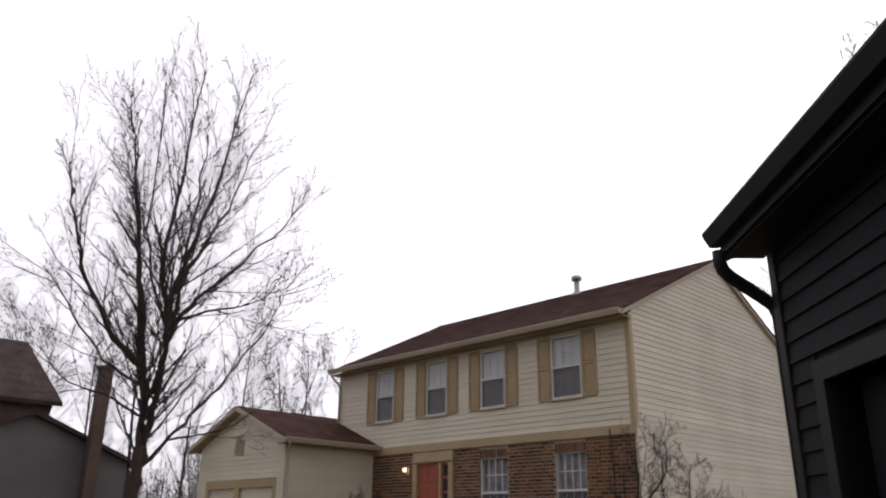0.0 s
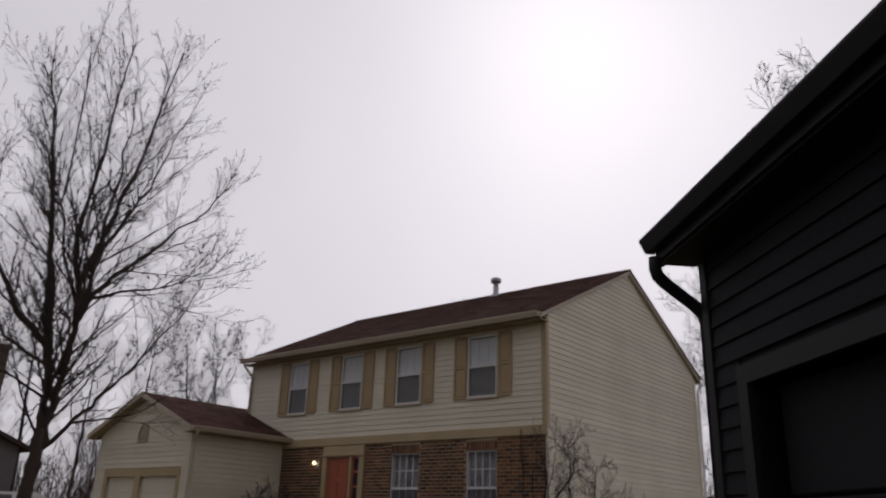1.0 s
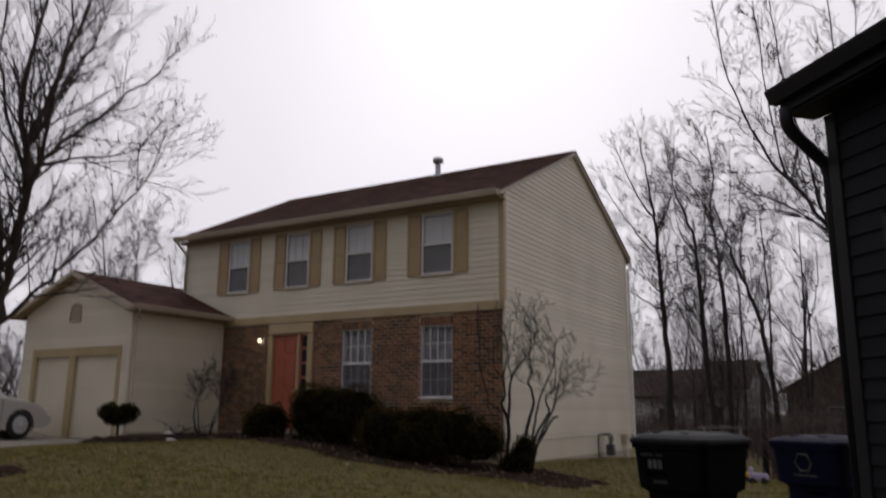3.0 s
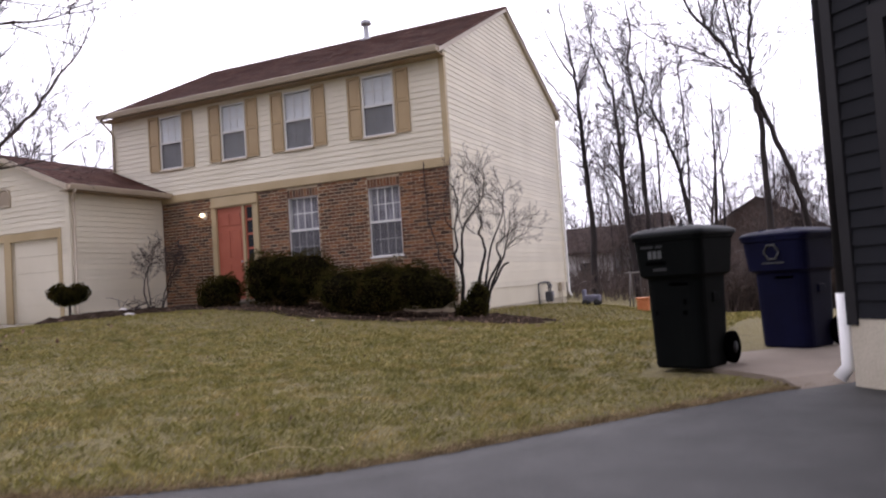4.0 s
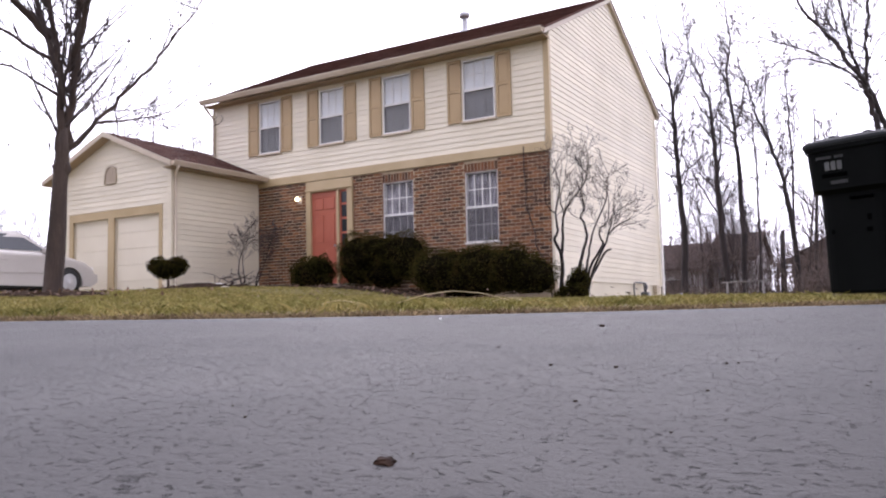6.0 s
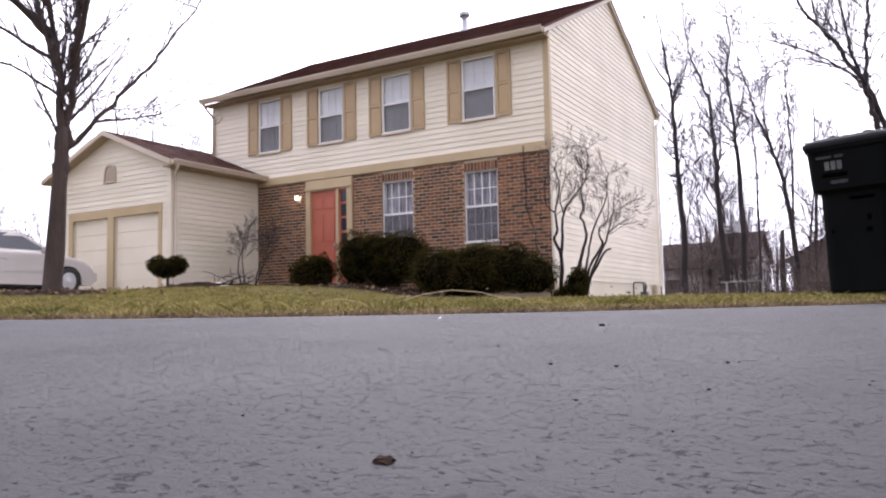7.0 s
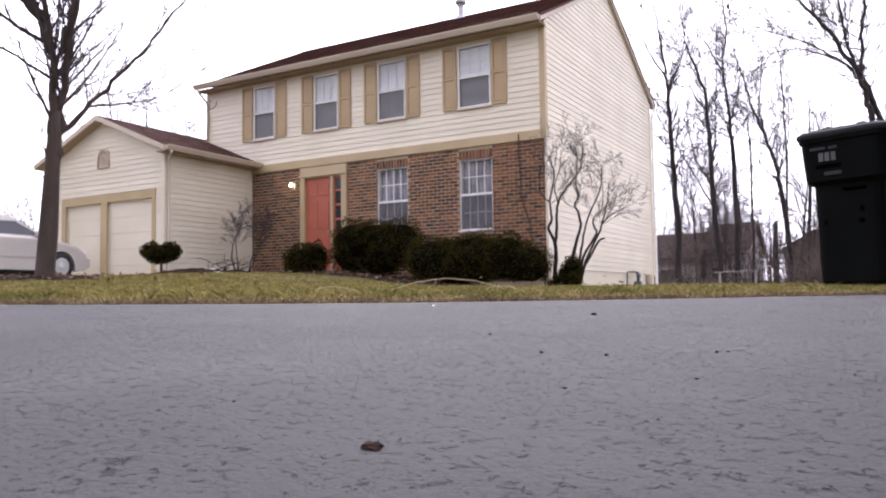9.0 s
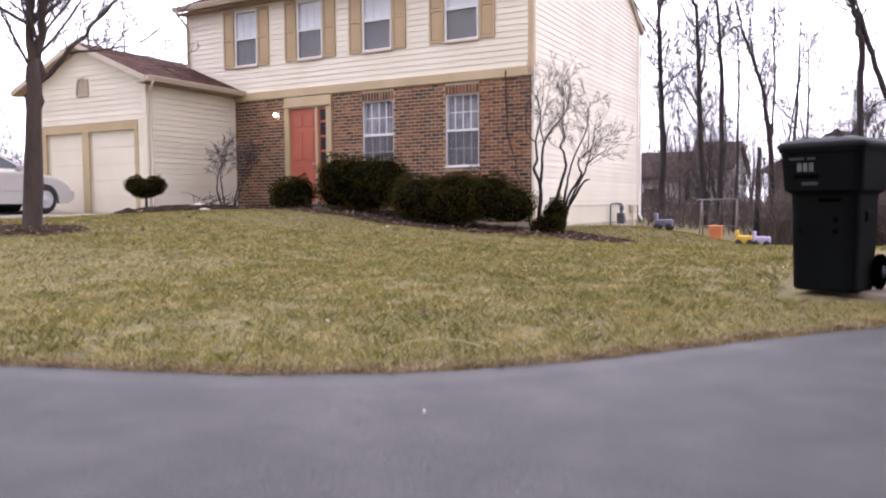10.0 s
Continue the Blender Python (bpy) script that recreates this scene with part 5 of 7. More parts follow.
    limb([(0.16, -0.05, 3.85), (-0.08, -0.35, 4.9), (0.05, -0.6, 6.4), (0.2, -0.7, 8.4)], 0.055, 0.007)
    limb([(-0.25, 0.08, 3.85), (-0.45, 0.5, 5.2), (-0.75, 0.8, 6.6), (-0.85, 0.9, 8.0)], 0.05, 0.007)
    limb([(-0.1, 0.03, 3.0), (-0.3, 0.6, 4.0), (-0.5, 1.2, 5.6), (-0.6, 1.5, 6.9)], 0.045, 0.007)
    limb([(0.04, 0, 3.0), (0.2, -0.7, 4.0), (0.3, -1.3, 5.5), (0.35, -1.5, 6.8)], 0.045, 0.007)
    limb([(0.18, -0.12, 4.6), (0.6, 0.35, 5.6), (1.1, 0.7, 6.7), (1.35, 0.9, 7.8)], 0.042, 0.006)
    limb([(0.40, -0.11, 2.30), (0.72, -0.16, 2.36), (1.2, -0.2, 2.46), (1.8, -0.25, 2.85)], 0.019, 0.005, 0.6)
    limb([(-0.06, 0.02, 2.62), (-0.7, 0.1, 2.95), (-1.3, 0.2, 3.1), (-1.9, 0.3, 3.6)], 0.022, 0.005, 0.8)
    limb([(-0.12, 0.05, 3.1), (-0.8, 0.3, 3.5), (-1.4, 0.5, 4.2), (-2.0, 0.6, 5.0)], 0.028, 0.005)
    limb([(0.2, 0.05, 4.15), (0.8, 0.1, 4.4), (1.5, 0.15, 4.6), (2.3, 0.2, 5.1)], 0.028, 0.005, 0.9)
    trunk, crown = tree_meshes(lines, 1, 10, BARK, TWIG)
    t = thing("tree", "bare deciduous yard tree with upswept limbs and fine twigs", "tree", at=at)
    part("trunk", trunk, t)
    part("crown", crown, t)
    return t


TREE_AT = (-3.94, -8.66)
yard_tree(pose(TREE_AT[0], TREE_AT[1], land(*TREE_AT)) @ Matrix.Diagonal((1, 1, 1.08, 1)))


def wood_tree(seed, height, radius, lean=(0, 0), forks=1, kids=14):
    rng = random.Random(seed)
    lines = []
    spec = dict(levels=4, kids=(kids, 8, 5, 3), bend=(0.035, 0.10, 0.13, 0.16, 0.18), up=(0.03, 0.08, 0.06, 0.04, 0.04), angle=(38, 38, 40, 40),
                ratio=(0.35, 0.48, 0.56, 0.6), thin=(0.34, 0.5, 0.6, 0.6), tip=0.005)
    spec["from"] = (0.22, 0.2, 0.2, 0.2)
    for f in range(forks):
        d = Vector((lean[0] + (0.16 * math.cos(2.4 * f + seed) if forks > 1 else 0), lean[1] + (0.16 * math.sin(2.4 * f + seed) if forks > 1 else 0), 1))
        grow(lines, rng, (0, 0, -0.3), d, height * (1 - 0.12 * f), radius * (1 - 0.15 * f), 0, spec)
    return tree_meshes(lines, 1, 8, WOODBARK, WOODTWIG)


WOOD_KINDS = [wood_tree(3, 13.5, 0.165), wood_tree(8, 12.5, 0.14, (0.06, 0), 2), wood_tree(14, 14.0, 0.145, (-0.05, 0.04), 1, 15), wood_tree(27, 11.0, 0.13, (0.05, 0.05), 2, 13),
              wood_tree(31, 10.0, 0.10, (-0.04, 0), 1, 14)]


def wood(kind, x, y, size, turn, label):
    t = thing("tree", label, "tree", group="woodland trees", at=pose(x, y, land(x, y), 0, 0, turn) @ Matrix.Scale(size, 4))
    part("trunk", WOOD_KINDS[kind][0], t)
    part("crown", WOOD_KINDS[kind][1], t)
    return t


# the trees at the wood's edge, each with its own limbs: (across, along the view, height) from the foot
ACROSS, ALONG = Vector((0.863, 0.506, 0)), Vector((-0.506, 0.863, 0))


def edge_tree(x, y, seed, limbs, label, shoots=4.5, reach=1.8, tip=0.0062, girth=0.78, tall=1.0):
    """A tree by the lines of its trunk and limbs, clothed in side shoots. A limb is its points, its two radii and where its shoots begin."""
    rng = random.Random(seed)
    lines = []
    spec = dict(levels=4, kids=(0, 0, 6, 4), bend=(0, 0, 0.08, 0.10, 0.12), up=(0, 0, 0.07, 0.06, 0.05), angle=(0, 0, 38, 40), ratio=(0, 0, 0.50, 0.50),
                thin=(0, 0, 0.55, 0.6), tip=tip)
    spec["from"] = (0, 0, 0.18, 0.15)
    for k, (points, r0, r1, first) in enumerate(limbs):
        first = first * 0.75
        key = [ACROSS * a + ALONG * b + Vector((0, 0, c * tall)) for a, b, c in points]
        pts = []
        for i in range(len(key) - 1):
            before, after = key[max(i - 1, 0)], key[min(i + 2, len(key) - 1)]
            for j in range(5):
                t = j / 5
                m0, m1 = (key[i + 1] - before) * 0.5, (after - key[i]) * 0.5
                h = (2 * t ** 3 - 3 * t ** 2 + 1, t ** 3 - 2 * t ** 2 + t, -2 * t ** 3 + 3 * t ** 2, t ** 3 - t ** 2)
                q = key[i] * h[0] + m0 * h[1] + key[i + 1] * h[2] + m1 * h[3]
                pts.append(q + Vector((rng.gauss(0, 0.03), rng.gauss(0, 0.03), 0)) * (1 if i or j else 0))
        pts.append(key[-1])
        n = len(pts)
        radii = [girth * (r0 + (r1 - r0) * (i / (n - 1)) ** 0.85) for i in range(n)]
        lines.append((0 if k == 0 else 1, pts, radii))
        length = sum((pts[i + 1] - pts[i]).length for i in range(n - 1))
        count = int(length * (1 - first) * shoots)
        for c in range(count):
            f = first + (0.99 - first) * (c + rng.random()) / count
            i = min(int(f * (n - 1)), n - 2)
            axis = (pts[i + 1] - pts[i]).normalized()
            side = axis.cross(Vector((rng.gauss(0, 1), rng.gauss(0, 1), rng.gauss(0, 1)))).normalized()
            ang = radians(rng.uniform(30, 58))
            grow(lines, rng, pts[i].lerp(pts[i + 1], f * (n - 1) - i), axis * math.cos(ang) + side * math.sin(ang), reach * rng.uniform(0.5, 1.3) * (1.2 - 0.45 * f),
                 max(radii[i] * 0.36, 0.012), 2, spec)
    trunk, crown = tree_meshes(lines, 1, 9, WOODBARK, WOODTWIG)
    t = thing("tree", label, "tree", group="woodland trees", at=pose(x, y, land(x, y) - 0.1))
    part("trunk", trunk, t)
    part("crown", crown, t)
    return t


edge_tree(-2.10, 20.55, 1, [([(0, 0, 0), (0.09, 0, 3.6), (-0.10, 0, 7.1), (-0.16, 0, 9.6), (-0.28, 0, 10.8), (-0.54, 0, 12.8), (-0.85, 0, 15.0)], 0.22, 0.02, 0.30),
                            ([(-0.24, 0, 10.5), (-1.02, 0.2, 11.9), (-1.9, 0.3, 14.2)], 0.075, 0.012, 0.15), ([(-0.18, 0, 9.9), (0.50, -0.2, 11.5), (0.8, -0.3, 14.6)], 0.07, 0.012, 0.15),
                            ([(-0.18, 0, 8.6), (-1.20, 0.3, 10.2), (-2.6, 0.5, 12.4)], 0.06, 0.012, 0.15), ([(-0.10, 0, 7.1), (-0.95, -0.4, 7.7), (-2.4, -0.9, 8.6)], 0.055, 0.012, 0.2),
                            ([(-0.05, 0, 6.2), (-0.75, 0.5, 6.8), (-2.0, 1.1, 7.7)], 0.05, 0.012, 0.2), ([(-0.05, 0, 6.0), (0.7, 0.6, 7.3), (1.0, 0.9, 9.0)], 0.05, 0.012, 0.2)],
          "tall bare woodland tree with a dark forked trunk")
edge_tree(-0.31, 21.6, 2, [([(0, 0, 0), (-0.29, 0, 4.9), (-0.40, 0, 7.9), (-0.56, 0, 10.1), (-1.2, 0.2, 12.0), (-1.5, 0.3, 14.2)], 0.20, 0.02, 0.25),
                           ([(-0.19, 0, 4.3), (-1.11, -0.2, 5.8), (-2.0, -0.4, 7.2), (-2.6, -0.5, 8.6)], 0.065, 0.012, 0.2), ([(-0.34, 0, 6.7), (0.05, 0.2, 8.8), (0.25, 0.3, 13.6)], 0.075, 0.012, 0.15),
                           ([(-0.48, 0, 9.0), (-1.0, 0.6, 10.3), (-1.1, 0.9, 12.2)], 0.055, 0.012, 0.1), ([(-0.30, 0, 5.4), (-0.9, 0.7, 7.2), (-1.1, 1.1, 9.4)], 0.055, 0.012, 0.2)],
          "tall bare woodland tree with several rising limbs")
edge_tree(0.28, 21.95, 3, [([(0, 0, 0), (-0.03, 0, 6.5), (-0.10, 0, 8.6), (-0.33, 0, 10.9), (-0.15, 0, 13.0), (-0.35, 0, 15.4)], 0.17, 0.02, 0.35),
                           ([(-0.10, 0, 8.6), (0.50, 0.2, 10.5), (0.85, 0.2, 14.4)], 0.07, 0.012, 0.15), ([(-0.25, 0, 10.7), (-1.2, -0.3, 12.2), (-1.6, -0.4, 13.4)], 0.05, 0.012, 0.15)],
          "slender bare woodland tree with a straight trunk")
edge_tree(1.11, 20.1, 4, [([(0, 0, 0), (0.17, 0, 5.3), (0.10, 0, 8.4), (0.2, 0, 10.2)], 0.085, 0.014, 0.25), ([(0.17, 0, 5.3), (0.67, 0.1, 6.9), (0.9, 0.2, 8.6)], 0.04, 0.012, 0.2)],
          "thin bare sapling among the woodland trees", 4.0, 1.2)
edge_tree(3.34, 14.5, 5, [([(0, 0, 0), (-0.31, 0, 4.3), (-0.56, 0, 5.8), (-1.15, 0, 7.3), (-1.5, 0, 8.6), (-2.0, 0, 10.2)], 0.14, 0.016, 0.35), ([(-0.85, 0, 6.6), (-0.92, 0.2, 7.8), (-0.7, 0.3, 9.6)], 0.06, 0.012, 0.15),
                          ([(-0.45, 0, 5.2), (0.1, 0.2, 6.6), (0.1, 0.3, 8.4)], 0.05, 0.012, 0.2)],
          "bare woodland tree leaning over the back lawn", 4.6, 1.5)
edge_tree(3.13, 14.35, 6, [([(0, 0, 0), (0.15, 0, 5.8), (0.05, 0, 8.7), (-0.02, 0, 9.8)], 0.075, 0.012, 0.5)], "thin bare sapling among the woodland trees", 2.4, 0.8)
edge_tree(3.84, 18.2, 7, [([(0, 0, 0), (0.29, 0, 6.2), (0.20, 0, 8.4)], 0.08, 0.014, 0.5), ([(0.30, 0, 5.9), (0.85, 0.1, 7.5), (0.82, 0.1, 9.2)], 0.045, 0.012, 0.4)], "thin bare sapling among the woodland trees", 2.2, 0.8)
edge_tree(5.92, 11.33, 8, [([(0, 0, 0), (0.06, 0, 5.0), (-0.07, 0, 6.3), (-0.22, 0, 6.9), (-0.13, 0, 8.1), (0.0, 0, 9.3), (0.3, 0, 12.0), (0.2, 0, 16.0)], 0.15, 0.018, 0.5),
                           ([(-0.22, 0, 6.9), (-1.1, 0.1, 8.2), (-1.96, 0.2, 9.4), (-3.0, 0.3, 11.8), (-3.5, 0.3, 15.6)], 0.105, 0.014, 0.15), ([(-0.2, 0, 6.8), (-0.92, -0.2, 7.3), (-2.29, -0.4, 7.6), (-3.3, -0.6, 7.4)], 0.045, 0.010, 0.2),
                           ([(-0.42, 0, 7.1), (-1.57, 0.4, 8.0), (-3.15, 0.8, 8.7), (-4.2, 1.0, 9.8)], 0.05, 0.010, 0.2), ([(-0.22, 0, 6.9), (-0.44, 0.2, 7.8), (-0.69, 0.3, 9.4), (-1.3, 0.4, 12.4), (-1.5, 0.4, 16.2)], 0.085, 0.014, 0.2),
                           ([(0.0, 0, 9.3), (0.9, 0.3, 11.4), (1.5, 0.4, 15.2)], 0.05, 0.012, 0.1), ([(-1.5, 0.15, 8.7), (-2.1, -0.4, 11.0), (-2.5, -0.7, 14.8)], 0.05, 0.012, 0.1),
                           ([(1.9, 0.1, 0), (1.2, 0.1, 3.4), (0.55, 0.05, 5.2), (-0.15, 0, 6.8)], 0.135, 0.10, 0.9)],
          "tall bare tree with a leaning second trunk and spreading limbs", 4.3, 1.9, 0.0060, 0.76, 1.08)
edge_tree(9.2, 10.5, 9, [([(0, 0, 0), (0.2, 0, 4), (0.1, 0, 8), (0.3, 0, 11.0), (0.2, 0, 12.6)], 0.15, 0.018, 0.35), ([(0.15, 0, 6), (-0.9, 0.3, 8.5), (-1.3, 0.4, 11.5)], 0.07, 0.012, 0.15), ([(0.1, 0, 7), (1.0, 0.4, 9.2), (1.4, 0.5, 11.8)], 0.07, 0.012, 0.15)],
          "tall bare woodland tree behind the garage", 3.6, 1.8)
stump = thing("tree_stump", "broken bare trunk standing among the trees", "tree stump", at=pose(2.61, 15.2, land(2.61, 15.2) - 0.1))
part("trunk", tube("stump_trunk", [(0, 0, 0), (0.03, 0.0, 1.2), (0.06, 0.04, 2.6), (0.10, 0.05, 3.6)], 0.1, WOODBARK, 9, [0.12, 0.10, 0.095, 0.07]), stump)
rng = random.Random(78)
for i in range(12):
    wood(rng.choice((4, 3, 4, 0)), rng.uniform(-4, 11), rng.uniform(24, 34), rng.uniform(0.55, 0.85), rng.uniform(0, 360), "slim bare tree within the wood")
rng = random.Random(77)
for i in range(34):
    x = rng.uniform(-16, 22)
    y = rng.uniform(26, 66)
    wood(rng.choice((0, 1, 2, 3, 4, 4, 3)), x, y, rng.uniform(0.70, 1.0), rng.uniform(0, 360), "bare tree in the woods behind the houses")
for x, y, k, s in ((-17.2, 3.4, 3, 0.80), (-26, 6, 0, 0.8), (-28, 1.5, 2, 0.85), (-30, 10, 1, 0.9), (-24, 12, 3, 0.9), (-38, 3, 2, 0.9), (-36, -3, 1, 0.9), (-42, -8, 0, 1.0), (-34, 16, 4, 1.0),
                   (-40, 10, 0, 0.9), (-48, 2, 1, 0.9), (-20, 22, 2, 0.9), (-28, 26, 1, 0.9), (-33, -1.5, 3, 1.05), (-35, -5.5, 0, 1.0), (-31, 1.0, 4, 1.1), (-38, -9, 3, 1.1), (-45.4, 15.5, 3, 0.72), (-49, 16.6, 1, 0.75), (-44.2, 16.6, 4, 0.7), (-56, 19.5, 3, 0.9)):
    wood(k, x, y, s, (x * 37) % 360, "bare tree beyond the houses")


def brush():
    """Thickets of thin stems under the trees."""
    rng = random.Random(5)
    verts, faces = [], []
    for i in range(9500):
        x = rng.uniform(-14, 22)
        y = rng.uniform(18, 46) if x < 8 else rng.uniform(10, 40)
        if i > 8600:
            x, y = rng.uniform(-5, 16), rng.uniform(22, 40)
        elif i > 6200:
            x, y = rng.uniform(3.4, 9.5), rng.uniform(12, 20)
            x += 0.9 * math.sin(y)
        elif i > 5000:
            x, y = rng.uniform(-38, -24), rng.uniform(-2, 16)
        z = land(x, y)
        h = rng.uniform(2.2, 6.0) if i > 8600 else rng.uniform(0.5, 2.6) * (0.55 if x < 3 and y > 18 else 1.0) if i <= 5000 else rng.uniform(1.5, 4.2) if i <= 6200 else rng.uniform(0.6, 1.5) * (1.5 + 0.7 * noise.noise((x * 0.7, y * 0.7, 0)))
        p = Vector((x, y, z - 0.05))
        d = Vector((rng.gauss(0, 0.25), rng.gauss(0, 0.25), 1))
        pts = [p, p + d * h * 0.5, p + d * h + Vector((rng.gauss(0, 0.15), rng.gauss(0, 0.15), 0))]
        tube_into(verts, faces, pts, [0.022, 0.014, 0.007], 3)
        for k in range(9 if i > 8600 else 4):
            q = pts[1].lerp(pts[2], rng.random())
            e = q + Vector((rng.gauss(0, 0.35), rng.gauss(0, 0.35), rng.uniform(0.1, 0.5))) * (1.5 if i > 8600 else 1.0)
            tube_into(verts, faces, [q, e], [0.010, 0.006], 3)
    tagged(new("brush", mesh_of("brush", verts, faces, THICKET)), "tangled bare undergrowth below the woodland trees", "undergrowth", kind="stuff")


brush()


def shrub(label, at, seed, stems, height, r, spread, lean=(0, 0), levels=3, kids=(7, 5, 4)):
    rng = random.Random(seed)
    lines = []
    spec = dict(levels=levels, kids=kids, bend=(0.16, 0.2, 0.22, 0.24), up=(0.05, 0.08, 0.06, 0.04), angle=(32, 38, 42),
                ratio=(0.42, 0.5, 0.5), thin=(0.45, 0.55, 0.6), tip=0.0026)
    spec["from"] = (0.46, 0.2, 0.2)
    for s in range(stems):
        a = 2 * math.pi * (s + rng.random() * 0.6) / stems
        d = Vector((spread * math.cos(a) + lean[0], spread * math.sin(a) + lean[1], 1))
        grow(lines, rng, (0.09 * math.cos(a), 0.09 * math.sin(a), -0.05), d, height * rng.uniform(0.85, 1.1), r * rng.uniform(0.75, 1.1), 0, spec)
    t = thing("shrub", label, "shrub", at=at)
    for level, pts, radii in lines:
        if level == 0:
            part("stem", tube("stem", pts, 0.01, DARKBARK, 7, radii), t)
    _, crown = tree_meshes([x for x in lines if x[0] > 0], 0, 7, BARK, TWIG)
    part("twig_crown", crown, t, kind="stuff")
    return t


def crooked_shrub(label, at, seed, stems, shoots=9.0):
    """A shrub by the lines of its crooked stems: points (across, height), two radii, and where its twigs begin."""
    rng = random.Random(seed)
    spec = dict(levels=4, kids=(0, 0, 6, 4), bend=(0, 0, 0.17, 0.20, 0.22), up=(0, 0, 0.12, 0.10, 0.06), angle=(0, 0, 36, 40), ratio=(0, 0, 0.50, 0.55), thin=(0, 0, 0.55, 0.6), tip=0.0024)
    spec["from"] = (0, 0, 0.2, 0.2)
    right, deep = Vector((0.94, 0.33, 0)), Vector((-0.33, 0.94, 0))
    t = thing("shrub", label, "shrub", at=at)
    twigs = []
    for points, r0, r1, first in stems:
        sway = rng.uniform(-0.16, 0.16)
        top = points[-1][1]
        key = [right * a + deep * (sway * max(c, 0) / top) + Vector((0, 0, c)) for a, c in points]
        pts = []
        for i in range(len(key) - 1):
            before, after = key[max(i - 1, 0)], key[min(i + 2, len(key) - 1)]
            for j in range(4):
                k = j / 4
                h = (2 * k ** 3 - 3 * k ** 2 + 1, k ** 3 - 2 * k ** 2 + k, -2 * k ** 3 + 3 * k ** 2, k ** 3 - k ** 2)
                pts.append(key[i] * h[0] + (key[i + 1] - before) * 0.5 * h[1] + key[i + 1] * h[2] + (after - key[i]) * 0.5 * h[3] + Vector((rng.gauss(0, 0.006), rng.gauss(0, 0.006), 0)))
        pts.append(key[-1])
        n = len(pts)
        radii = [r0 + (r1 - r0) * (i / (n - 1)) ** 0.7 for i in range(n)]
        part("stem", tube("stem", pts, r0, DARKBARK, 7, radii), t)
        length = sum((pts[i + 1] - pts[i]).length for i in range(n - 1))
        count = int(length * (1 - first) * shoots)
        for c in range(count):
            f = first + (0.99 - first) * (c + rng.random()) / count
            i = min(int(f * (n - 1)), n - 2)
            axis = (pts[i + 1] - pts[i]).normalized()
            side = axis.cross(Vector((rng.gauss(0, 1), rng.gauss(0, 1), rng.gauss(0, 1)))).normalized()
            ang = radians(rng.uniform(28, 62))
            grow(twigs, rng, pts[i].lerp(pts[i + 1], f * (n - 1) - i), axis * math.cos(ang) + side * math.sin(ang), rng.uniform(0.3, 0.75), max(radii[i] * 0.40, 0.005), 2, spec)
    _, crown = tree_meshes(twigs, 0, 7, BARK, TWIG)
    part("twig_crown", crown, t, kind="stuff")
    return t


crooked_shrub("tall bare shrub with a forked dark stem beside the corner", on_land(0.48, -0.90), 5,
              [([(0, -0.05), (0.04, 0.5), (0.037, 0.94), (-0.09, 1.26), (-0.02, 1.46), (-0.055, 1.80), (0.05, 2.30), (-0.02, 2.62), (-0.16, 2.85)], 0.052, 0.006, 0.58),
               ([(0.037, 0.90), (0.09, 1.27), (0.09, 1.68), (0.24, 1.98), (0.43, 2.20), (0.60, 2.50), (0.62, 2.95)], 0.036, 0.006, 0.42),
               ([(-0.055, 1.80), (-0.19, 1.92), (-0.25, 2.2), (-0.22, 2.55)], 0.018, 0.004, 0.25), ([(0.12, 1.75), (0.05, 2.1), (0.16, 2.5), (0.20, 2.8)], 0.016, 0.004, 0.25)])
crooked_shrub("bare shrub with a fan of crooked stems beside the corner", on_land(0.84, -0.78), 12,
              [([(-0.03, -0.05), (0.0, 0.67), (0.06, 0.96), (0.15, 1.28), (0.13, 1.57), (0.06, 1.72), (0.13, 1.94), (0.09, 2.2), (0.13, 2.6), (0.07, 3.0)], 0.046, 0.005, 0.50),
               ([(0.02, -0.05), (0.13, 0.70), (0.19, 0.98), (0.32, 1.50), (0.56, 2.02), (0.60, 2.42), (0.66, 2.58)], 0.034, 0.005, 0.52),
               ([(0.06, -0.05), (0.20, 0.70), (0.46, 1.15), (0.42, 1.28), (0.42, 1.46), (0.57, 1.61), (0.61, 1.90), (0.58, 2.25)], 0.034, 0.005, 0.48),
               ([(0.08, -0.05), (0.26, 0.67), (0.54, 1.22), (0.58, 1.36), (0.83, 1.57), (1.03, 1.66)], 0.036, 0.005, 0.50),
               ([(0.20, 0.50), (0.50, 1.00), (0.63, 1.07)], 0.030, 0.016, 0.9), ([(0.58, 1.36), (0.68, 1.75), (0.74, 2.15)], 0.018, 0.004, 0.2)])
vine = thing("vine", "thin bare vine climbing the brick wall", "vine")
part("stem", tube("vine_stem", [(-0.12, -0.045, 0.75), (-0.20, -0.04, 1.05), (-0.40, -0.04, 1.42), (-0.38, -0.04, 1.60), (-0.46, -0.04, 1.85), (-0.60, -0.04, 2.3), (-0.57, -0.04, 2.6), (-0.61, -0.05, 3.0), (-0.60, -0.065, 3.55)], 0.012, TWIG, 6), vine)
part("side_shoot", tube("vine_shoot", [(-0.46, -0.04, 1.85), (-0.52, -0.045, 1.98), (-0.50, -0.05, 2.15)], 0.006, TWIG, 5), vine)
shrub("small bare ornamental shrub against the garage wall", pose(-7.25, -1.45, land(-7.25, -1.45) + 0.08), 9, 4, 1.7, 0.022, 0.36, (-0.05, -0.1), 3, (12, 8, 5))
shrub("thin bare climber rising in front of the brick", pose(0.05, -0.25, land(0.05, -0.25)), 17, 1, 3.3, 0.016, 0.02, (-0.17, 0), 1, (4, 3, 2))


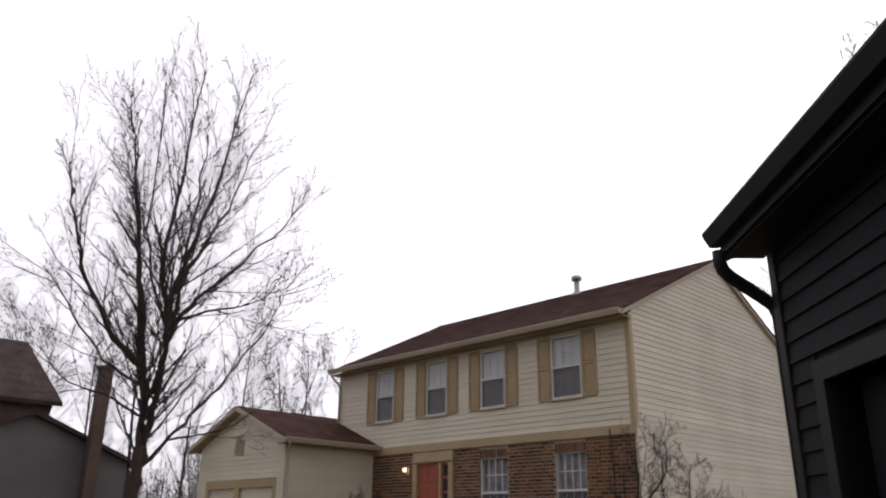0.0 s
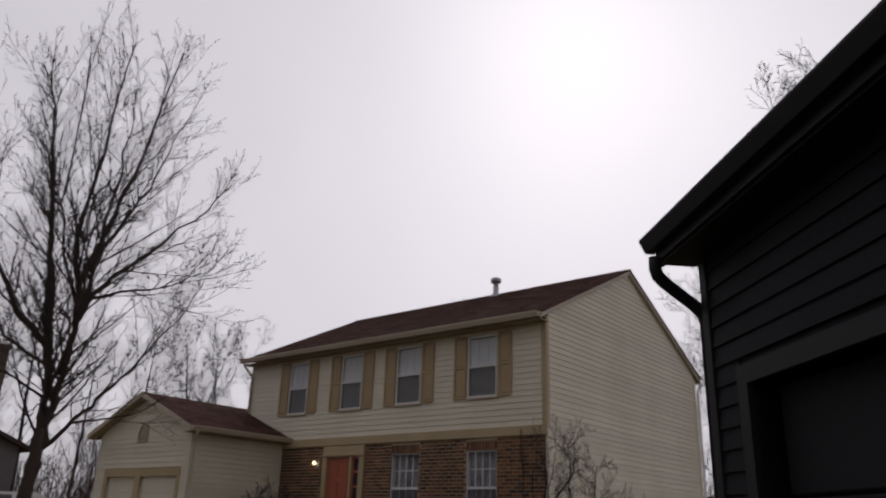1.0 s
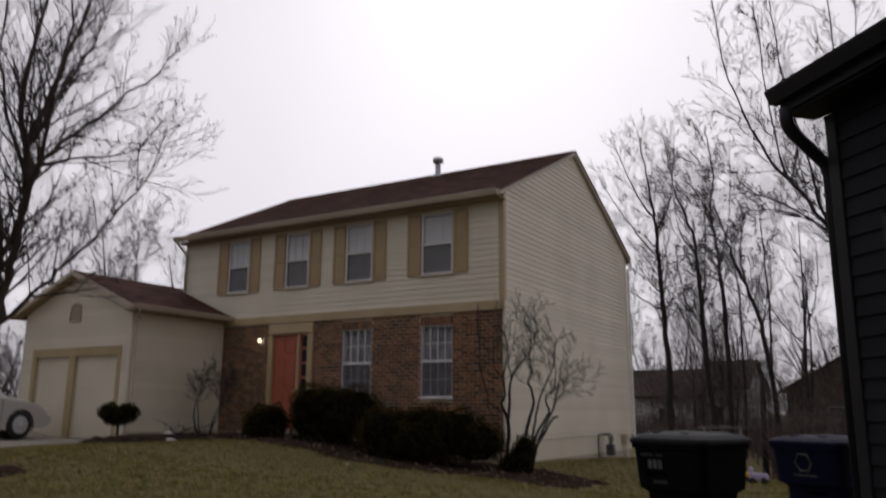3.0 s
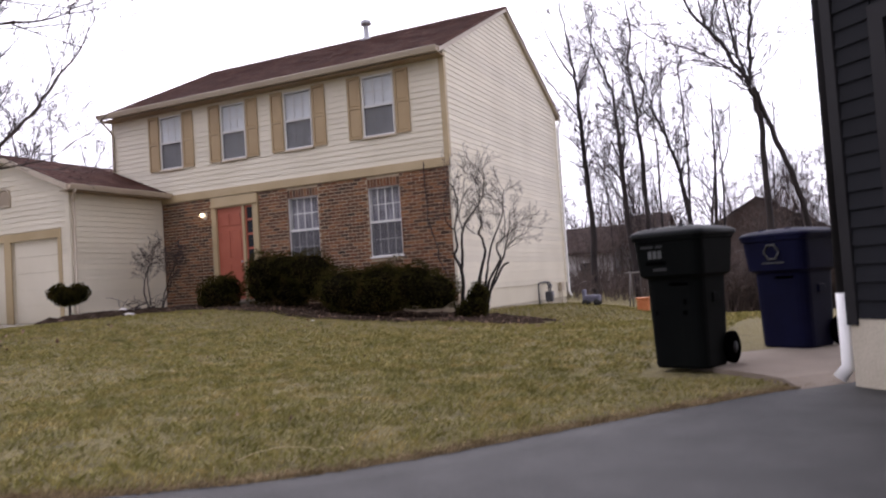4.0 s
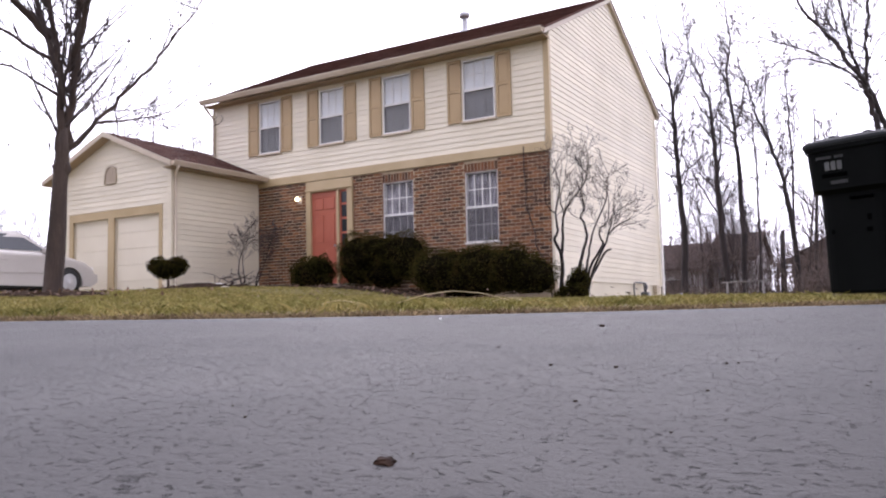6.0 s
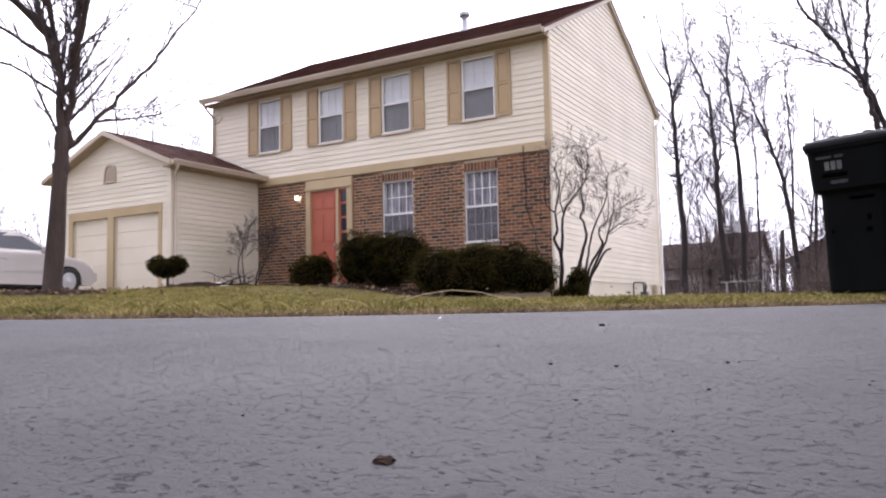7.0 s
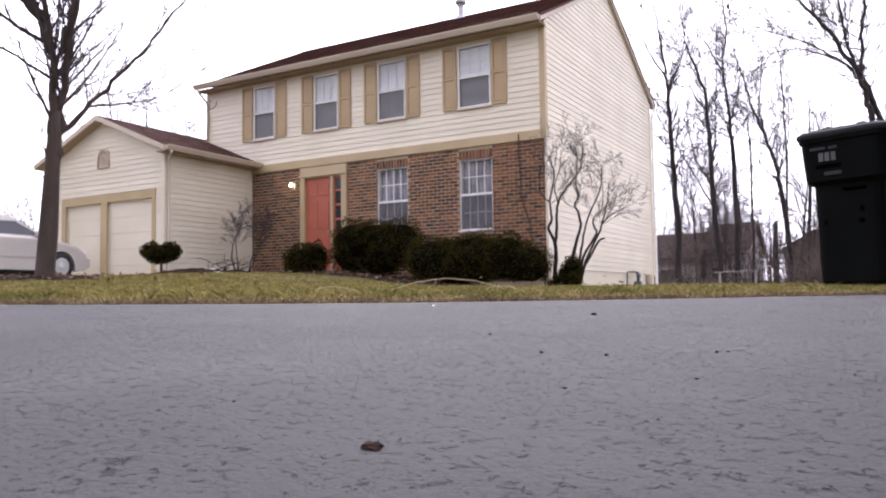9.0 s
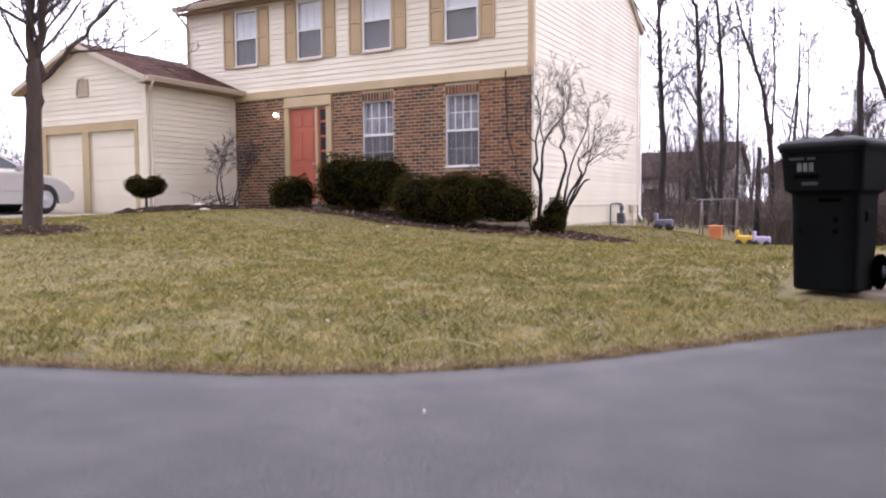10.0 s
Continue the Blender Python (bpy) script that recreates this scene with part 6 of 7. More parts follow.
# ---- evergreen bushes ----
def bush(name, label, lobes, leaves, seed, leaf=0.045, stem=None):
    """Lobes of small needle tufts over a near-black core that stands for the shade inside. A lobe is its centre and its
    three radii.
    """
    rng = np.random.default_rng(seed)
    cx, cy = lobes[0][0], lobes[0][1]
    base = land(cx, cy)
    t = thing(name, label, "bush", at=pose(cx, cy, base))
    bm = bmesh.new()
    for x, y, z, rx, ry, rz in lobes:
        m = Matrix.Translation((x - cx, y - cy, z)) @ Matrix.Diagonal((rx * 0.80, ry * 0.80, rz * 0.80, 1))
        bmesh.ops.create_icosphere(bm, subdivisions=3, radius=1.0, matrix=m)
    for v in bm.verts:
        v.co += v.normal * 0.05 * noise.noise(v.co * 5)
    part("core", from_bm("bush_shade_core", bm, YEWSHADE), t)
    area = np.array([rx * ry + rx * rz + ry * rz for *_, rx, ry, rz in lobes])
    pick = rng.choice(len(lobes), leaves, p=area / area.sum())
    L = np.array(lobes, float)[pick]
    d = rng.normal(size=(leaves, 3))
    d /= np.linalg.norm(d, axis=1)[:, None]
    lump = np.array([noise.noise(Vector((v[0] * 2.6 + p, v[1] * 2.6, v[2] * 2.6))) for v, p in zip(d, pick)])
    fine = np.array([noise.noise(Vector((v[0] * 6 + p, v[1] * 6, v[2] * 9))) for v, p in zip(d, pick)])
    k = 0.92 + 0.24 * lump + 0.12 * fine + rng.uniform(-0.10, 0.06, leaves)
    sprays = rng.normal(size=(len(lobes), 34, 3))
    sprays[:, :, 2] *= 0.7
    sprays /= np.linalg.norm(sprays, axis=2)[:, :, None]
    reach = rng.uniform(-0.16, 0.22, (len(lobes), 34))
    near = np.einsum("ij,ikj->ik", d, sprays[pick])
    best = near.argmax(1)
    k += reach[pick, best] * np.exp(-(1 - near.max(1)) / 0.035)
    pos = L[:, :3] + d * L[:, 3:] * k[:, None] - (cx, cy, 0)
    keep = pos[:, 2] > 0.02
    pos, d = pos[keep], d[keep]
    n = len(pos)
    way = d + rng.normal(scale=0.55, size=(n, 3)) + (0, 0, 0.35)
    way /= np.linalg.norm(way, axis=1)[:, None]
    across = np.cross(way, rng.normal(size=(n, 3)))
    across /= np.linalg.norm(across, axis=1)[:, None]
    size = leaf * rng.uniform(0.6, 1.4, n)[:, None]
    v = np.stack([pos - across * size * 0.28, pos + way * size * 0.55 + across * size * 0.30, pos + way * size * 1.5, pos + way * size * 0.5 - across * size * 0.30], 1).reshape(-1, 3)
    f = np.arange(4 * n).reshape(-1, 4)
    part("foliage", mesh_of("foliage", v.tolist(), f.tolist(), YEW), t, kind="stuff")
    if stem:
        part("stem", tube("stem", [(0, 0, -0.05), (0.02, 0.0, stem * 0.5), (0, 0, stem)], 0.03, BARK, 7), t)
    return t


bush("bush", "low rounded dark evergreen bush beside the step", [(-5.45, -1.35, 0.28, 0.50, 0.45, 0.42), (-5.25, -1.30, 0.45, 0.30, 0.30, 0.30)], 11000, 1, 0.03)
bush("bush", "rounded dark evergreen yew in front of the window", [(-4.10, -1.25, 0.74, 0.60, 0.52, 0.50), (-4.25, -1.2, 0.46, 0.46, 0.45, 0.42), (-3.05, -1.20, 0.76, 0.66, 0.52, 0.42), (-3.55, -1.1, 0.35, 0.6, 0.45, 0.40), (-2.85, -1.2, 0.55, 0.45, 0.5, 0.40), (-3.60, -1.20, 0.86, 0.85, 0.48, 0.30)], 34000, 2, 0.025)
bush("bush", "wide spreading dark evergreen yew along the brick wall", [(-1.85, -1.50, 0.50, 0.75, 0.66, 0.48), (-0.95, -1.45, 0.50, 0.62, 0.66, 0.52), (-0.30, -1.40, 0.48, 0.52, 0.60, 0.50), (0.10, -1.35, 0.34, 0.50, 0.55, 0.42), (-1.4, -1.45, 0.25, 1.1, 0.6, 0.32), (-1.00, -1.45, 0.64, 1.05, 0.58, 0.30)], 44000, 3, 0.025)
bush("bush", "clipped dark topiary bush with two lobes on a short stem", [(-7.75, -3.50, 0.58, 0.36, 0.30, 0.20), (-7.55, -3.42, 0.66, 0.24, 0.23, 0.19), (-7.95, -3.58, 0.66, 0.24, 0.23, 0.19)], 9000, 4, 0.024, 0.55)
bush("bush", "small upright dark bush at the foot of the bare shrubs", [(0.80, -0.98, 0.20, 0.28, 0.27, 0.26), (0.88, -0.95, 0.46, 0.20, 0.20, 0.26), (0.62, -1.02, 0.14, 0.24, 0.25, 0.2)], 6000, 6, 0.026)
bush("bush", "tall dark evergreen bush beyond the driveways", [(-17.5, -8.6, 1.2, 1.0, 1.0, 1.4), (-17.3, -8.0, 0.8, 0.9, 0.8, 1.0)], 7000, 7, 0.09)


# ---- beds, stones, litter ----
def patch(name, label, outline, lift, mat, category, rough_=0.02, step=0.18):
    """A soft-edged patch that follows the land, heaped in its middle. outline(x, y) is 1 inside and falls to 0."""
    x0, x1, y0, y1, inside = outline
    xs = [x0 + step * i for i in range(int((x1 - x0) / step) + 1)]
    ys = [y0 + step * j for j in range(int((y1 - y0) / step) + 1)]
    verts = []
    for y in ys:
        for x in xs:
            k = inside(x, y) + 0.25 * noise.noise((x * 1.7, y * 1.7, 9))
            h = smooth(k * 2.2)
            verts.append((x, y, land(x, y) - 0.06 + (0.06 + lift) * h + rough_ * noise.noise((x * 7, y * 7, 3)) * h))
    w = len(xs)
    faces = [(j * w + i, j * w + i + 1, (j + 1) * w + i + 1, (j + 1) * w + i) for j in range(len(ys) - 1) for i in range(w - 1)]
    return tagged(new(name, mesh_of(name, verts, faces, mat, True)), label, category, kind="structure")


patch("mulch_bed", "dark mulch bed under the foundation bushes", (-7.9, 3.2, -3.7, -0.02, lambda x, y: min(1, (x + 7.8) * 1.2, (2.6 - x) * 0.8, (y + 2.72 - 0.25 * math.sin(x * 0.8)) * 1.1)), 0.035, MULCH, "mulch bed", 0.04, 0.09)
patch("mulch_bed_wing", "heaped mulch bed beside the garage wing", (-8.2, -5.6, -4.6, -0.9, lambda x, y: min((x + 8.05) * 1.2, (-5.7 - x) * 0.8, (y + 4.45) * 1.2, (-0.9 - y) * 1.4, 1)), 0.14, MULCH, "mulch bed", 0.06, 0.09)
patch("mulch_ring", "mulch and leaf litter round the tree", (TREE_AT[0] - 1.2, TREE_AT[0] + 1.2, TREE_AT[1] - 1.2, TREE_AT[1] + 1.2, lambda x, y: 0.95 - math.hypot(x - TREE_AT[0], y - TREE_AT[1])), 0.06, MULCH, "mulch")


def pebble(name, label, x, y, r, mat, seed, flat=0.6, ground_z=None, category="stone", jag=0.3):
    rng = random.Random(seed)
    bm = bmesh.new()
    bmesh.ops.create_icosphere(bm, subdivisions=2, radius=r)
    for v in bm.verts:
        v.co *= 1 + jag * noise.noise(v.co / r * 1.4 + Vector((seed, 0, 0)))
        v.co.z *= flat
        v.co.x *= 1.35
    ob = new(name, from_bm(name, bm, mat, jag < 0.5))
    z = drive_height(x, y) if past_edge(x, y) < 0 else land(x, y)
    ob.matrix_basis = pose(x, y, (ground_z if ground_z is not None else z) + r * flat * 0.72, 0, 0, rng.uniform(-25, 25))
    return tagged(ob, label, category)


pebble("stone", "small dark brown stone lying on the blacktop", 6.008, -14.924, 0.0036, GRIT, 3, 0.42, jag=0.85)
for i, (x, y, r) in enumerate(((5.658, -13.648, 0.009), (5.745, -14.296, 0.003), (5.645, -14.24, 0.002), (5.904, -14.511, 0.003), (5.965, -14.512, 0.003), (6.044, -14.442, 0.0025), (6.052, -14.432, 0.002),
                               (6.07, -14.65, 0.002), (6.087, -14.812, 0.0012), (6.007, -14.903, 0.0010), (5.872, -14.86, 0.0016), (6.139, -14.21, 0.002), (6.011, -14.731, 0.002))):
    pebble("grit", "dark grain of grit on the blacktop", x, y, r * 0.52, GRIT, 40 + i, 0.6)


def chips():
    """Loose dark grains strewn over the blacktop before the lawn, singly and in drifts."""
    rng = random.Random(29)
    verts, faces = [], []
    drifts = [(rng.uniform(5.2, 6.3), rng.uniform(-14.95, -13.6)) for _ in range(14)]
    for i in range(420):
        if i % 3 == 0:
            cx, cy = rng.choice(drifts)
            x, y = cx + rng.gauss(0, 0.12), cy + rng.gauss(0, 0.06)
        else:
            x, y = rng.uniform(4.2, 6.6), rng.uniform(-14.98, -12.8)
        if past_edge(x, y) > -0.03 or math.hypot(x - 6.18, y + 15.16) < 0.16:
            continue
        r = rng.uniform(0.0003, 0.0008) * (1.0 + 0.9 * max(y + 14.9, 0))
        z, k, a = drive_height(x, y), len(verts), rng.uniform(0, 6.28)
        c, s = math.cos(a), math.sin(a)
        for px, py, pz in ((1.6, 0, 0.2), (0.1, 0.9, 0.25), (-1.4, 0.2, 0.2), (-0.2, -0.8, 0.2), (0.2, 0.1, 0.9), (0, 0, -0.2)):
            px, py = px * rng.uniform(0.7, 1.2), py * rng.uniform(0.7, 1.2)
            verts.append((x + r * (px * c - py * s), y + r * (px * s + py * c), z + r * pz))
        faces += [(k, k + 1, k + 4), (k + 1, k + 2, k + 4), (k + 2, k + 3, k + 4), (k + 3, k, k + 4), (k + 1, k, k + 5), (k + 2, k + 1, k + 5), (k + 3, k + 2, k + 5), (k, k + 3, k + 5)]
    tagged(new("grit_scatter", mesh_of("grit_scatter", verts, faces, GRIT)), "fine dark grit strewn over the worn blacktop", "grit", kind="stuff")


chips()
pebble("stone", "pale fieldstone at the edge of the bed", -6.7, -3.0, 0.10, STONE, 61, 0.7, land(-6.7, -3.0) + 0.10)
pebble("stone", "pale fieldstone half sunk in the lawn", -5.9, -3.6, 0.10, STONE, 62, 0.4)
pebble("scrap", "scrap of white paper on the lawn", 3.68, -11.95, 0.017, WHITE, 63, 0.5, category="litter")
pebble("scrap", "tiny white scrap on the blacktop", 4.97, -13.13, 0.004, WHITE, 65, 0.5, category="litter")
pebble("scrap", "scrap of pale litter beside the bed", -1.6, -3.2, 0.03, WHITE, 64, 0.4, category="litter")
for i, (x, y) in enumerate(((2.6, -9.4), (0.6, -6.0), (4.9, -11.4))):
    pebble("scrap", "pale scrap lying in the grass", x, y, 0.016, STRAW, 70 + i, 0.4, category="litter")


def litter():
    """Dead leaves over the beds and the lawn's edge."""
    rng = random.Random(8)
    verts, faces = [], []
    spots = [(rng.uniform(-7.6, 2.2), rng.uniform(-2.9, -0.3)) for _ in range(700)] + [(TREE_AT[0] + rng.gauss(0, 0.6), TREE_AT[1] + rng.gauss(0, 0.6)) for _ in range(150)]
    spots += [(rng.uniform(-6, 6.2), rng.uniform(-14, -2)) for _ in range(260)]
    for x, y in spots:
        if past_edge(x, y) < 0.02:
            continue
        z = land(x, y) + rng.uniform(0.04, 0.09)
        s = rng.uniform(0.02, 0.045) * (0.4 if y < -7 and math.hypot(x - TREE_AT[0], y - TREE_AT[1]) > 1.5 else 1.0)
        u = Vector((rng.gauss(0, 1), rng.gauss(0, 1), rng.gauss(0, 0.4))).normalized() * s
        w = Vector((0, 0, 1)).cross(u).normalized() * s * 0.6 + Vector((0, 0, rng.uniform(-0.4, 0.4) * s))
        c = Vector((x, y, z))
        k = len(verts)
        verts += [c - u, c + w, c + u + Vector((0, 0, s * 0.3)), c - w]
        faces.append((k, k + 1, k + 2, k + 3))
    tagged(new("leaf_litter", mesh_of("leaf_litter", verts, faces, LEAFDEAD)), "scattered dry brown leaves", "leaves", kind="stuff")


litter()

# fallen branches heaped on the bed beside the garage wing
sticks = random.Random(15)
for i in range(7):
    x, y = sticks.uniform(-6.7, -5.9), sticks.uniform(-3.3, -2.6)
    verts, faces = [], []
    length = sticks.uniform(0.35, 0.8)
    spine = [Vector((length * k / 5, 0.06 * sticks.gauss(0, 1), 0.05 * k * sticks.random())) for k in range(6)]
    tube_into(verts, faces, spine, [0.014, 0.012, 0.010, 0.009, 0.007, 0.004], 6)
    for k in (2, 3, 4):
        tip = spine[k] + Vector((0.22, sticks.choice((-1, 1)) * 0.18, sticks.uniform(0.02, 0.14)))
        tube_into(verts, faces, [spine[k], spine[k].lerp(tip, 0.5) + Vector((0, 0, 0.02)), tip], [0.007, 0.005, 0.003], 4)
    ob = new("branch", mesh_of("branch", verts, faces, TWIG, True))
    ob.matrix_basis = pose(x, y, land(x, y) + 0.13, 0, -sticks.uniform(2, 9), sticks.uniform(0, 180))
    tagged(ob, "fallen bare branch lying on the mulch", "branch", group="fallen branches")

# toys and a play frame on the back lawn
frame_ = thing("play_frame", "small weathered grey play frame on the back lawn", "play frame", at=on_land(1.75, 12.6))
for x in (-0.60, 0.60):
    for y in (-0.35, 0.35):
        part("leg", tube("leg", [(x, y, -0.05), (x * 0.95, y * 0.15, 1.36)], 0.024, GREYWOOD, 6), frame_)
part("beam", tube("beam", [(-0.78, 0, 1.36), (0.78, 0, 1.38)], 0.028, GREYWOOD, 6), frame_)
part("brace", tube("brace", [(-0.60, 0.2, 0.45), (0.60, 0.2, 0.45)], 0.018, GREYWOOD, 6), frame_)
for x in (-0.22, 0.02):
    part("rope", tube("rope", [(x, 0, 1.36), (x, 0.01, 0.42)], 0.008, GREYWOOD, 5), frame_)
part("swing_seat", soft_box("swing_seat", -0.25, 0.05, -0.08, 0.08, 0.39, 0.42, GREYWOOD, 0.008), frame_)
house_toy = thing("toy_box", "orange plastic toy chest on the back lawn", "toy", at=on_land(2.15, 9.5))
part("body", soft_box("toy_body", -0.18, 0.18, -0.15, 0.15, 0.0, 0.36, ORANGEP, 0.03), house_toy)
part("lid", soft_box("toy_lid", -0.2, 0.2, -0.17, 0.17, 0.36, 0.43, ORANGEP, 0.02), house_toy)
for nm, lab, x, y, m in (("ride_on_toy", "yellow plastic ride-on toy on the back lawn", 3.35, 6.7, YELLOWP), ("ride_on_toy", "lilac plastic ride-on toy on the back lawn", 3.78, 6.7, LILAC),
                         ("ride_on_toy", "grey-lilac plastic toy car beside the house", 1.10, 7.2, LILACGREY)):
    toy = thing(nm, lab, "toy", at=on_land(x, y) @ Matrix.Scale(1.2 if x < 2 else 1.0, 4))
    part("body", soft_box("toy_body", -0.22, 0.22, -0.11, 0.11, 0.08, 0.26, m, 0.05), toy)
    part("seat_back", soft_box("toy_back", -0.22, -0.14, -0.10, 0.10, 0.24, 0.40, m, 0.03), toy)
    part("handlebar", tube("toy_bar", [(0.14, -0.12, 0.36), (0.14, 0.12, 0.36)], 0.015, RUBBER, 8), toy)
    part("column", tube("toy_column", [(0.14, 0, 0.24), (0.14, 0, 0.36)], 0.015, RUBBER, 8), toy)
    for sx in (-0.14, 0.14):
        for sy in (-0.12, 0.12):
            part("wheel", lathe("toy_wheel", [(0.0, -0.02), (0.08, -0.02), (0.08, 0.02), (0.0, 0.02)], RUBBER, 14, "y", (sx, sy, 0.08)), toy)


# ---- houses in the distance ----
def far_house(label, x0, x1, y0, y1, base, eave, ridge, axis, wall_mat, roof_mat, wins=(), chimney=None):
    h = thing("house", label, "house")
    part("wall", boxes("far_wall", [(x0, x1, y0, y1, base - 1.0, eave)], wall_mat), h)
    o = 0.35
    if axis == "x":
        mid = (y0 + y1) / 2
        part("gable", roof_deck("far_gable", [(y0 + 0.01, eave), (y1 - 0.01, eave), (mid, ridge - 0.1)], x0 + 0.01, x1 - 0.01, "x", wall_mat), h)
        part("roof", roof_deck("far_roof", [(y0 - o, eave - 0.1), (mid, ridge), (y1 + o, eave - 0.1), (y1 + o, eave - 0.25), (mid, ridge - 0.16), (y0 - o, eave - 0.25)], x0 - 0.25, x1 + 0.25, "x", roof_mat), h)
    else:
        mid = (x0 + x1) / 2
        part("gable", roof_deck("far_gable", [(x0 + 0.01, eave), (x1 - 0.01, eave), (mid, ridge - 0.1)], y0 + 0.01, y1 - 0.01, "y", wall_mat), h)
        part("roof", roof_deck("far_roof", [(x0 - o, eave - 0.1), (mid, ridge), (x1 + o, eave - 0.1), (x1 + o, eave - 0.25), (mid, ridge - 0.16), (x0 - o, eave - 0.25)], y0 - 0.25, y1 + 0.25, "y", roof_mat), h)
    for face, a, z, w, hh in wins:
        if face == "y":
            fr = part("window", boxes("far_frame", [(a, a + w, y0 - 0.06, y0 + 0.02, z, z + hh)], WHITE), h)
            part("pane", boxes("far_pane", [(a + 0.07, a + w - 0.07, y0 - 0.075, y0 - 0.062, z + 0.07, z + hh - 0.07)], TINT), fr)
        else:
            fr = part("window", boxes("far_frame", [(x1 - 0.02, x1 + 0.06, a, a + w, z, z + hh)], WHITE), h)
            part("pane", boxes("far_pane", [(x1 + 0.062, x1 + 0.075, a + 0.07, a + w - 0.07, z + 0.07, z + hh - 0.07)], TINT), fr)
    if chimney:
        cx, cy, s, top = chimney
        part("chimney", boxes("chimney", [(cx - s, cx + s, cy - s, cy + s, base - 0.5, top), (cx - s - 0.06, cx + s + 0.06, cy - s - 0.06, cy + s + 0.06, top, top + 0.12)], MORTAR if wall_mat == TANWALL else BROWNWALL), h, "tall brick chimney")
    return h


far_house("far pale house with a brown roof behind the woods", -12.5, -3.4, 31, 38, -0.7, 2.3, 3.9, "x", TANWALL, BROWNROOF, [("y", -11.2, 0.4, 1.1, 1.2), ("y", -8.4, 0.4, 1.1, 1.2), ("y", -5.6, 0.4, 1.1, 1.2)])
far_house("far pale gabled house wing behind the woods", -3.2, -0.9, 32.4, 39.4, -0.7, 2.8, 4.5, "x", TANWALL, BROWNROOF, [("y", -2.9, 0.6, 0.8, 1.1), ("x", 35.6, 1.0, 1.0, 1.2)])
far_house("far brown gabled house behind the thicket", 0.9, 8.2, 35, 43, -0.7, 2.7, 4.9, "y", BROWNWALL, BROWNROOF, [("y", 3.0, 0.5, 1.0, 1.2), ("y", 5.4, 0.5, 1.0, 1.2)])
far_house("brown two-storey house across the driveways", -31, -20.9, -22, -4.6, 0.5, 5.75, 8.7, "y", BROWNWALL, BROWNROOF, [("x", -9.4, 3.4, 1.0, 1.2), ("x", -7.2, 3.4, 1.0, 1.2)])
far_house("low grey garage wing with a brown roof and chimney", -20.8, -19.4, -9.0, -2.2, 0.5, 3.75, 5.15, "x", GREYWALL, BROWNROOF, [], (-18.9, -3.65, 0.20, 6.7))


# ---- grass ----
def blades(rng, spots):
    """Bent blades, each five corners, at x, y, z with a height and a width."""
    a = np.array(spots)
    n = len(a)
    turn = rng.uniform(0, 2 * np.pi, n)
    wide = np.stack([np.cos(turn), np.sin(turn), 0 * turn], 1) * (a[:, 4] * rng.uniform(0.7, 1.3, n))[:, None]
    lean = rng.normal(scale=0.85, size=(n, 2)) * a[:, 3:4]
    foot = a[:, :3] - (0, 0, 0.006)
    mid = foot + np.concatenate([lean * 0.35, a[:, 3:4] * 0.6], 1)
    tip = foot + np.concatenate([lean, a[:, 3:4]], 1)
    v = np.stack([foot - wide * 0.5, foot + wide * 0.5, mid + wide * 0.36, tip, mid - wide * 0.36], 1).reshape(-1, 3)
    return v, np.arange(5 * n).reshape(-1, 5)


def grass():
    rng = np.random.default_rng(12)
    spots = []
    for n, x0, x1, y0, y1, hmin, hmax, w in ((85000, 1.2, 7.0, -14.6, -9.0, 0.014, 0.042, 0.0042), (135000, -6.5, 5.5, -15.5, -5.5, 0.016, 0.046, 0.006), (62000, -9.0, 6.0, -9.5, -1.9, 0.02, 0.05, 0.009), (22000, 0.3, 7.0, -3.0, 12.0, 0.03, 0.065, 0.014)):
        xs, ys = rng.uniform(x0, x1, n), rng.uniform(y0, y1, n)
        for x, y in zip(xs, ys):
            s = past_edge(x, y)
            if s < -0.02 or (x > 5.7 and y > -9.8 and y < -7.3) or (x > 6.9 and x - y > 16.5) or (-0.2 < x < 0 and y > 0):
                continue
            if -8 < x < 2.4 and -2.2 < y < 0.1:
                continue
            if math.hypot(x - TREE_AT[0], y - TREE_AT[1]) < 0.7:
                continue
            d = 0.45 * noise.noise((x * 1.1, y * 1.1, 5.0)) + 0.8 * noise.noise((x * 4.5, y * 4.5, 1.0))
            if d < -0.3 and rng.random() < 0.55:
                continue
            g = 1.0 + 0.75 * d
            spots.append((x, y, land(x, y), rng.uniform(hmin, hmax) * g * (0.85 if s < 0.15 else 1.0), w))
    fringe = []
    for (ax, ay), (bx, by) in zip(EDGE[1:12], EDGE[2:13]):
        m = int(2600 * math.hypot(bx - ax, by - ay))
        for k, off in zip(rng.random(m), rng.normal(0.012, 0.032, m)):
            ux, uy = (bx - ax) / math.hypot(bx - ax, by - ay), (by - ay) / math.hypot(bx - ax, by - ay)
            x, y = ax + (bx - ax) * k - uy * -off, ay + (by - ay) * k + ux * -off
            s = past_edge(x, y)
            off_ = 0.022 * noise.noise((x * 9, y * 9, 4.0))
            if s < -0.035 + off_:
                continue
            fringe.append((x, y, drive_height(x, y) if s < 0.02 else land(x, y), rng.uniform(0.008, 0.03), 0.0045))
    v, f = blades(rng, spots)
    tagged(new("grass", mesh_of("grass", v.tolist(), f.tolist(), BLADE)), "short dormant grass, olive green with straw-coloured blades", "grass", kind="stuff")
    v, f = blades(rng, fringe)
    tagged(new("grass_fringe", mesh_of("grass_fringe", v.tolist(), f.tolist(), FRINGE)), "dead tan thatch along the lawn's ragged edge", "grass", kind="stuff")


grass()
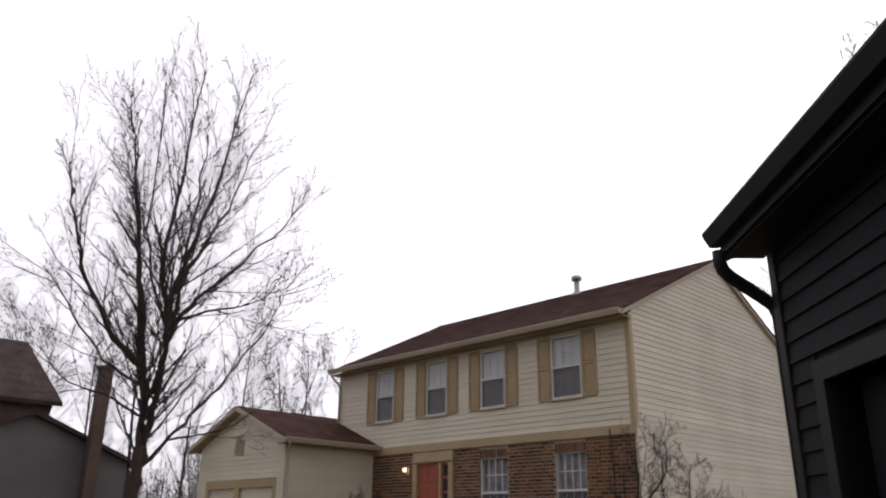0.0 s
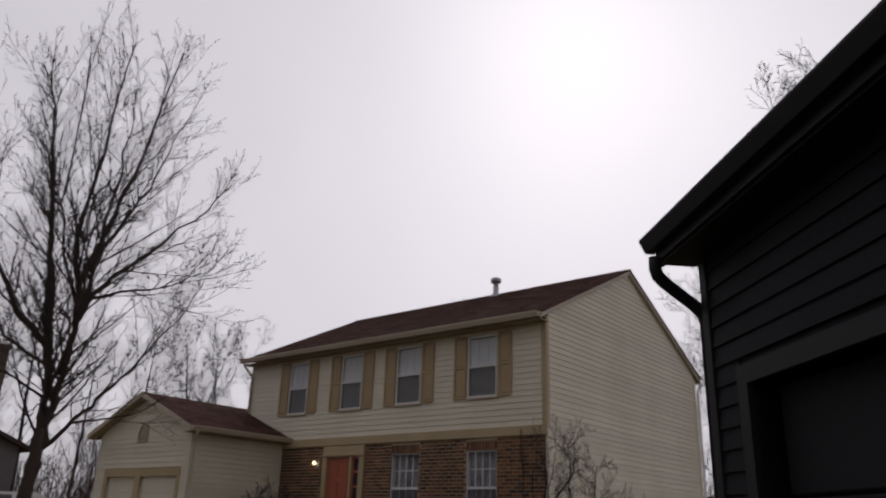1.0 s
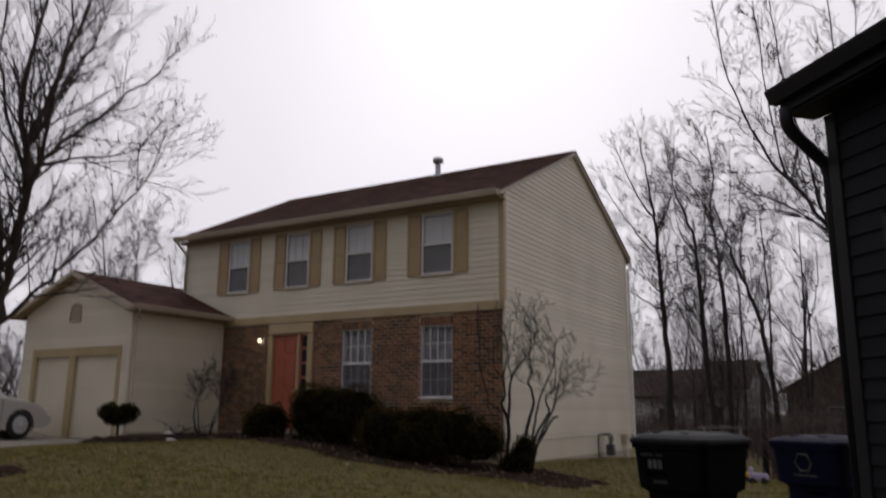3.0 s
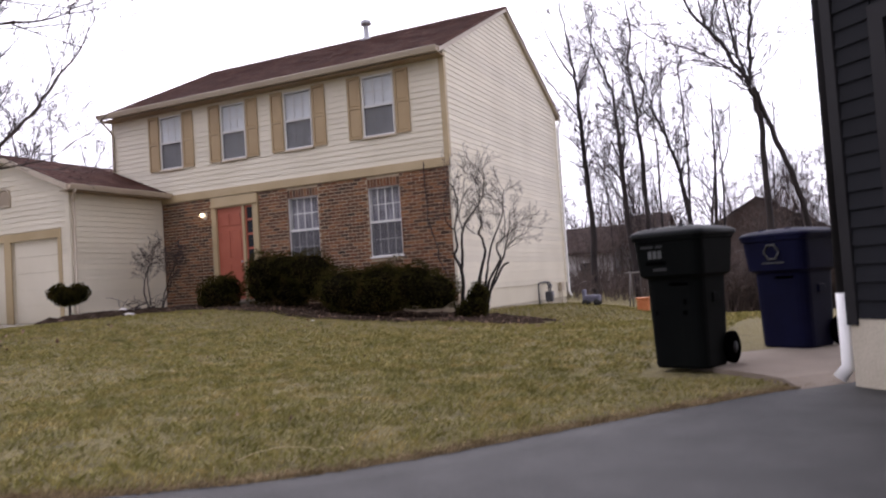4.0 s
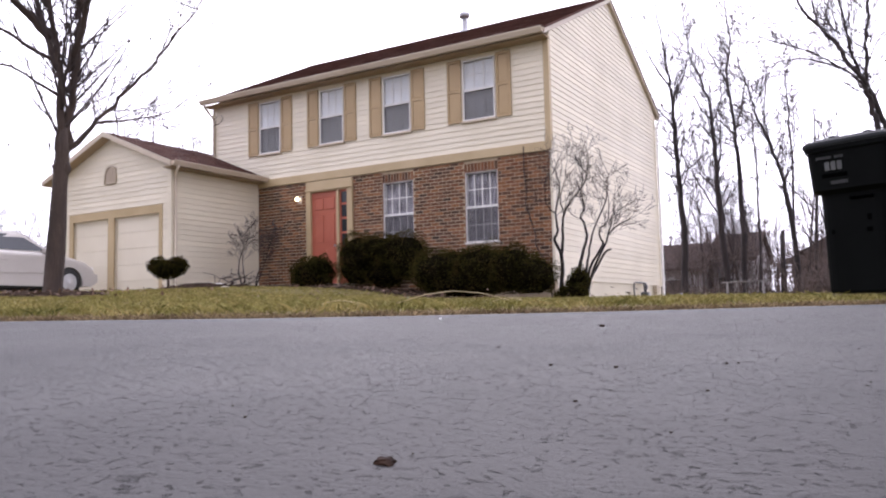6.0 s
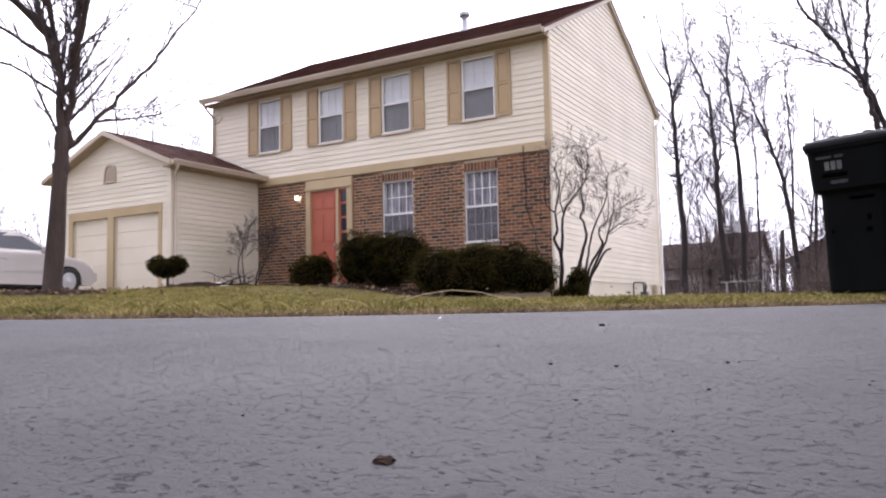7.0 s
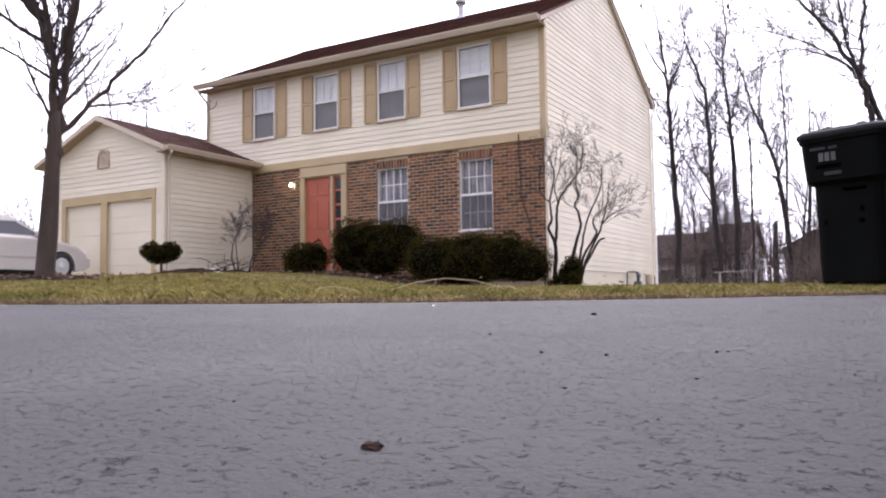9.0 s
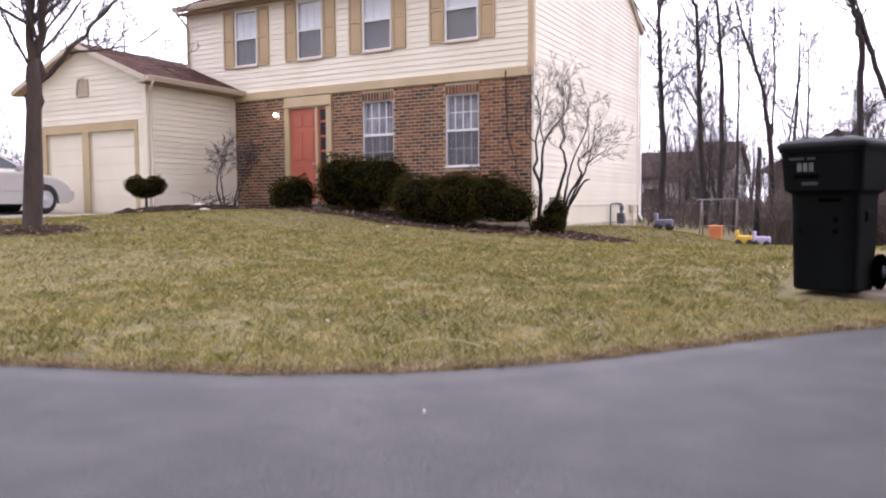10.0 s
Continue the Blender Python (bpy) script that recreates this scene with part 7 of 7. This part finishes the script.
# a long dry stalk arching over the lawn's edge, and short ones beside it
for x, y, length, turn in ((4.42, -12.55, 0.46, 32), (4.70, -12.25, 0.14, 10), (3.95, -12.45, 0.16, 50)):
    arch = length * 0.10
    ob = new("straw", tube("straw", [(0, 0, 0), (length * 0.25, 0.015, arch * 0.7), (length * 0.5, 0.02, arch), (length * 0.75, 0.01, arch * 0.75), (length * 0.92, -0.01, arch * 0.3), (length, -0.03, 0)], 0.0018, STRAW, 5))
    ob.matrix_basis = pose(x, y, land(x, y) + 0.026, 0, 0, turn)
    tagged(ob, "dry pale grass stalk lying on the lawn", "straw", group="dry stalks")


# ---- bricks ----
def lay_bricks():
    course, length, joint = 0.078, 0.215, 0.013
    holes = [(a - 0.01, b + 0.01, LO_Z0 - 0.07, LO_Z1 + 0.20) for a, b in LOWER] + [(ex0 - 0.005, ex1 + 0.005, 0.0, 4.0)]
    rects = []
    z, row = 0.45, 0
    while z + 0.05 < BAND_Z0:
        top = min(z + course - joint, BAND_Z0 - 0.004)
        x = -0.002 - (0.5 * length if row % 2 else 0)
        edges = []
        if row % 2:
            edges.append((-0.002 - 0.5 * length + joint, -0.002))
        while x > GX1 + 0.05:
            edges.append((x - length + joint, x))
            x -= length
        for a, b in edges:
            for s0, s1 in cut_spans(a, b, [(h[0], h[1]) for h in holes if h[2] < top and h[3] > z]):
                if s1 - s0 > 0.03:
                    rects.append((s0, s1, z, top))
        z += course
        row += 1
    for a, b in LOWER:
        n = int((b - a + 0.02) / 0.078)
        step = (b - a + 0.02) / n
        for i in range(n):
            rects.append((a - 0.01 + i * step + 0.006, a - 0.01 + (i + 1) * step - 0.006, LO_Z1 + 0.004, LO_Z1 + 0.195))
            rects.append((a - 0.01 + i * step + 0.004, a - 0.01 + (i + 1) * step - 0.004, LO_Z0 - 0.068, LO_Z0 - 0.052))
    rects.sort(key=lambda r: -r[0])
    near, rest = rects[:300], rects[300:]
    shared = {}
    rng = random.Random(6)
    for x0, x1, z0, z1 in near:
        key = (round(x1 - x0, 3), round(z1 - z0, 3))
        if key not in shared:
            w, h = key
            b = 0.004
            verts = [(0, 0.014, 0), (w, 0.014, 0), (w, 0.014, h), (0, 0.014, h), (0, 0.002, 0), (w, 0.002, 0), (w, 0.002, h), (0, 0.002, h),
                     (b, -0.002, b), (w - b, -0.002, b), (w - b, -0.002, h - b), (b, -0.002, h - b)]
            faces = [(0, 1, 5, 4), (1, 2, 6, 5), (2, 3, 7, 6), (3, 0, 4, 7), (4, 5, 9, 8), (5, 6, 10, 9), (6, 7, 11, 10), (7, 4, 8, 11), (8, 9, 10, 11)]
            shared[key] = mesh_of("brick", verts, faces, BRICK)
        ob = part("brick", shared[key], lower_wall)
        ob.location = (x0, rng.uniform(-0.0015, 0.0015), z0)
    verts, faces = [], []
    for x0, x1, z0, z1 in rest:
        k = len(verts)
        dy = rng.uniform(-0.0015, 0.0015)
        verts += [(x0, 0.014, z0), (x1, 0.014, z0), (x1, 0.014, z1), (x0, 0.014, z1), (x0 + 0.003, -0.001 + dy, z0 + 0.003), (x1 - 0.003, -0.001 + dy, z0 + 0.003), (x1 - 0.003, -0.001 + dy, z1 - 0.003), (x0 + 0.003, -0.001 + dy, z1 - 0.003)]
        faces += [(k + 4, k + 5, k + 6, k + 7), (k, k + 1, k + 5, k + 4), (k + 1, k + 2, k + 6, k + 5), (k + 2, k + 3, k + 7, k + 6), (k + 3, k, k + 4, k + 7)]
    part("bricks", mesh_of("bricks", verts, faces, BRICKS), lower_wall, kind="stuff")


lay_bricks()
